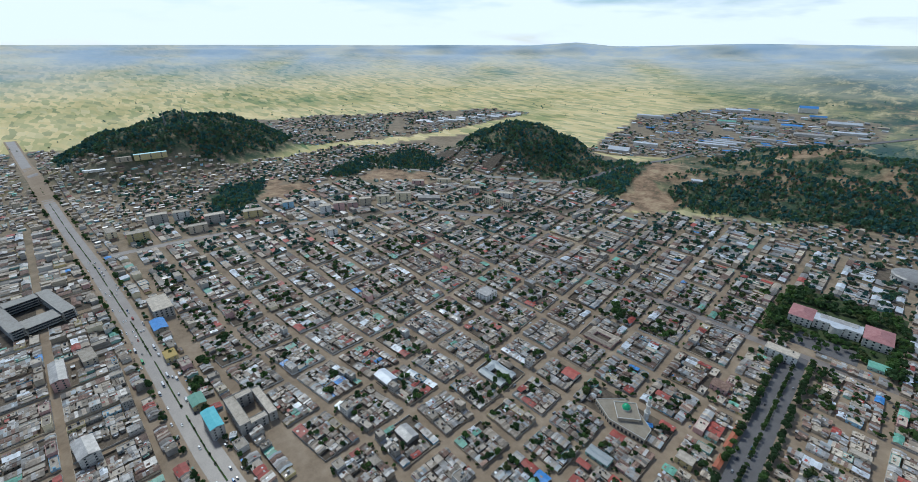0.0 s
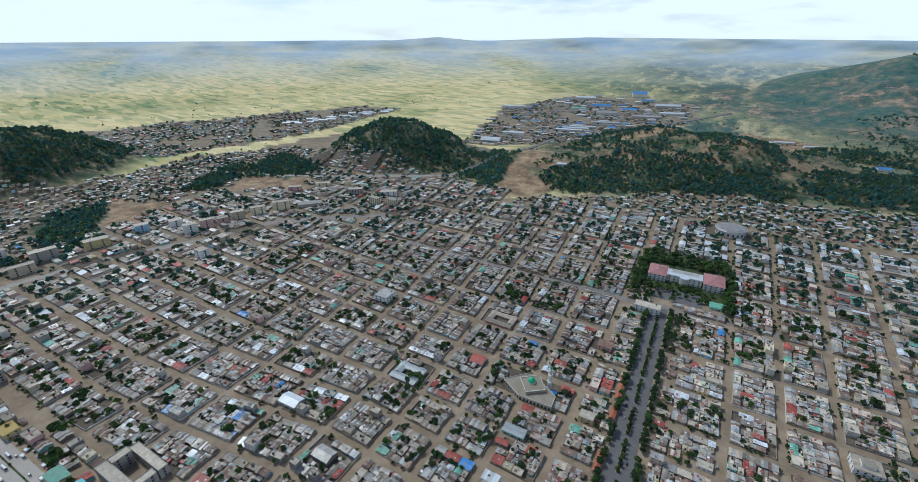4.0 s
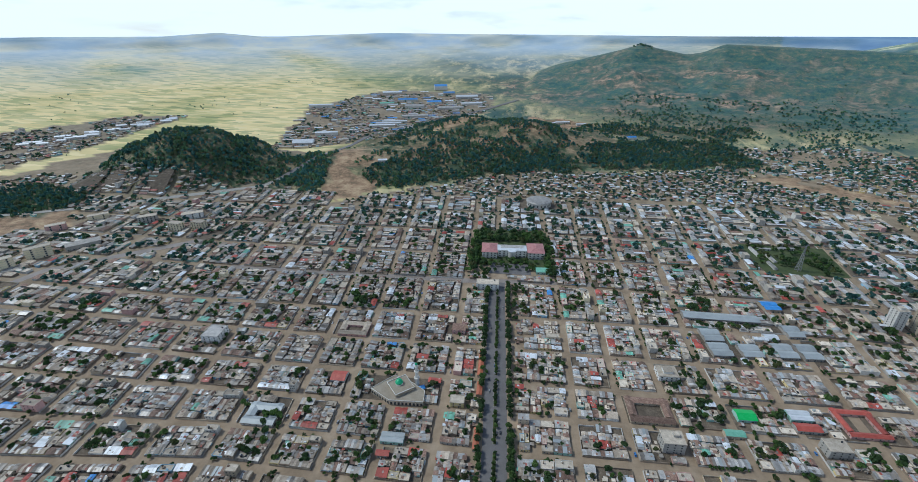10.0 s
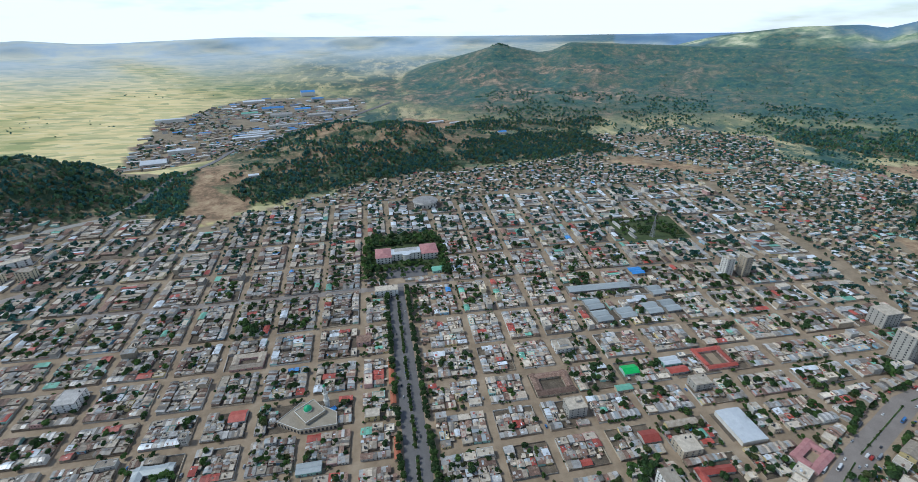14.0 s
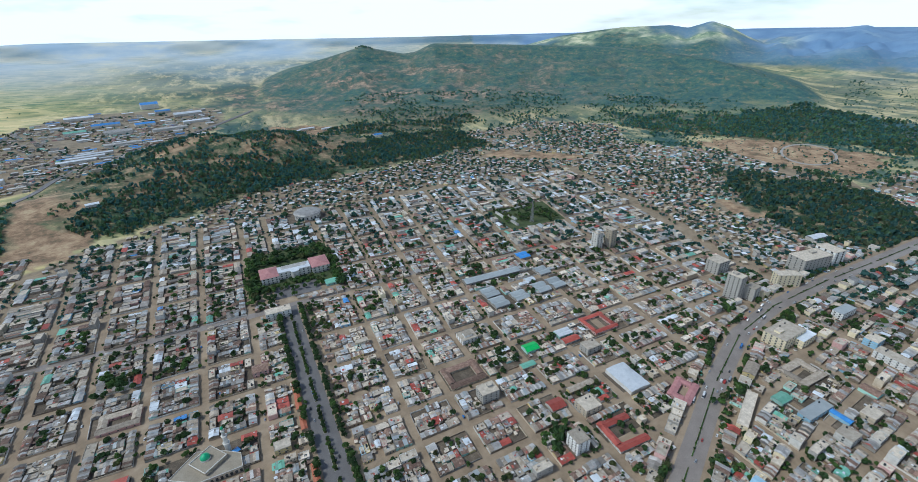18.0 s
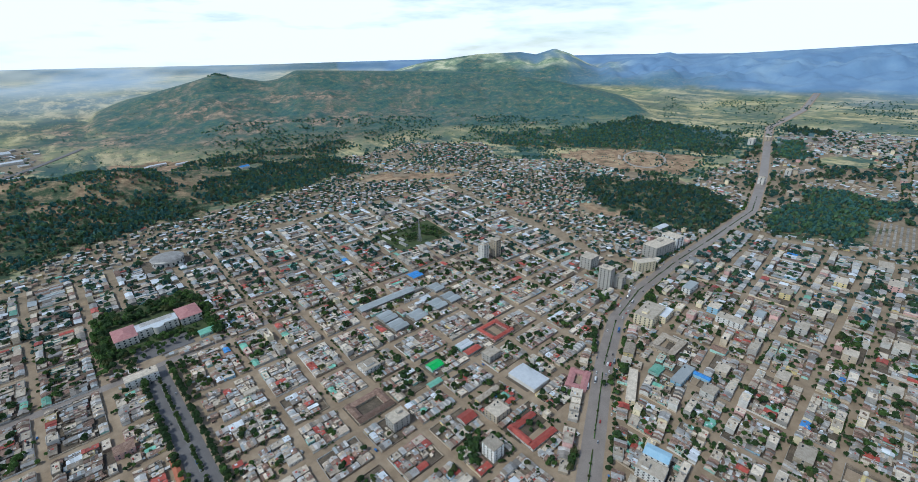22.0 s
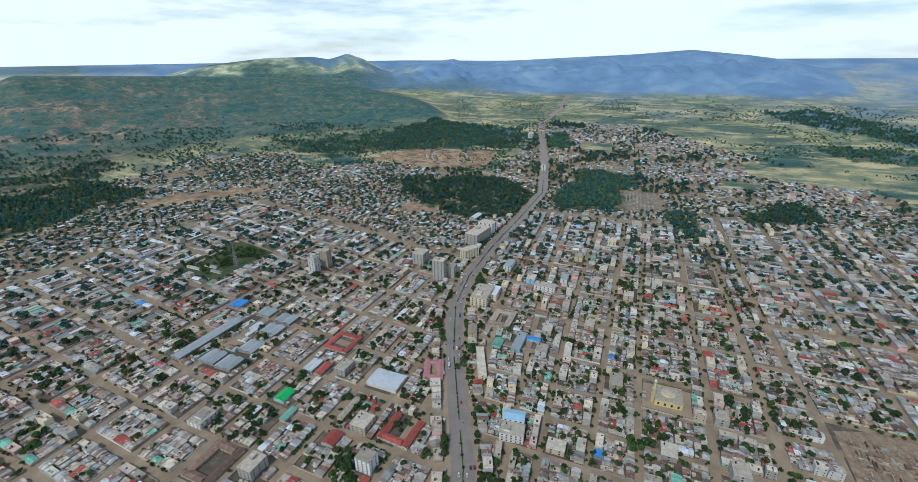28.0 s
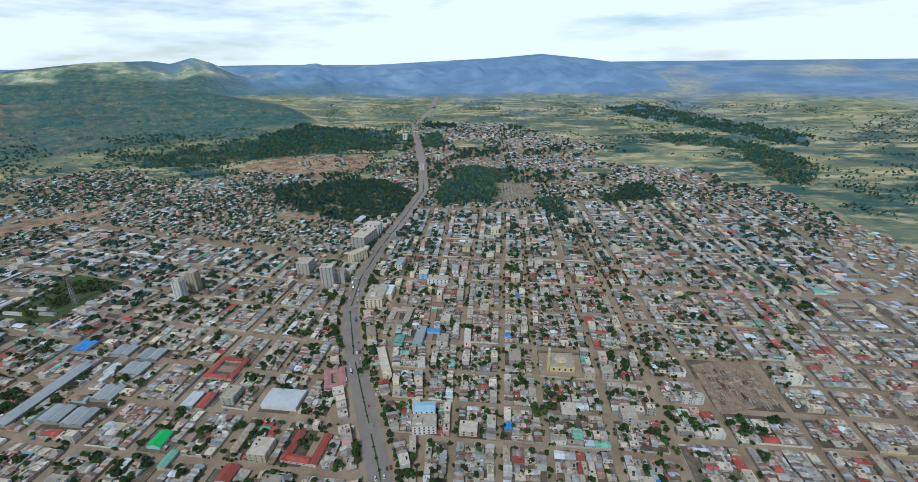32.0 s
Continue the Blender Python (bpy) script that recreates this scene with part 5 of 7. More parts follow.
claimed("white_flats", 621, 142, 16, 34, 0.0, 3, WALLS["bright_wall"], ROOFS["slab"], "row of white three-storey flats", sh=3.1, gap=4, size=1.5, tank=2)
claimed("white_flats", 661, 118, 22, 11, 0.0, 3, WALLS["bright_wall"], ROOFS["pale"], "white three-storey flats with a grey roof", sh=3.1, gap=4, size=1.5)
claimed("roadside_row", 402, 172, 56, 10, 0.42, 2, WALLS["cream"], ROOFS["slab"], "long cream two-storey row set along the road", sh=3.2, gap=4.4, size=1.5)
shed("mint_roofed_house", 450, 166, 18, 13, 3.6, 0.0, ROOFS["green"], WALLS["mint"], "house with a faded mint green roof", 1, "house")
court_house("flat_roofed_court", 509, 179, 40, 32, 0.0, ROOFS["dull"], WALLS["beige"], "beige low wings round a square yard", 9)
claimed("ochre_shop", 462, 207, 24, 12, 0.35, 2, WALLS["yellow"], ROOFS["dull"], "ochre two-storey shop on the road bend", sh=3.1, gap=4, size=1.4, roof_style="gable")
shed("rust_roofed_hall", 543, 129, 18, 14, 4.0, 1.57, ROOFS["rust"], WALLS["mint"], "hall with a rusty roof and green walls", 1, "hall")
shed("white_green_house", 318, 362, 22, 14, 4.5, 0.0, ROOFS["white"], WALLS["mint"], "house with white roof and green walls", 2, "house")
shed("striped_house", 318, 347, 24, 11, 3.6, 0.0, ROOFS["red"], WALLS["white_wall"], "low house with a dull red roof", 1, "house")
court_house("brown_court", 169, 354, 44, 34, 0.0, ROOFS["rust"], WALLS["beige"], "brown-roofed wings round an open yard", 8.5)
shed("ochre_hall", 275, 277, 34, 8, 4.0, 0.0, ROOFS["dull"], WALLS["yellow"], "long hall with ochre walls", 1, "hall")
claimed("grey_block", 328, 322, 20, 15, 0.0, 3, PALE_CONCRETE, ROOFS["slab"], "bare concrete three-storey house", sh=3.1, gap=3.8, size=1.4, tank=1)
for oy, ol in ((405, 38), (366, 20), (300, 26)):
    shed("orange_row", -7.5 + (405 - oy) * 0.016, oy, ol, 6.5, 3.6, 1.555, ORANGE, WALLS["beige"], "low row of shops under an orange-red roof", 1, "shop", "orange rows")
court_house("pale_court", -225, 308, 34, 28, 0.0, ROOFS["pale"], WALLS["white_wall"], "pale-roofed wings round a small yard", 10)
shed("mint_hall", -86, 293, 23, 12, 4.0, 0.0, ROOFS["pale"], WALLS["mint"], "pale-roofed hall with mint walls", 2, "hall")
shed("red_corner_house", -166, 369, 17, 16, 3.6, 0.0, ROOFS["red"], WALLS["white_wall"], "corner house under a bright red roof", 1, "house")
shed("red_roofed_shop", -91, 275, 13, 7, 3.4, 0.0, ROOFS["red"], WALLS["mud"], "small shop under a bright red roof", 1, "shop")
claimed("yellow_corner_house", -29, 345, 15, 11, 0.0, 2, WALLS["yellow"], ROOFS["slab"], "yellow two-storey corner house", sh=3.2, gap=3.6, size=1.4)


def concrete_complex():
    """A large unfinished concrete complex with tiers round a sunken yard."""
    x, y = -742, -70
    claim(x, y, 104, 76, 0.25)
    ob = base("concrete_complex", x, y, 0.25, "large unfinished grey concrete building with tiers round a court", "building")
    for cx, cy, w, d, n in ((0, 27, 98, 15, 4), (0, -27, 98, 15, 4), (-39, 0, 20, 39, 4), (33, 0, 30, 39, 3)):
        for f in range(n):
            h = Heap()
            box(h, cx, cy, f * 3.6 + 3.2, f * 3.6 + 3.6, w + 1 - 1.2 * f, d + 1, 0, PALE_CONCRETE)
            part("floor_slab", h, ob)
            h = Heap()
            m = int(w / 6)
            for k in range(m + 1):
                for s in (-1, 1):
                    box(h, cx + (k / m - 0.5) * (w - 2), cy + s * (d / 2 - 0.4), f * 3.6 - (0.3 if f == 0 else 0), f * 3.6 + 3.2, 0.6, 0.6, 0, PALE_CONCRETE)
            box(h, cx, cy, f * 3.6, f * 3.6 + 3.2, w - 6, d - 5, 0, GLASS)
            part("column_row", h, ob)
    return ob


concrete_complex()
claimed("unfinished_house", -716, 768, 34, 16, 0.6, 4, PALE_CONCRETE, ROOFS["slab"], "dark unfinished concrete house on columns", sh=3.6, gap=4.0, size=2.2)


def second_mosque():
    x, y = 424, -40
    claim(x, y, 36, 40)
    ob = base("yellow_mosque", x, y, 0.03, "pale yellow mosque with a shallow dome and a slim minaret", "mosque")
    h = Heap()
    box(h, 0, 0, -0.3, 7, 26, 28, 0, WALLS["yellow"])
    part("hall", h, ob)
    h = Heap()
    flat_roof(h, 26, 28, 7, ROOFS["slab"], 0.9, WALLS["yellow"])
    part("roof", h, ob)
    h = Heap()
    drum(h, 2, 0, 7.1, 8.6, 7.4, 7.2, 18, WALLS["yellow"])
    dome(h, 2, 0, 8.6, 6.8, WALLS["beige"], 0.38, 18)
    part("dome", h, ob)
    mx, my = -9, 16
    h = Heap()
    drum(h, mx, my, -0.3, 18, 2.0, 1.8, 8, WALLS["yellow"])
    drum(h, mx, my, 18, 27, 1.5, 1.4, 8, WALLS["yellow"])
    part("minaret", h, ob)
    for z, r in ((11, 2.5), (18, 2.6), (27, 2.0)):
        h = Heap()
        drum(h, mx, my, z - 0.5, z + 0.7, r * 0.8, r, 10, WALLS["white_wall"])
        part("balcony", h, ob)
    h = Heap()
    dome(h, mx, my, 27.7, 1.6, WALLS["white_wall"], 1.8)
    part("minaret_cap", h, ob)
    for px, py, pz, pt, ps in facade(26, 28, 1, 5, 4, 2.0, 1.0):
        at(part("window", WINDOW, ob), px, py, pz, pt, ps, 1, ps * 1.5)


second_mosque()


def mast(x, y, tall, wide):
    ob = base("radio_mast", x, y, 0.3, "tall galvanised steel lattice mast", "mast")
    for k in range(4):
        h = Heap()
        a = math.pi / 4 + k * math.pi / 2
        n = 5
        vs = []
        for z, r in ((-0.3, wide), (tall, 0.5)):
            vs += [(r * math.cos(a) + 0.35 * math.cos(2 * math.pi * j / n), r * math.sin(a) + 0.35 * math.sin(2 * math.pi * j / n), z) for j in range(n)]
        h.add(vs, [(j, (j + 1) % n, n + (j + 1) % n, n + j) for j in range(n)] + [tuple(range(n, 2 * n))], STEEL)
        part("leg", h, ob)
    for j in range(9):
        f0, f1 = j / 9, (j + 1) / 9
        r0, r1 = wide + (0.5 - wide) * f0, wide + (0.5 - wide) * f1
        h = Heap()
        for k in range(4):
            a, b = math.pi / 4 + k * math.pi / 2, math.pi / 4 + (k + 1) * math.pi / 2
            for p, q in ((Vector((r0 * math.cos(a), r0 * math.sin(a), tall * f0)), Vector((r1 * math.cos(b), r1 * math.sin(b), tall * f1))), (Vector((r0 * math.cos(b), r0 * math.sin(b), tall * f0)), Vector((r1 * math.cos(a), r1 * math.sin(a), tall * f1)))):
                w = Vector((0.16, 0.16, 0))
                h.add([tuple(p - w), tuple(p + w), tuple(q + w), tuple(q - w), tuple(p + Vector((0, 0, 0.35))), tuple(q + Vector((0, 0, 0.35)))], [(0, 1, 2, 3), (0, 4, 5, 3), (1, 2, 5, 4)], STEEL)
        part("brace", h, ob)
    h = Heap()
    drum(h, 0, 0, tall, tall + 5, 0.25, 0.1, 6, STEEL)
    part("aerial", h, ob)


claim(510, 725, 140, 110)


def plot(name, pts, mat, label, z=0.2):
    h = Heap()
    prism(h, pts, -0.3, z, mat)
    return tagged(new(name, h.mesh(name)), label, "ground", kind="structure")


GRASS = material("rough_grass", [(0.03, 0.05, 0.018), (0.06, 0.085, 0.03), (0.12, 0.125, 0.05)], 0.95, 0.06, 0.8, 0.4)
plot("mosque_yard", [(403, -64), (445, -64), (445, -14), (403, -14)], EARTH, "swept earth yard of the yellow mosque", 0.24)
plot("garden_ground", [(442, 674), (568, 672), (588, 780), (444, 786)], GRASS, "walled green garden with beds and paths")
plot("school_ground", [(-40, 655), (92, 655), (96, 800), (-44, 800)], GRASS, "planted grounds of the school")
plot("school_yard", [(-8, 628), (60, 628), (60, 664), (-8, 664)], ASPHALT, "paved forecourt of the school", 0.26)
for gx, gy, gw, gd, gt in ((462, 700, 26, 6, 1.57), (474, 728, 30, 6, 1.57), (458, 752, 34, 6, 1.57), (480, 765, 22, 6, 0), (520, 770, 28, 6, 0.02)):
    shed("garden_shed", gx, gy, gw, gd, 3.2, gt, ROOFS["silver"], WALLS["white_wall"], "long low shed in a walled garden", 1, "shed", "garden sheds")
mast(497, 690, 44, 4.5)
mast(-1565, 300, 46, 3.5)
mast(-1560, 352, 42, 3.5)


def round_hall():
    claim(92, 952, 70, 50)
    ob = base("round_hall", 90, 950, 0, "broad pale hall with a curved grey-blue roof", "hall")
    h = Heap()
    drum(h, 0, 0, -0.3, 12, 27, 27, 20, WALLS["white_wall"])
    part("wall", h, ob)
    h = Heap()
    dome(h, 0, 0, 12, 29, ROOFS["silver"], 0.16, 20, 4)
    part("roof", h, ob)
    for k in range(20):
        a = 2 * math.pi * (k + 0.5) / 20
        at(part("window", WINDOW, ob), 26.7 * math.cos(a), 26.7 * math.sin(a), 4, a - math.pi / 2, 3, 1, 4)


round_hall()


def building_site():
    """Trenches, half-built walls and heaps of earth on dark ground."""
    q = [(440, -194), (464, -262), (384, -268), (360, -195)]
    claim(404, -232, 86, 82)
    ob = base("building_site", 404, -232, 0, "dug-up building site with half-built walls and rubble", "building site")
    h = Heap()
    prism(h, [(a - 404, b + 232) for a, b in q][::-1], -0.2, 0.35, RUBBLE)
    part("dug_ground", h, ob)
    r = random.Random(8)
    for k in range(120):
        h = Heap()
        t = r.choice((0, math.pi / 2)) + r.gauss(0, 0.06)
        kind = k % 4
        w, d, tall = ((r.uniform(4, 14), 0.5, r.uniform(0.8, 3.2)), (r.uniform(3, 8), r.uniform(2, 5), r.uniform(0.5, 2.4)), (r.uniform(5, 16), 1.1, r.uniform(0.4, 1.4)), (r.uniform(3, 7), 0.6, r.uniform(1, 4)))[kind]
        box(h, r.uniform(-29, 29), r.uniform(-29, 29), 0.2, tall, w, d, t, (WALLS["mud"], ROOFS["rust"], WALLS["beige"], WALLS["block"])[(k // 3) % 4])
        part(("half_built_wall", "masonry_block", "foundation_strip", "half_built_wall")[kind], h, ob)
    for k in range(16):
        h = Heap()
        dome(h, r.uniform(-32, 32), r.uniform(-32, 32), 0.2, r.uniform(1.5, 4), RUBBLE, 0.45, 7, 3)
        part("earth_heap", h, ob)


building_site()
# far works, tanks and hill houses
for fx, fy, fw, fd, fh, roof in ((-359, 2531, 70, 50, 20, "blue"), (-479, 2223, 95, 34, 9, "blue"), (-595, 2382, 100, 30, 9, "white"), (-344, 2195, 70, 30, 8, "blue"), (-198, 2332, 110, 40, 9, "white"), (-420, 2090, 90, 40, 9, "silver"), (-250, 2080, 120, 26, 8, "silver"), (-560, 2130, 70, 30, 8, "green"), (-300, 2420, 60, 30, 8, "blue"), (-680, 1450, 70, 50, 6, "white"), (-640, 1560, 80, 20, 12, "white"), (-840, 2020, 110, 20, 13, "white"), (-470, 1700, 100, 18, 8, "white"), (-455, 1740, 100, 18, 8, "white"), (-440, 1780, 100, 18, 8, "white"), (-380, 1900, 110, 22, 8, "silver"), (-160, 2180, 100, 22, 8, "white"), (442, 1594, 34, 22, 7, "blue"), (-331, 1184, 26, 16, 6, "white"), (170, 1780, 60, 14, 6, "white"), (230, 1830, 60, 14, 6, "white"), (300, 1800, 40, 14, 6, "white")):
    shed("works_hall", fx, fy, fw, fd, fh, 0.25, ROOFS[roof], WALLS["white_wall"], "distant " + {"blue": "blue", "white": "white", "silver": "grey", "green": "green"}[roof] + "-roofed works hall", 1, "works hall", "works halls")


def stadium():
    """A bare earth ground with a pale running track and a small stand."""
    ob = base("sports_ground", 1480, 700, 0.5, "bare earth sports ground with a pale running track", "sports ground", z=float(height(1480, 700)) + 0.3)
    h = Heap()
    n, vs, fs = 48, [], []
    for k in range(n):
        a = 2 * math.pi * k / n
        for q in (1.0, 1.12):
            x, y = 105 * q * math.cos(a), 62 * q * math.sin(a)
            c, s = math.cos(0.5), math.sin(0.5)
            g = float(height(1480 + x * c - y * s, 700 + x * s + y * c)) - float(height(1480, 700))
            vs.append((x, y, g + 0.3))
    for k in range(n):
        a, b = 2 * k, 2 * ((k + 1) % n)
        fs.append((a, a + 1, b + 1, b))
    h.add(vs, fs, KERB)
    part("track", h, ob)
    h = Heap()
    for k in range(4):
        box(h, 0, 78 + 2.5 * k, 0, 1.2 + 1.1 * k, 60, 2.5, 0, ROOFS["slab"])
    part("stand", h, ob)


stadium()


def row_field():
    """A field of small grey foundations in rows."""
    h = Heap()
    r = random.Random(3)
    for i in range(12):
        for j in range(9):
            x, y = 1112 + i * 13, -22 + j * 9 + i * 0.8
            g = float(height(x, y))
            box(h, x + r.uniform(-1, 1), y, g - 0.3, g + r.uniform(0.8, 2.6), 8, 4, r.uniform(-0.1, 0.1), WALLS["block"])
    claim(1184, 20, 170, 95, 0.05)
    tagged(new("foundation_rows", h.mesh("foundation_rows")), "rows of grey unfinished foundations on bare earth", "foundations", kind="stuff")


row_field()
for bx, by, bw, bd, st, wl in ((1150, -165, 44, 22, 4, "white_wall"), (1560, 300, 40, 20, 5, "white_wall"), (1420, 330, 26, 20, 6, "white_wall"), (1350, 245, 30, 18, 4, "beige"), (1900, 500, 60, 24, 6, "white_wall"), (1980, 470, 40, 24, 5, "beige"), (1290, 220, 36, 18, 4, "white_wall"), (985, 20, 40, 26, 3, "white_wall"), (930, -110, 36, 26, 3, "beige"), (1820, -130, 30, 22, 6, "beige"), (1880, -160, 30, 22, 6, "beige"), (1650, 60, 40, 18, 3, "pink")):
    claimed("outer_block", bx, by, bw * 0.75, bd * 0.75, 0.1, max(2, st - 1), WALLS[wl], ROOFS["slab"], "pale block of flats at the edge of town", sh=3.8, gap=9.0, size=2.4, group="outer blocks")
r3 = random.Random(21)
# rows of white tanks and sheds before the round hill
for k in range(26):
    f = k / 25
    shed("store_shed", -1500 + 170 * f + r3.uniform(-30, 30), 1240 + 430 * f + r3.uniform(-25, 25), r3.uniform(24, 40), r3.uniform(14, 20), r3.uniform(5, 8), 0.5, ROOFS["white"], WALLS["white_wall"], "white-roofed store shed on the plain", 1, "shed", "store sheds")

# ---- houses, block by block ----
ROOF_MIX = ["silver"] * 44 + ["grey"] * 36 + ["dull"] * 54 + ["rust"] * 56 + ["slab"] * 52 + ["red"] * 10 + ["white"] * 9 + ["green"] * 6 + ["blue"]
WALL_MIX = ["beige"] * 24 + ["mud"] * 28 + ["block"] * 16 + ["white_wall"] * 12 + ["mint"] * 8 + ["yellow"] * 5 + ["pink"] * 3 + ["blue_wall"] * 3
ROOF_WORDS = {"silver": "zinc sheet", "grey": "grey sheet", "dull": "weathered sheet", "rust": "rusty sheet", "slab": "flat concrete", "red": "red sheet", "white": "white sheet", "green": "green sheet", "blue": "blue sheet"}
WALL_WORDS = {"beige": "beige", "mud": "mud-plastered", "block": "grey block", "white_wall": "whitewashed", "mint": "mint green", "yellow": "ochre", "pink": "pink", "blue_wall": "light blue", "cream": "cream"}
rng = random.Random(11)
SPECS, TREES, YARDS = [], [], []


def on_road(x, y, room):
    if abs(y - main_y(x)) < room + (16 if abs(x) < 900 else 19):
        return True
    if y < 615 and abs(x - BLVD_X) < room + 18:
        return True
    near = SIDE_CELLS.get((int(x // 60), int(y // 60)), ())
    return any(math.hypot(x - px, y - py) < w + room for px, py, w in near)


SECOND_LINE = []
for (ax, ay), (bx, by) in zip(SECOND_ROAD, SECOND_ROAD[1:]):
    n = int(math.hypot(bx - ax, by - ay) / 15) + 1
    SECOND_LINE += [(ax + (bx - ax) * k / n, ay + (by - ay) * k / n) for k in range(n)]
SIDE_CELLS = {}
for line, wide in ((SECOND_ROAD, 4.0), (AVENUE, 13), (WORKS_ROAD, 11), (HILL_ROAD, 9), ([(626, 200), (627, 0), (627, -300), (632, -560)], 5.5)):
    for (ax, ay), (bx, by) in zip(line, line[1:]):
        n = int(math.hypot(bx - ax, by - ay) / 8) + 1
        for k in range(n):
            px, py = ax + (bx - ax) * k / n, ay + (by - ay) * k / n
            for i in (-1, 0, 1):
                for j in (-1, 0, 1):
                    SIDE_CELLS.setdefault((int(px // 60) + i, int(py // 60) + j), []).append((px, py, wide))


BARRED = list(WOODS.values()) + SANDS + FIELDS


def spoiled(x, y):
    return any(within(p, x, y) for p in BARRED)


def spec(x, y, w, d, turn, k, tall=0.0):
    if on_road(x, y, min(w, d) / 2) or not free(x, y, min(w, d) * 0.45):
        return
    roof, wall = rng.choice(ROOF_MIX), rng.choice(WALL_MIX)
    # outer roofs past x -200 lean paler, painting in haze and zinc glint
    if math.hypot(x, y) > 800 and rng.random() < (0.55 if x > -200 else 0.3):
        roof = rng.choice(("silver", "silver", "pale", "slab", "white") if x > -200 else ("silver", "grey", "dull", "slab"))
    storeys = 1
    if rng.random() < tall:
        storeys, roof, wall = rng.choice((2, 2, 2, 2, 3, 3)), rng.choice(("slab", "slab", "slab", "silver")), rng.choice(("beige", "beige", "beige", "white_wall", "white_wall", "white_wall", "block", "block", "block", "white_wall", "cream", "pink"))
    style = "flat" if roof == "slab" else rng.choice(("gable", "gable", "mono"))
    SPECS.append((x, y, w, d, turn, storeys, (2.8 + 0.5 * rng.random()) * (0.7 + 0.3 * k), roof, wall, style, k))


def plant(x, y, r0, r1, k):
    r = rng.uniform(r0, r1) * min(k, 1.6)
    TREES.append((x, y, r))
    for _ in range(rng.choice((0, 0, 1, 1, 2, 3))):
        a = rng.uniform(0, 6.28)
        TREES.append((x + 1.3 * r * math.cos(a), y + 1.3 * r * math.sin(a), r * rng.uniform(0.55, 0.95)))


def lean_to(x, y, turn, k):
    """A small sheet roof over a stall or a kitchen in a yard."""
    if on_road(x, y, 2) or not free(x, y, 1):
        return
    w, d = rng.uniform(2.2, 4.6) * k, rng.uniform(1.8, 3.2) * k
    SPECS.append((x, y, w, d, turn + rng.choice((0, math.pi / 2)), 1, rng.uniform(1.9, 2.5), rng.choice(ROOF_MIX), rng.choice(WALL_MIX), "mono", k))


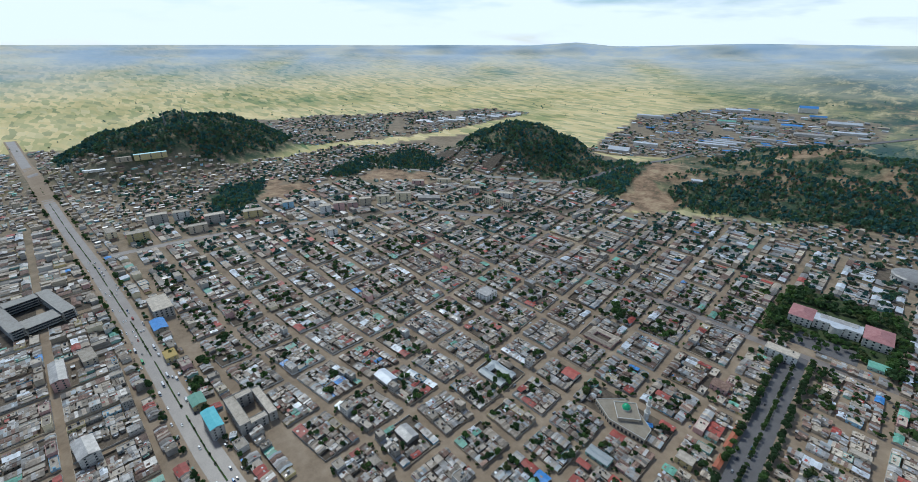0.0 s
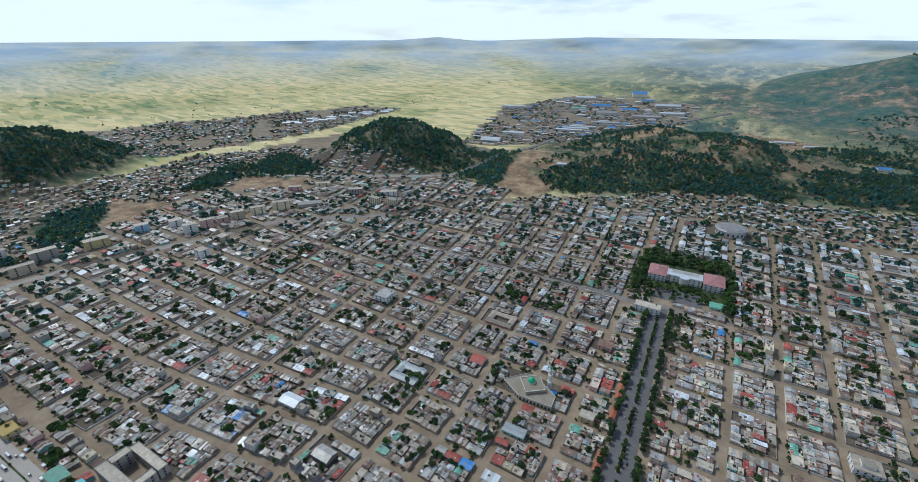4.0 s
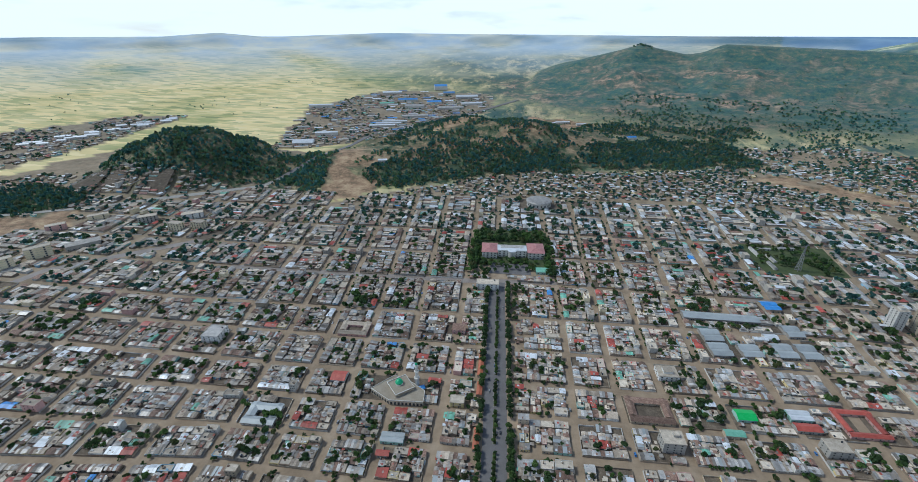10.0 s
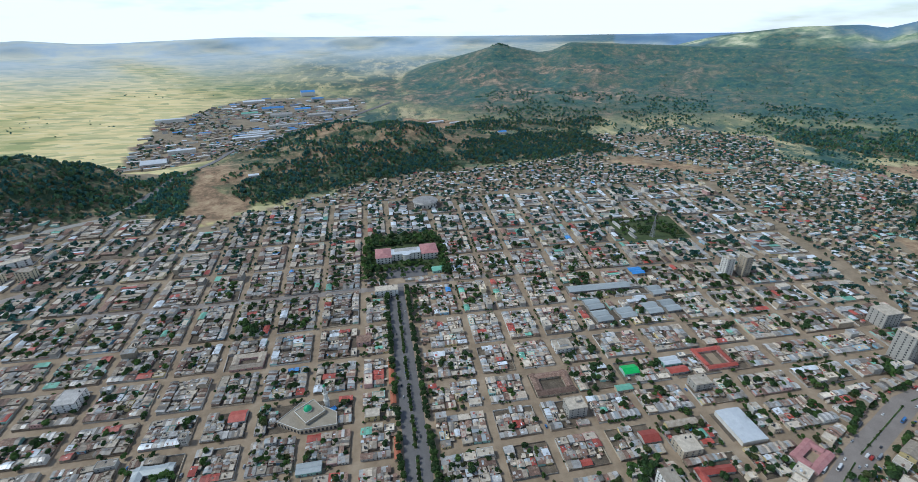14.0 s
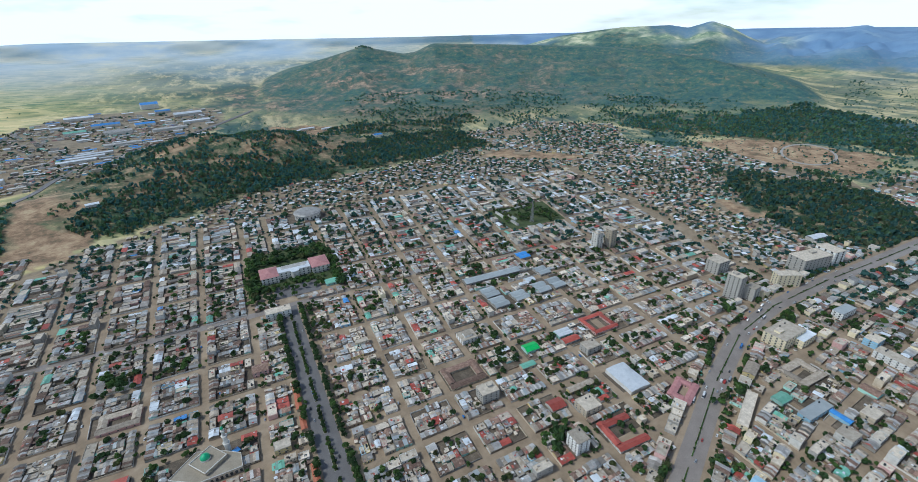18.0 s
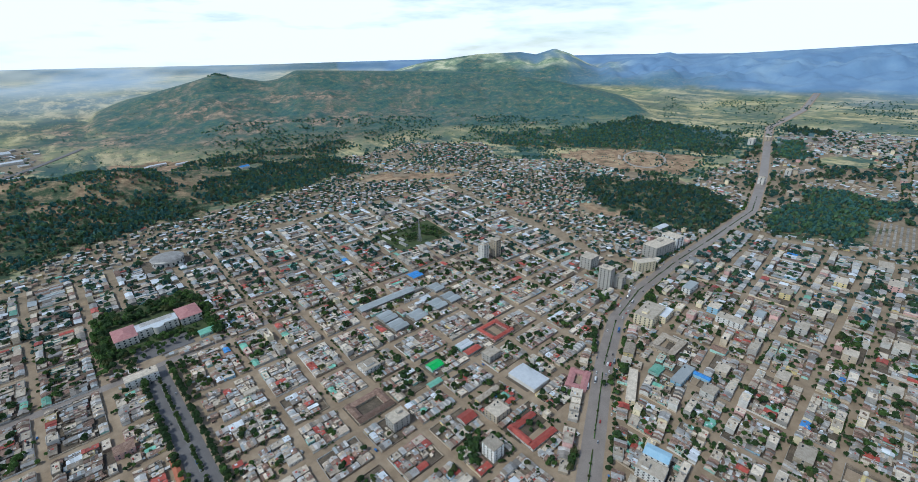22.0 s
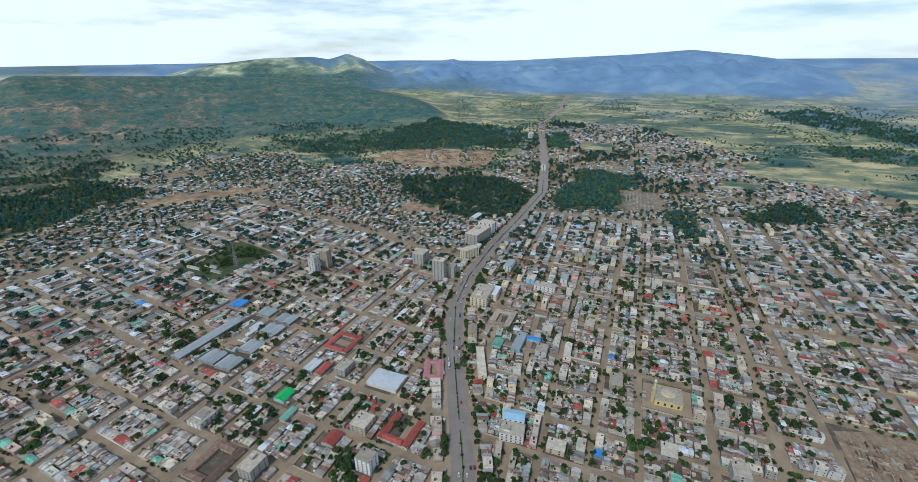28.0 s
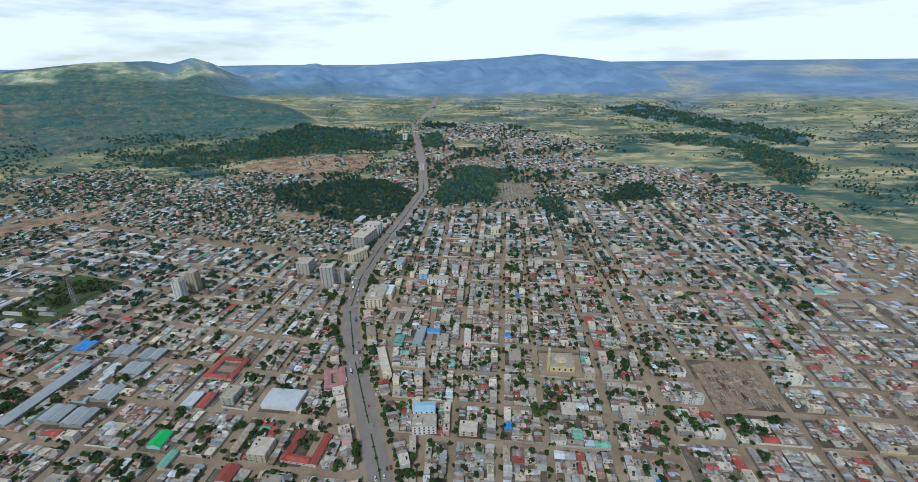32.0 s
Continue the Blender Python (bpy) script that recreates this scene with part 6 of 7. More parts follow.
def fill(q, half, tall, lush):
    """Plots back to back in one block: a house on the street, sheds behind, trees between."""
    c = sum(q, Vector((0, 0))) / 4
    r = c.length
    k = 1 + max(0.0, r - 350) * 0.00045
    lush *= rng.choice((0.15, 0.25, 0.35, 0.5, 0.6, 0.8, 1.2, 1.7)) * (1.3 if r > 700 else 1.0)
    ex, ey = (q[1] + q[2] - q[0] - q[3]) / 2, (q[3] + q[2] - q[0] - q[1]) / 2
    W, D = ex.length - 2 * half, ey.length - 2 * half
    if W < 12 or D < 12:
        return
    ux, uy = ex.normalized(), ey.normalized()
    turn = math.atan2(ux.y, ux.x)

    def spot(u, v):
        return c + ux * u + uy * v

    YARDS.append(([spot(-W / 2, -D / 2), spot(W / 2, -D / 2), spot(W / 2, D / 2), spot(-W / 2, D / 2)], k))
    if W < D:  # plots face the long sides
        W, D, ux, uy, turn = D, W, uy, -ux, turn + math.pi / 2
    rows = max(2, round(D / (21 * k)))
    for row in range(rows):
        v0, v1 = -D / 2 + D * row / rows, -D / 2 + D * (row + 1) / rows
        u = -W / 2
        while u < W / 2 - 5 * k:
            pw = min(rng.uniform(9, 17) * k, W / 2 - u)
            if W / 2 - (u + pw) < 6 * k:
                pw = W / 2 - u
            out = -1 if row < rows / 2 else 1
            depth = v1 - v0
            hd = min(rng.uniform(5.5, 9.0) * k, depth * 0.55)
            edge = v0 + hd / 2 + 0.3 if out < 0 else v1 - hd / 2 - 0.3
            if rng.random() < 0.93:
                p = spot(u + pw / 2, edge)
                spec(p.x, p.y, pw * rng.uniform(0.86, 0.98), hd, turn + rng.gauss(0, 0.015), k, tall)
            back = depth - hd - 0.5
            if back > 4 * k:
                for side in (0, 1):
                    if rng.random() < 0.86:
                        sw, sd = pw * rng.uniform(0.34, 0.5), back * rng.uniform(0.6, 0.95)
                        p = spot(u + (0.27 if side == 0 else 0.73) * pw, (v1 - sd / 2 - 0.2) if out < 0 else (v0 + sd / 2 + 0.2))
                        if sw > sd:
                            spec(p.x, p.y, sw, sd, turn + rng.gauss(0, 0.02), k)
                        else:
                            spec(p.x, p.y, sd, sw, turn + math.pi / 2 + rng.gauss(0, 0.02), k)
                    elif rng.random() < lush:
                        p = spot(u + rng.uniform(0.2, 0.8) * pw, rng.uniform(v0 + 2, v1 - 2))
                        plant(p.x, p.y, 2.2, 4.4, k)
            if rng.random() < lush * 0.9:
                p = spot(u + rng.uniform(0.1, 0.9) * pw, (v0 + v1) / 2 - out * depth * rng.uniform(0.05, 0.35))
                plant(p.x, p.y, 2.0, 4.2, k)
            if r < 900:
                for _ in range(5 if r < 520 else 3 if r < 650 else 2):
                    p = spot(u + rng.uniform(0.1, 0.9) * pw, (v0 + v1) / 2 - out * depth * rng.uniform(-0.1, 0.45))
                    lean_to(p.x, p.y, turn, k)
            if rng.random() < lush * 0.4:
                p = spot(u + rng.uniform(0.1, 0.9) * pw, v0 - 1.4 if out < 0 else v1 + 1.4)
                plant(p.x, p.y, 1.5, 2.8, k)
            u += pw


def hedge(q, half):
    """Bushes set close along one or two sides of a block."""
    c = sum(q, Vector((0, 0))) / 4
    for a, b in zip(q, q[1:] + q[:1]):
        if rng.random() > 0.3:
            continue
        e, inward = b - a, (c - (a + b) / 2).normalized()
        n = int(e.length / 3.6)
        start, stop = sorted((rng.randrange(2, max(3, n)), rng.randrange(2, max(3, n))))
        for k in range(start, stop):
            p = a + e * (k / n) + inward * (half - 0.6 + rng.uniform(-0.5, 0.5))
            if rng.random() < 0.85:
                TREES.append((p.x, p.y, rng.uniform(1.1, 2.3)))


STREET_X = {1: LONG, -1: [[(0, v), (1, v)] for v in SOUTH_LONG] + [[(0, v), (1, v)] for v in EAST_CROSS[0]]}


def roadside():
    """Shops and houses shoulder to shoulder along both edges of the main road, one row deep or two."""
    for side in (1, -1):
        for row, off in ((0, 18.5), (1, 34.0)):
            x = -1480.0
            while x < 1180:
                w, d = rng.uniform(7, 15), rng.uniform(8, 12.5)
                mx = x + w / 2
                t = math.atan2(main_y(mx + 4) - main_y(mx - 4), 8)
                px, py = mx - side * (off + d / 2) * math.sin(t), main_y(mx) + side * (off + d / 2) * math.cos(t)
                open_street = min(abs(px - along(line, py)) for line in STREET_X[side]) < w / 2 + 3
                x += 3.0 if open_street else w * math.cos(t) + rng.uniform(0.2, 1.2)
                in_block = side > 0 and py > along(CROSS[0], px) - 6 or side < 0 and (px < -140 and py < SOUTH_CROSS[0] + 6 or px > 190)
                if open_street or (row == 1 and in_block) or spoiled(px, py):
                    continue
                if rng.random() < 0.09:
                    for _ in range(3):
                        plant(px + rng.uniform(-5, 5), py + rng.uniform(-4, 4), 3.0, 5.5, 1)
                    continue
                n = len(SPECS)
                spec(px, py, w, d, t, 1.0 + max(0, abs(px) - 500) * 0.0003, 0.42 if row == 0 else 0.2)
                if len(SPECS) > n:
                    claim(px, py, w, d, t, 0.4)


roadside()
GRIDDED = []
EAST_TRACK = sorted(SECOND_ROAD)
for quarter, q in blocks():
    c = sum(q, Vector((0, 0))) / 4
    side = c.y - main_y(c.x)
    if not within(TOWN, c.x, c.y) or spoiled(c.x, c.y) or (quarter == "north") != (side > 0) or abs(side) < 6:
        continue
    GRIDDED.append(q)
    if c.length < 720 and (quarter == "east" or c.x > 100):
        hedge(q, 4.6)
    fill(q, (4.9 if quarter == "north" else 5.6 if any(abs(v.y - along(EAST_TRACK, v.x)) < 14 for v in q) else 4.0) * (1 + max(0, c.length - 350) * 0.0006), 0.10 if quarter == "north" else 0.26, (0.95 if c.length < 520 else 1.1) + (0.2 if c.y < -120 and c.x < 190 else 0.9 if quarter == "east" else -0.1 if c.x < -420 else 0.5 if c.x > 150 else 0.1))


DENSE = [[(2256, 377), (2246, 98), (1872, 66), (1816, 301)], [(2104, 70), (2136, -160), (1989, -380), (1733, -472), (1759, -282), (1743, 45)], [(1651, 42), (1610, -205), (1468, -520), (1250, -560), (1250, -300), (1417, -235), (1400, 16)]]


def outskirts():
    """Loose rows of houses beyond the streets."""
    cells = set()
    for q in GRIDDED:
        xs, ys = [v.x for v in q], [v.y for v in q]
        for gx in range(int(min(xs) // 20), int(max(xs) // 20) + 1):
            for gy in range(int(min(ys) // 20), int(max(ys) // 20) + 1):
                cells.add((gx, gy))
    extra = [[(-2000, 700), (-1500, 600), (-1330, 1200), (-1300, 1750), (-1500, 1700), (-1900, 1000)], [(-760, 1350), (-330, 1500), (-60, 2100), (-120, 2350), (-700, 2400), (-880, 2000)],
             [(1560, 20), (2250, 60), (2080, 380), (1700, 290)], [(560, 1330), (900, 1180), (1150, 1080), (1300, 1300), (1100, 1500), (700, 1500)]]
    y = -760.0
    while y < 2450:
        x = -2000.0
        while x < 2300:
            r = math.hypot(x, y)
            k = 1 + max(0.0, r - 350) * 0.00038
            step = 12.5 * k
            px, py = x + rng.uniform(-0.3, 0.3) * step, y + rng.uniform(-0.3, 0.3) * step
            a = math.degrees(math.atan2(px, py))
            x += step
            if r < 330 or not -100 < a < 134 or (int(px // 20), int(py // 20)) in cells:
                continue
            in_town = within(TOWN, px, py)
            if not (in_town or any(within(e, px, py) for e in extra)) or spoiled(px, py):
                continue
            patch = float(lumps(np.array([px]), np.array([py]), 110, 4)[0])
            if not in_town and (patch < -0.45 or rng.random() < 0.12):
                continue
            east = px > 1250 and py < 700
            rows = east and any(within(q, px, py) for q in DENSE)
            if east and not rows and (patch < -0.05 or rng.random() < 0.35):
                if rng.random() < 0.3 - 0.5 * patch:
                    plant(px, py, 2.5, 5.0, k)
                continue
            if rows and rng.random() < 0.8:
                spec(px, py, rng.uniform(8, 11) * k, rng.uniform(5, 7) * k, 0.12 + (math.pi / 2 if rng.random() < 0.2 else 0), k, 0.05)
            elif rng.random() < 0.84 + 0.15 * patch:
                t = 0.5 * float(lumps(np.array([px]), np.array([py]), 260, 8)[0])
                spec(px, py, rng.uniform(6, 10.5) * k, rng.uniform(4.2, 6.5) * k, t + (math.pi / 2 if rng.random() < 0.4 else 0), k, 0.03)
            if rng.random() < (0.4 if r > 1400 or px < -500 else 1.05 if px < 1250 else 0.5) - 0.4 * patch:
                plant(px + rng.uniform(-7, 7) * k, py + rng.uniform(-7, 7) * k, 1.7, 3.3, k)
        y += 12.5 * (1 + max(0.0, abs(y) - 350) * 0.00038)


def works_sheds():
    """Low sheds and stores crowded round the works."""
    hp = Heap()
    for _ in range(230):
        x, y = rng.uniform(-880, -60), rng.uniform(1380, 2450)
        w, d = rng.uniform(14, 46), rng.uniform(9, 16)
        if not within(VILLAGES[1], x, y) or on_road(x, y, d) or not free(x, y, d * 0.7):
            continue
        claim(x, y, w, d, 0.25, 3)
        g, h = float(height(x, y)), rng.uniform(3.5, 7)
        box(hp, x, y, g - 1.5, g + h, w, d, 0.25, WALLS[rng.choice(("white_wall", "beige", "block"))])
        gable(hp, x, y, g + h, d * 0.14, w + 0.8, d + 0.8, 0.25, ROOFS[rng.choice(("silver", "silver", "pale", "white", "white", "blue", "dull", "grey"))])
    tagged(new("works_sheds", hp.mesh("works_sheds")), "crowded pale sheds and stores of the works", "sheds", kind="stuff")


outskirts()
works_sheds()
def house_heaps(s, walls, roofs, local=False):
    x, y, w, d, turn, st, sh, roof, wall, style, k = s
    g = 0.0 if local else float(height(x, y))
    if local:
        x = y = turn = 0.0
    top = g + st * sh
    box(walls, x, y, g - 0.5, top, w, d, turn, WALLS[wall])
    if style == "flat":
        c, sn = math.cos(turn), math.sin(turn)
        box(roofs, x, y, top, top + 0.2, w + 0.3, d + 0.3, turn, ROOFS[roof])
        for u, v, a, b in ((0, -d / 2, w + 0.3, 0.3), (0, d / 2, w + 0.3, 0.3), (-w / 2, 0, 0.3, d - 0.3), (w / 2, 0, 0.3, d - 0.3)):
            box(roofs, x + u * c - v * sn, y + u * sn + v * c, top + 0.2, top + 0.75, a, b, turn, WALLS[wall])
    else:
        sheets(roofs, x, y, top, d * (0.15 if style == "gable" else 0.11), w + 0.7, d + 0.7, turn, ROOFS[roof], style == "mono", 4.2 * k if local else 2.7 * k if math.hypot(s[0], s[1]) < 520 else 4.2 * k if math.hypot(s[0], s[1]) < 720 else 99, w * 3)


def patches(hp, s):
    """Odd sheets, tarpaulins and boxes lying on a roof."""
    x, y, w, d, turn, st, sh, roof, wall, style, k = s
    g = float(height(x, y)) + st * sh
    if w * d < 18:
        return
    for _ in range(rng.choice((1, 2, 2, 3, 4))):
        mat = ROOFS[rng.choice(("silver", "silver", "white", "rust", "rust", "dull", "grey", "red", "pale"))]
        half_side = rng.choice((0, 1))
        t = turn + (math.pi if half_side and style == "gable" else 0)
        c, sn = math.cos(t), math.sin(t)
        pw, pd = rng.uniform(0.9, 2.8) * k, rng.uniform(1.0, 2.6) * k
        u = rng.uniform(-0.5, 0.5) * max(0.1, w - pw)
        if style == "flat":
            v = rng.uniform(-0.5, 0.5) * max(0.1, d - pd - 0.8)
            high = rng.choice((0.5, 0.8, 1.3, 2.2))
            box(hp, x + u * c - v * sn, y + u * sn + v * c, g + 0.2, g + 0.2 + high, pw * 0.8, pd * 0.8, t, rng.choice((mat, WALLS[wall], WALLS["mud"], GLASS)))
        else:
            slope = 0.3 if style == "gable" else 0.11
            run = d / 2 if style == "gable" else d
            pd = min(pd, run * 0.8)
            v = -d / 2 + pd / 2 + rng.uniform(0, 1) * (run - pd)
            gable(hp, x + u * c - v * sn, y + u * sn + v * c, g + slope * (v - pd / 2 + d / 2) + 0.2, slope * pd, pw, pd, t, mat, 0.05, True)


order = sorted(range(len(SPECS)), key=lambda i: math.hypot(SPECS[i][0] - 60, SPECS[i][1] - 60))
NEAR = set([i for i in order if -85 < math.degrees(math.atan2(SPECS[i][0], SPECS[i][1])) < 125 and SPECS[i][2] > 6.5 and math.hypot(SPECS[i][0], SPECS[i][1]) > 255][:300])
stuff, clutter = {}, Heap()
for i, s in enumerate(SPECS):
    x, y, w, d, turn, st, sh, roof, wall, style, k = s
    if i in NEAR:
        ob = base("house", x, y, turn, f"{WALL_WORDS[wall]} {'low house' if st == 1 else 'storeyed house'} with a {ROOF_WORDS[roof]} roof", "house", "town houses")
        hw, hr = Heap(), Heap()
        house_heaps(s, hw, hr, True)
        patches(clutter, s)
        part("wall", hw, ob)
        part("roof", hr, ob)
        at(part("door", DOOR_M, ob), 0, -d / 2, 0, math.pi)
        for f in range(st):
            for u in (-0.3, 0.3):
                at(part("window", WINDOW, ob), u * w, -d / 2, f * sh + 1.0, math.pi, 1.1, 1, 1.1)
                if st > 1:
                    at(part("window", WINDOW, ob), u * w, d / 2, f * sh + 1.0, 0, 1.1, 1, 1.1)
    else:
        zone = ("old_town" if math.hypot(x, y) < 700 else "outer_town") + ("_houses_west" if x < -60 else "_houses_east" if y < main_y(x) else "_houses_north")
        hp = stuff.setdefault(zone, Heap())
        house_heaps(s, hp, hp)
        if math.hypot(x, y) < 720:
            patches(hp, s)
        if math.hypot(x, y) < 560:
            c, sn = math.cos(turn), math.sin(turn)
            g = float(height(x, y))
            for f in range(st):
                for u, v in ((-0.3, -0.5), (0.0, -0.5), (0.3, -0.5), (-0.3, 0.5), (0.3, 0.5)):
                    px, py = u * w, v * d
                    pane(hp, x + px * c - py * sn, y + px * sn + py * c, g + f * sh + 0.9, g + f * sh + 2.0, 1.1, 0.06 if v > 0 else -0.06, turn, GLASS)
tagged(new("roof_clutter", clutter.mesh("roof_clutter")), "odd sheets and boxes lying on roofs", "clutter", kind="stuff")
for zone, hp in stuff.items():
    tagged(new(zone, hp.mesh(zone)), "crowded low houses with zinc and rusty sheet roofs", "houses", kind="stuff")

# yards: trodden earth a hand above the street, with a low wall round it
hp, hf = Heap(), Heap()
for q, k in YARDS:
    if any(on_road(v.x, v.y, -1) for v in q):
        continue
    z = [float(height(v.x, v.y)) for v in q]
    hp.add([(v.x, v.y, g - 0.4) for v, g in zip(q, z)] + [(v.x, v.y, g + 0.15) for v, g in zip(q, z)], BOX, YARD)
    for a, b in zip(q, q[1:] + q[:1]):
        m, e = (a + b) / 2, b - a
        if free(m.x, m.y, 2):
            g = float(height(m.x, m.y))
            box(hf, m.x, m.y, g - 0.3, g + 1.9, e.length, 0.3, math.atan2(e.y, e.x), WALLS[rng.choice(("mud", "mud", "beige", "block", "block", "white_wall"))])
tagged(new("yard_ground", hp.mesh("yard_ground")), "trodden brown earth of the house yards", "ground", kind="structure")
tagged(new("yard_walls", hf.mesh("yard_walls")), "plastered yard walls round the blocks", "walls", kind="stuff")

# ---- trees ----
tr = random.Random(5)
# boulevard: a tree-planted median with kerbs, and a row on either verge
y = 110.0
med = []
while y < 585:
    length = 38.0 if y < 420 else 52.0
    med.append((y, min(y + length, 590)))
    y += length + 9
for a, b in med:
    ob = base("median_bed", BLVD_X - (a + b) * 0.008 + 2.5, (a + b) / 2, 0.012, "kerbed green planting bed in the middle of the boulevard", "planting bed", "boulevard beds")
    h = Heap()
    for x, yy, w, d in ((-1.8, 0, 0.3, b - a), (1.8, 0, 0.3, b - a), (0, -(b - a) / 2, 3.9, 0.3), (0, (b - a) / 2, 3.9, 0.3)):
        box(h, x, yy, -0.1, 0.28, w, d, 0, KERB)
    part("kerb", h, ob)
    h = Heap()
    box(h, 0, 0, -0.1, 0.2, 3.3, b - a - 0.6, 0, LEAF[2])
    part("bed_soil", h, ob)
    n = int((b - a) / 5.2)
    for k in range(n):
        tree(BLVD_X - (a + b) * 0.008 + 2.5 + tr.uniform(-0.8, 0.8), a + 2.5 + (b - a - 4) * k / max(1, n - 1), tr.uniform(1.9, 2.9), tr.choice((0, 3, 1, 4)), "small leafy tree in the boulevard's middle bed", "boulevard trees")
count = 0
for side in (-1, 1):
    y = 250.0
    while y < 600:
        if tr.random() < 0.86 and count < 130:
            tree(BLVD_X - 0.016 * y + 2.5 + side * (15.2 + tr.uniform(-0.6, 0.9)), y, tr.uniform(3.0, 4.8), tr.choice((0, 0, 3, 3, 1, 4)), "dark green street tree on the boulevard's verge", "boulevard trees")
            count += 1
        y += tr.uniform(5.0, 8.0)
order = sorted(range(len(TREES)), key=lambda i: math.hypot(TREES[i][0] - 60, TREES[i][1] - 60))
clear = [i for i in order if math.hypot(TREES[i][0], TREES[i][1]) > 255 and -85 < math.degrees(math.atan2(TREES[i][0], TREES[i][1])) < 125 and free(TREES[i][0], TREES[i][1], 0) and not on_road(TREES[i][0], TREES[i][1], -3)]
for i in clear[:150]:
    tree(TREES[i][0], TREES[i][1], TREES[i][2], i, "dark green yard tree among the houses", "yard trees")
rest = [TREES[i] for i in clear[150:] if math.hypot(TREES[i][0], TREES[i][1]) < 750]
grove("yard_trees", *zip(*rest), "dark green trees in yards between the houses", 44, weights=(0.6, 0.3, 0.1), seed=3, lift=0.6)
rest = [TREES[i] for i in clear[150:] if math.hypot(TREES[i][0], TREES[i][1]) >= 750]
grove("outskirts_trees", *zip(*rest), "dark green trees among the outer houses", 18, weights=(0.5, 0.35, 0.15), seed=4, lift=0.5, leaves=HAZE_LEAF)
# trees of the school's grounds and other planted yards
spots = []
for cx, cy, w, d, n, r0, r1 in ((24, 770, 126, 44, 90, 4, 6.5), (-36, 690, 18, 130, 44, 4, 6), (93, 700, 16, 150, 40, 4, 6), (22, 662, 96, 26, 40, 2.8, 5.0), (20, 635, 90, 20, 14, 3, 5), (510, 740, 120, 80, 70, 2.5, 5), (545, 700, 30, 50, 20, 2.5, 5), (20, 720, 120, 16, 16, 3.5, 5), (226, 240, 26, 30, 12, 3, 5), (227, 361, 34, 26, 12, 2.5, 4.5), (205, 236, 20, 40, 12, 3, 5), (395, 192, 30, 8, 6, 3, 5), (560, 300, 30, 20, 12, 3, 5.5), (275, 212, 14, 14, 5, 2.5, 4), (-190, 525, 44, 40, 14, 4, 6), (-122, 528, 30, 30, 7, 3.5, 5), (325, 515, 60, 6, 14, 2.5, 4), (372, 535, 20, 10, 6, 3, 4.5), (-250, 330, 30, 24, 6, 2, 4), (-205, 295, 34, 30, 10, 2.5, 4.5), (345, -20, 20, 30, 9, 3, 5.5)):
    for _ in range(n):
        spots.append((cx + tr.uniform(-0.5, 0.5) * w, cy + tr.uniform(-0.5, 0.5) * d, tr.uniform(r0, r1)))
grove("garden_trees", *zip(*spots), "leafy trees of planted grounds", 60, seed=9, lift=0.5)
# main road: a narrow planted strip in the middle and trees on the edges
road = []
for (ax, ay), (bx, by) in zip(MAIN, MAIN[1:]):
    n = max(1, int(math.hypot(bx - ax, by - ay) / 7))
    road += [(ax + (bx - ax) * k / n, ay + (by - ay) * k / n, math.atan2(by - ay, bx - ax)) for k in range(n)]
h = Heap()
spots = []
for k, (x, y, t) in enumerate(road):
    r = math.hypot(x, y)
    if r > 1500:
        continue
    if k % 17 > 1:
        box(h, x, y, -0.1, 0.32, 7.2, 1.7, t, KERB)
        box(h, x, y, 0.3, 0.5 + 0.5 * tr.random(), 6.8, 1.2, t, LEAF[1 + k % 2])
        if tr.random() < 0.35:
            spots.append((x, y, tr.uniform(0.9, 1.6)))
    for side in (-1, 1):
        if tr.random() < (0.45 if r < 800 else 0.35):
            spots.append((x - side * math.sin(t) * tr.uniform(16.5, 18.5), y + side * math.cos(t) * tr.uniform(16.5, 18.5), tr.uniform(2.0, 4.8)))
tagged(new("road_median", h.mesh("road_median")), "kerbed strip of shrubs along the middle of the road", "median", kind="structure")
for x, y in SECOND_LINE:
    for side in (-1, 1):
        if tr.random() < 0.9:
            spots.append((x + tr.uniform(-6, 6), y + side * tr.uniform(6, 8.5), tr.uniform(1.8, 3.6)))
# stalls under awnings on the shoulders of the main road
h = Heap()
for x, y, t in road:
    if not 240 < math.hypot(x, y) < 950:
        continue
    for side in (-1, 1):
        if tr.random() < 0.5:
            off = side * tr.uniform(15.6, 17.6)
            px, py = x - off * math.sin(t) + tr.uniform(-3, 3) * math.cos(t), y + off * math.cos(t) + tr.uniform(-3, 3) * math.sin(t)
            if y < 615 and abs(px - BLVD_X) < 22:
                continue
            g, w, d = float(height(px, py)), tr.uniform(1.8, 3.6), tr.uniform(1.6, 2.6)
            gable(h, px, py, g + 2.1, 0.35, w, d, t + (math.pi if side > 0 else 0), tr.choice((ROOFS["silver"], ROOFS["blue"], ROOFS["rust"], ROOFS["white"], ROOFS["green"], ROOFS["grey"], ROOFS["red"], ROOFS["dull"])), 0.06, True)
            box(h, px, py, g - 0.1, g + 1.0, w * 0.8, d * 0.6, t, tr.choice((WALLS["mud"], WALLS["beige"], DOOR)))
            for a in (-0.45, 0.45):
                box(h, px + a * w * math.cos(t), py + a * w * math.sin(t), g, g + 2.15, 0.12, 0.12, t, BARK)
tagged(new("roadside_stalls", h.mesh("roadside_stalls")), "small market stalls under coloured awnings", "stalls", kind="stuff")
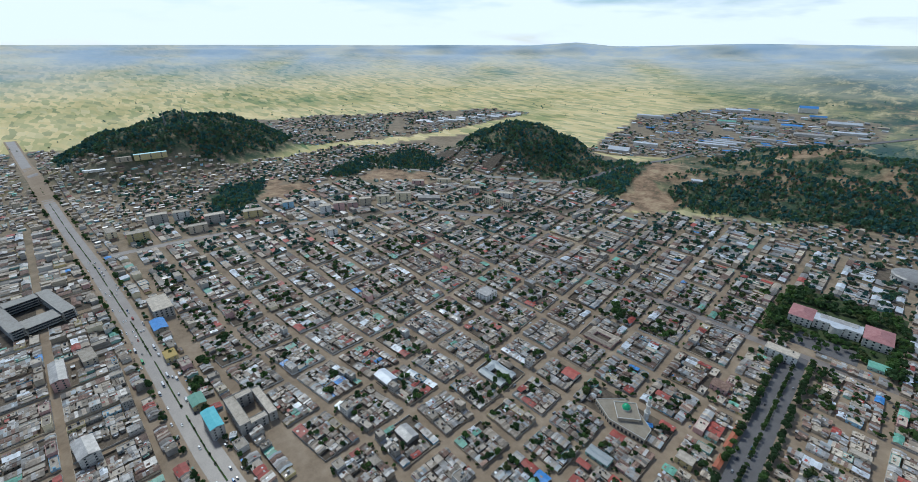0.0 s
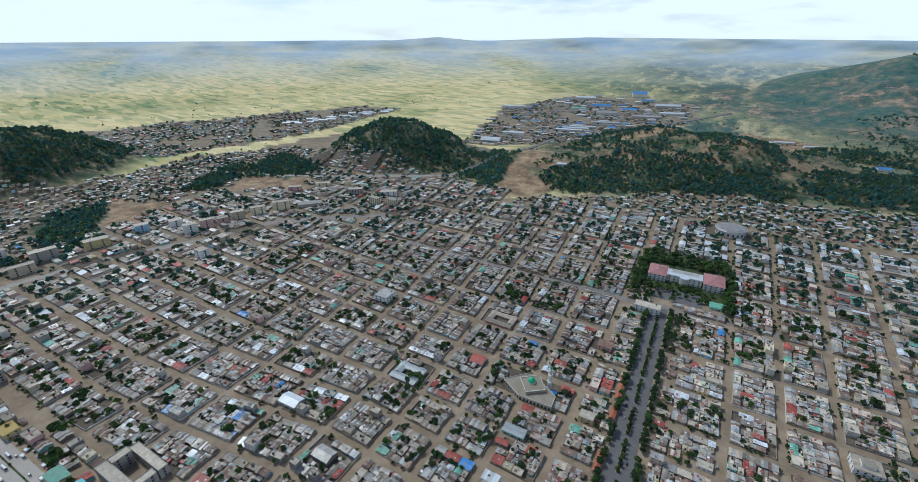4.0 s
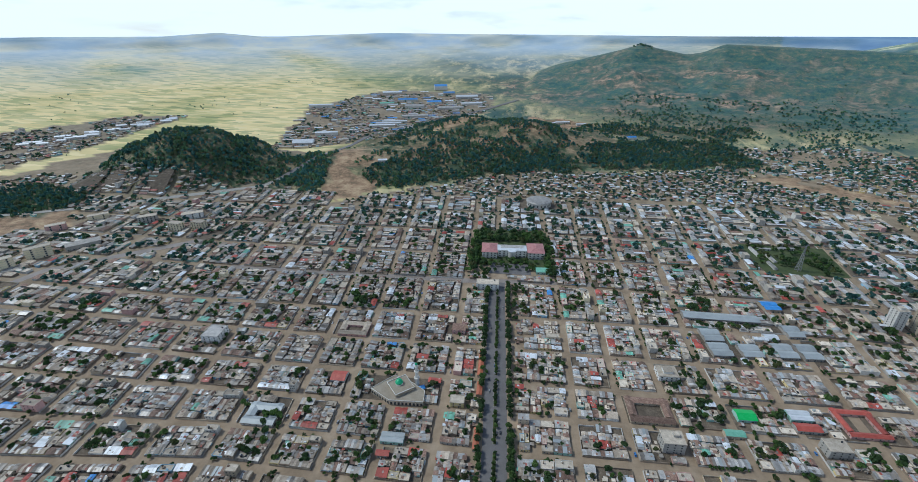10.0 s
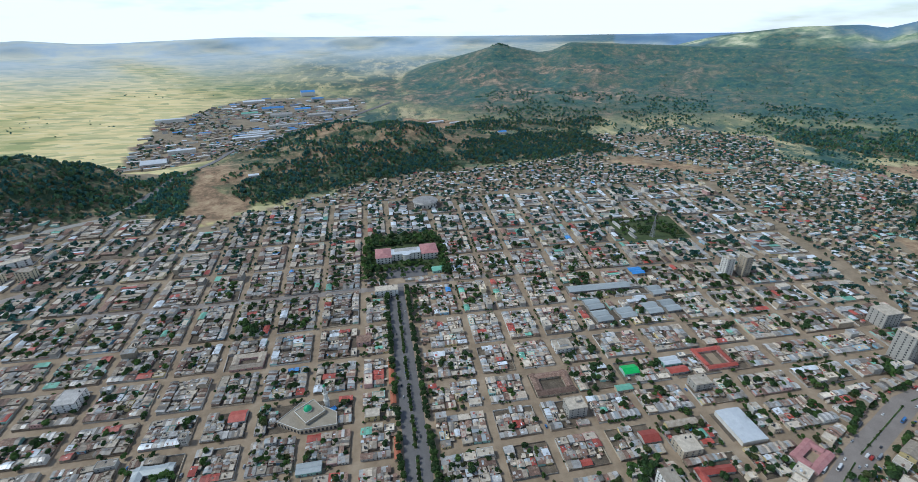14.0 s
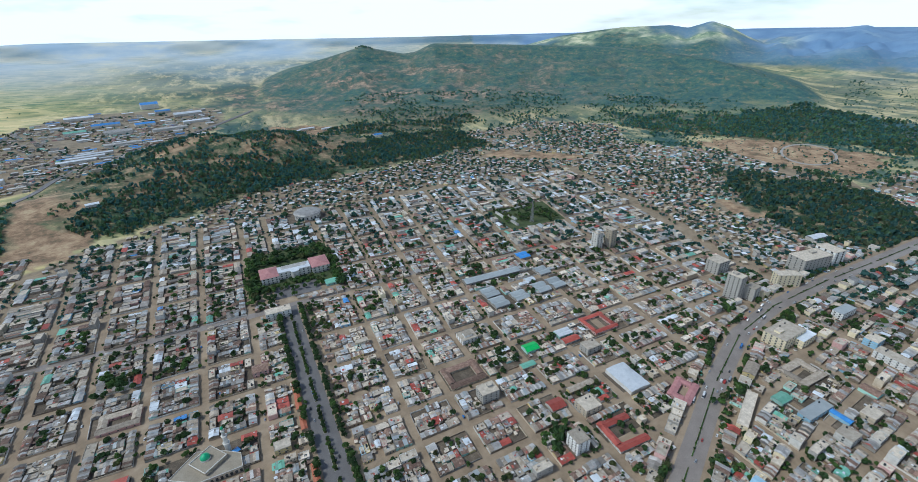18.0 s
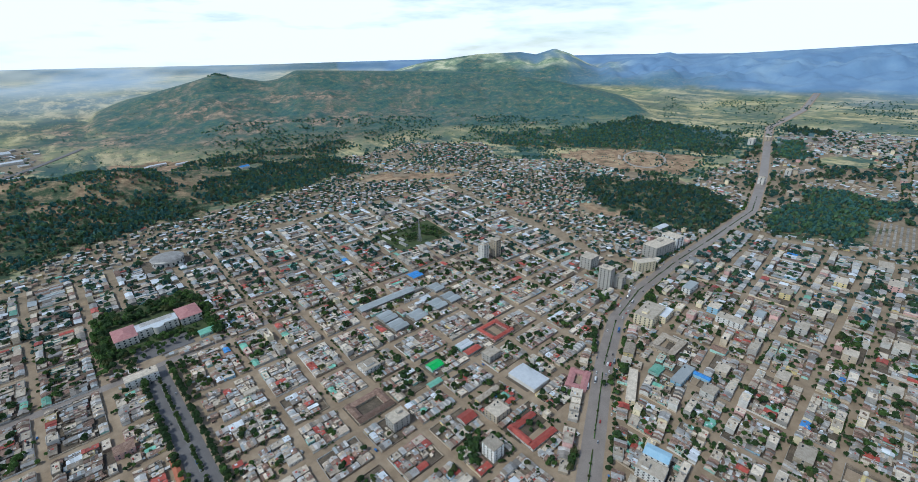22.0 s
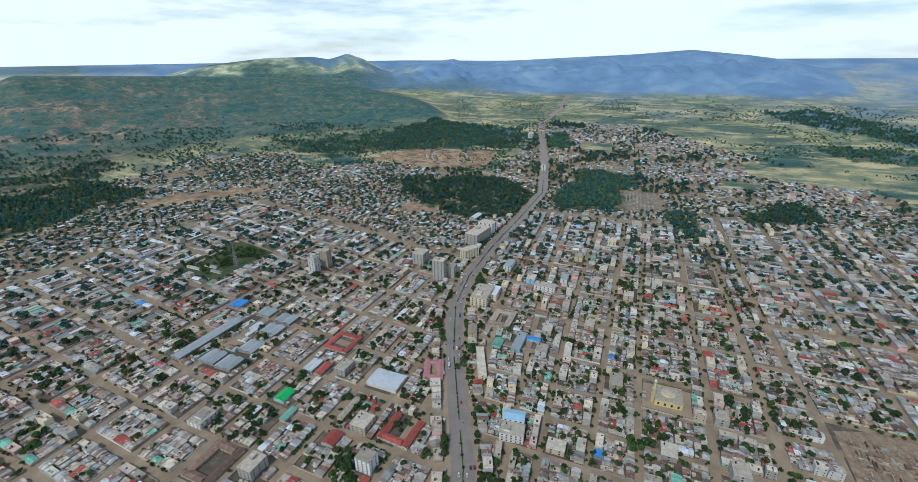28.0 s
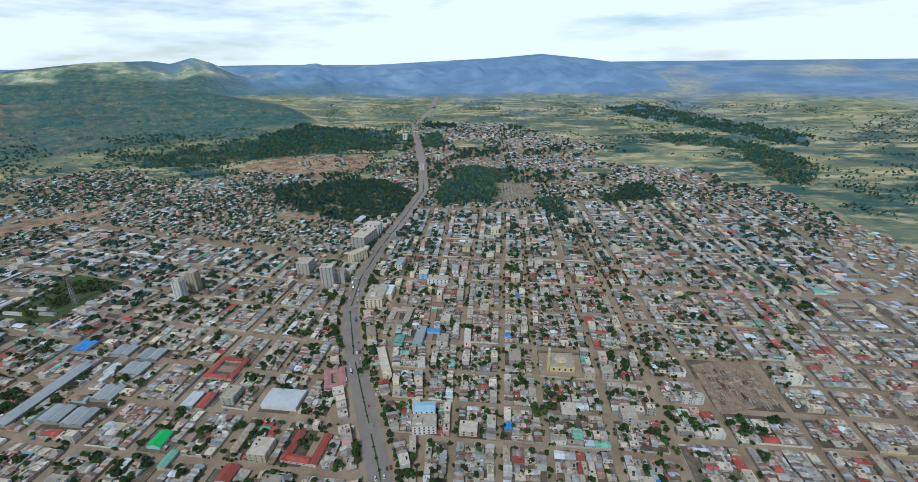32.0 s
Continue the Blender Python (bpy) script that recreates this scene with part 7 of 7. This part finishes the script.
grove("roadside_trees", *zip(*spots), "roadside trees and shrubs", 40, seed=12)


def scatter(poly, step, keep, seed):
    r = np.random.RandomState(seed)
    xs, ys = [p[0] for p in poly], [p[1] for p in poly]
    gx, gy = np.meshgrid(np.arange(min(xs), max(xs), step), np.arange(min(ys), max(ys), step))
    x, y = gx.ravel() + r.uniform(-0.5, 0.5, gx.size) * step, gy.ravel() + r.uniform(-0.5, 0.5, gx.size) * step
    m = inside(poly, x + 26 * lumps(x, y, 55, seed) + 10 * lumps(x, y, 17, seed), y + 20 * lumps(x, y, 48, seed + 5)) & (r.uniform(size=x.size) < keep + 0.25 * lumps(x, y, 120, seed) + (0.5 if keep < 0.8 else 0.15) * lumps(x, y, 38, seed + 3))
    for p in SANDS:
        m &= ~inside(p, x, y)
    m &= np.array([free(a, b, 0) and not on_road(a, b, -2) for a, b in zip(x, y)]) if len(x) else m
    return x[m], y[m], (0.3 + 0.36 * r.uniform(0, 1, m.sum()) ** 1.5) * step


for k, (nm, poly) in enumerate(WOODS.items()):
    far_off = nm in ("belt", "plain_wood", "valley_wood", "sports_wood", "far_row_wood", "corner_wood")
    x, y, s = scatter(poly, 7.2 if far_off else 7.8, {"slope_wood": 0.35, "edge_wood": 0.65, "pass_wood": 0.45, "hill_top": 0.28, "north_wood": 0.28, "hill_slope": 0.78, "plantation": 0.72, "roadside_wood": 0.7, "round_hill": 0.72, "ridge_hill": 0.72, "belt": 0.5, "plain_wood": 0.45, "valley_wood": 0.45, "sports_wood": 0.5, "foot_wood": 0.7}.get(nm, 0.8), 20 + k)
    grove(nm + "_trees", x, y, s * 1.12, "dense dark green wood", 9 if far_off else 14, weights=(0.5, 0.36, 0.14), seed=30 + k, tall=1.35, leaves=HAZE_LEAF)
# scrub on the mountain, hedges and lone trees on the plain
r = np.random.RandomState(77)
a, d = np.radians(r.uniform(-6, 72, 9500)), r.uniform(1450, 2950, 9500)
x, y = d * np.sin(a), d * np.cos(a)
m = lumps(x, y, 130, 6) + r.uniform(-0.6, 0.6, len(x)) > -0.05
m &= ~inside(TOWN, x, y)
grove("mountain_scrub", x[m], y[m], r.uniform(1.0, 2.6, m.sum()), "scattered dark scrub on the slopes", 10, weights=(0.6, 0.3, 0.1), seed=51, tall=0.8, leaves=HAZE_LEAF)
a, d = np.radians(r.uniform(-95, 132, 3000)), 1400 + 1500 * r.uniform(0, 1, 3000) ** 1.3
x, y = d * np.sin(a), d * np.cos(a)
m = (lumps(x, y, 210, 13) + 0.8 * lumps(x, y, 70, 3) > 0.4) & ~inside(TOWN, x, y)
grove("field_trees", x[m], y[m], r.uniform(1.8, 3.6, m.sum()), "lone trees and hedges on the plain", 12, weights=(0.5, 0.3, 0.2), seed=52, leaves=HAZE_LEAF)

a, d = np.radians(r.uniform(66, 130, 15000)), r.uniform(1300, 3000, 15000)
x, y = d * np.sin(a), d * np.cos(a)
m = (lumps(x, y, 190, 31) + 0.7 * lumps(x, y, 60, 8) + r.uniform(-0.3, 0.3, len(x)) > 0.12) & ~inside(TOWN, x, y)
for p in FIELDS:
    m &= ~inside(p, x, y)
grove("plain_trees", x[m], y[m], r.uniform(1.6, 3.4, m.sum()), "hedges and small woods on the eastern plain", 9, weights=(0.6, 0.3, 0.1), seed=54, leaves=HAZE_LEAF)
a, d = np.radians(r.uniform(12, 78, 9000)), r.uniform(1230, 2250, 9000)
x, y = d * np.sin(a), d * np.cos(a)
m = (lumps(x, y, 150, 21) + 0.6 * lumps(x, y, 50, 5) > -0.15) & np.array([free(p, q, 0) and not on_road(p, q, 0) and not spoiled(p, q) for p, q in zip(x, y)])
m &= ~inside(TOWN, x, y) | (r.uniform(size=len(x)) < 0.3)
grove("foothill_trees", x[m], y[m], r.uniform(2.4, 4.8, m.sum()), "dark trees at the foot of the mountain, leaves tinted with haze", 14, weights=(0.6, 0.3, 0.1), seed=53, leaves=HAZE_LEAF)

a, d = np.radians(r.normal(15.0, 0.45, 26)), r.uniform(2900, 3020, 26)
grove("knoll_trees", d * np.sin(a), d * np.cos(a), r.uniform(3.5, 6.5, 26), "tall trees on the knoll of the mountain", 14, weights=(0.6, 0.3, 0.1), seed=55, leaves=HAZE_LEAF)
# ---- vehicles ----
TYRE = material("tyre_rubber", [(0.02, 0.02, 0.02), (0.035, 0.035, 0.035)], 0.9, 2, 9, 0)
CAR_PAINT = {"white": material("white_car_paint", [(0.62, 0.62, 0.62), (0.72, 0.72, 0.72)], 0.3, 1, 5, 0), "silver": material("silver_car_paint", [(0.34, 0.35, 0.36), (0.44, 0.45, 0.46)], 0.3, 1, 5, 0, 0.4), "dark": material("dark_car_paint", [(0.03, 0.03, 0.035), (0.06, 0.06, 0.065)], 0.3, 1, 5, 0), "red": material("red_car_paint", [(0.30, 0.03, 0.025), (0.40, 0.05, 0.04)], 0.3, 1, 5, 0), "blue": material("blue_car_paint", [(0.03, 0.14, 0.40), (0.05, 0.20, 0.50)], 0.3, 1, 5, 0), "green": material("green_bus_paint", [(0.05, 0.36, 0.10), (0.08, 0.46, 0.16)], 0.35, 1, 5, 0)}


def loft(h, rows, mat):
    """A closed body from cross-sections (x, half width, low, high), with tucked-in top edges."""
    vs, fs = [], []
    for x, w, lo, hi, top in rows:
        vs += [(x, -w, lo), (x, w, lo), (x, w, hi), (x, top, hi + 0.06), (x, -top, hi + 0.06), (x, -w, hi)]
    n = 6
    for k in range(len(rows) - 1):
        fs += [(k * n + j, k * n + (j + 1) % n, (k + 1) * n + (j + 1) % n, (k + 1) * n + j) for j in range(n)]
    fs += [tuple(range(n))[::-1], tuple(range((len(rows) - 1) * n, len(rows) * n))]
    h.add(vs, fs, mat)


def wheel_mesh():
    h = Heap()
    n = 12
    vs = []
    for yy in (-0.11, 0.11):
        vs += [(0.33 * math.cos(2 * math.pi * k / n), yy, 0.33 * math.sin(2 * math.pi * k / n)) for k in range(n)]
    h.add(vs, [(k, (k + 1) % n, n + (k + 1) % n, n + k) for k in range(n)] + [tuple(range(n))[::-1], tuple(range(n, 2 * n))], TYRE)
    return h.mesh("wheel")


WHEEL = wheel_mesh()
BODY, CABIN = {}, {}
for kind, (length, half, deck, roof) in {"car": (4.4, 0.86, 0.86, 1.42), "van": (4.9, 0.92, 1.05, 1.95), "bus": (10.5, 1.25, 1.2, 2.9), "truck": (7.2, 1.15, 1.3, 2.5)}.items():
    for colour, mat in CAR_PAINT.items():
        h = Heap()
        e = length / 2
        loft(h, [(-e, half * 0.85, 0.35, deck * 0.85, half * 0.7), (-e * 0.85, half, 0.25, deck, half * 0.85), (e * 0.55, half, 0.25, deck, half * 0.85), (e * 0.93, half * 0.95, 0.28, deck * 0.82, half * 0.75), (e, half * 0.8, 0.38, deck * 0.7, half * 0.6)], mat)
        if kind == "truck":
            box(h, -e * 0.3, 0, deck, deck + 1.1, length * 0.62, half * 2, 0, mat)
        BODY[kind, colour] = h.mesh("body")
        ex, hy = {"car": (1.35, 0.76), "van": (1.5, 0.82), "bus": (3.3, 1.13), "truck": (2.2, 1.03)}[kind]
        for sx in (-1, 1):
            for sy in (-1, 1):
                box(h, sx * ex, sy * hy, 0.0, 0.6, 0.6, 0.22, 0, TYRE)
        BODY[kind, colour, "far"] = h.mesh("body")
        h = Heap()
        c0, c1 = {"car": (-0.72, 0.36), "van": (-0.95, 0.55), "bus": (-0.97, 0.95), "truck": (0.38, 0.86)}[kind]
        loft(h, [(e * c0, half * 0.78, deck - 0.02, deck + 0.05, half * 0.7), (e * (c0 + 0.14), half * 0.84, deck - 0.02, roof - 0.1, half * 0.7), (e * (c1 - 0.26), half * 0.84, deck - 0.02, roof - 0.1, half * 0.7), (e * c1, half * 0.78, deck - 0.02, deck + 0.05, half * 0.7)], GLASS)
        box(h, e * (c0 + c1) / 2 - 0.05, 0, roof - 0.03, roof + 0.05, e * (c1 - c0) - 0.42 * e * 0.9, half * 1.42, 0, mat)
        CABIN[kind, colour] = h.mesh("cabin")


def vehicle(kind, colour, x, y, turn, where):
    label = {"white": "white", "silver": "silver-grey", "dark": "dark", "red": "red", "blue": "blue", "green": "green"}[colour] + " " + {"car": "saloon car", "van": "minibus", "bus": "long bus", "truck": "lorry"}[kind] + " " + where
    ob = base(kind if kind != "van" else "minibus", x, y, turn, label, {"car": "car", "van": "minibus", "bus": "bus", "truck": "lorry"}[kind], "vehicles", float(height(x, y)) + 0.1)
    far_off = math.hypot(x, y) > 380
    part("body", BODY[kind, colour, "far"] if far_off else BODY[kind, colour], ob)
    part("cabin", CABIN[kind, colour], ob, "dark glazed cabin")
    e, half = {"car": (1.35, 0.76), "van": (1.5, 0.82), "bus": (3.3, 1.13), "truck": (2.2, 1.03)}[kind]
    for sx in () if far_off else (-1, 1):
        for sy in (-1, 1):
            at(part("wheel", WHEEL, ob), sx * e, sy * half, 0.33)


for k in range(500):
    x, y, t = road[tr.randrange(len(road))]
    if not 250 < math.hypot(x, y) < 900:
        continue
    lane = tr.choice((-14.2, -10.5, -7, -3.8, 3.8, 7, 10.5, 14.2))
    kind = tr.choice(("car",) * 6 + ("van",) * 4 + ("bus", "truck"))
    vehicle(kind, tr.choice(("white",) * 6 + ("silver", "silver", "dark", "red", "blue")), x - lane * math.sin(t), y + lane * math.cos(t), t + (math.pi if lane > 0 else 0), "on the asphalt main road")
for x, y, kind, colour in ((-530, 18, "bus", "green"), (-470, 40, "truck", "white"), (-560, 16, "bus", "white")):
    vehicle(kind, colour, x, y, 0.03, "on the asphalt main road")
for k in range(6):
    yy = tr.uniform(270, 580)
    vehicle("car", tr.choice(("white", "white", "silver", "dark")), BLVD_X - 0.016 * yy + 2.5 + tr.choice((-7, 7)) + tr.uniform(-1.5, 1.5), yy, math.pi / 2, "on the tree-lined boulevard")
for i in range(9, 20):
    for _ in range(2):
        j = tr.randint(4, 8)
        a, b = crossing(i, j), crossing(i, j + 1)
        p = a.lerp(b, tr.uniform(0.15, 0.85))
        if free(p.x, p.y, 3):
            vehicle(tr.choice(("car", "van")), tr.choice(("white", "silver", "dark", "blue")), p.x + tr.choice((-2.2, 2.2)), p.y, math.pi / 2, "parked in an earth street")
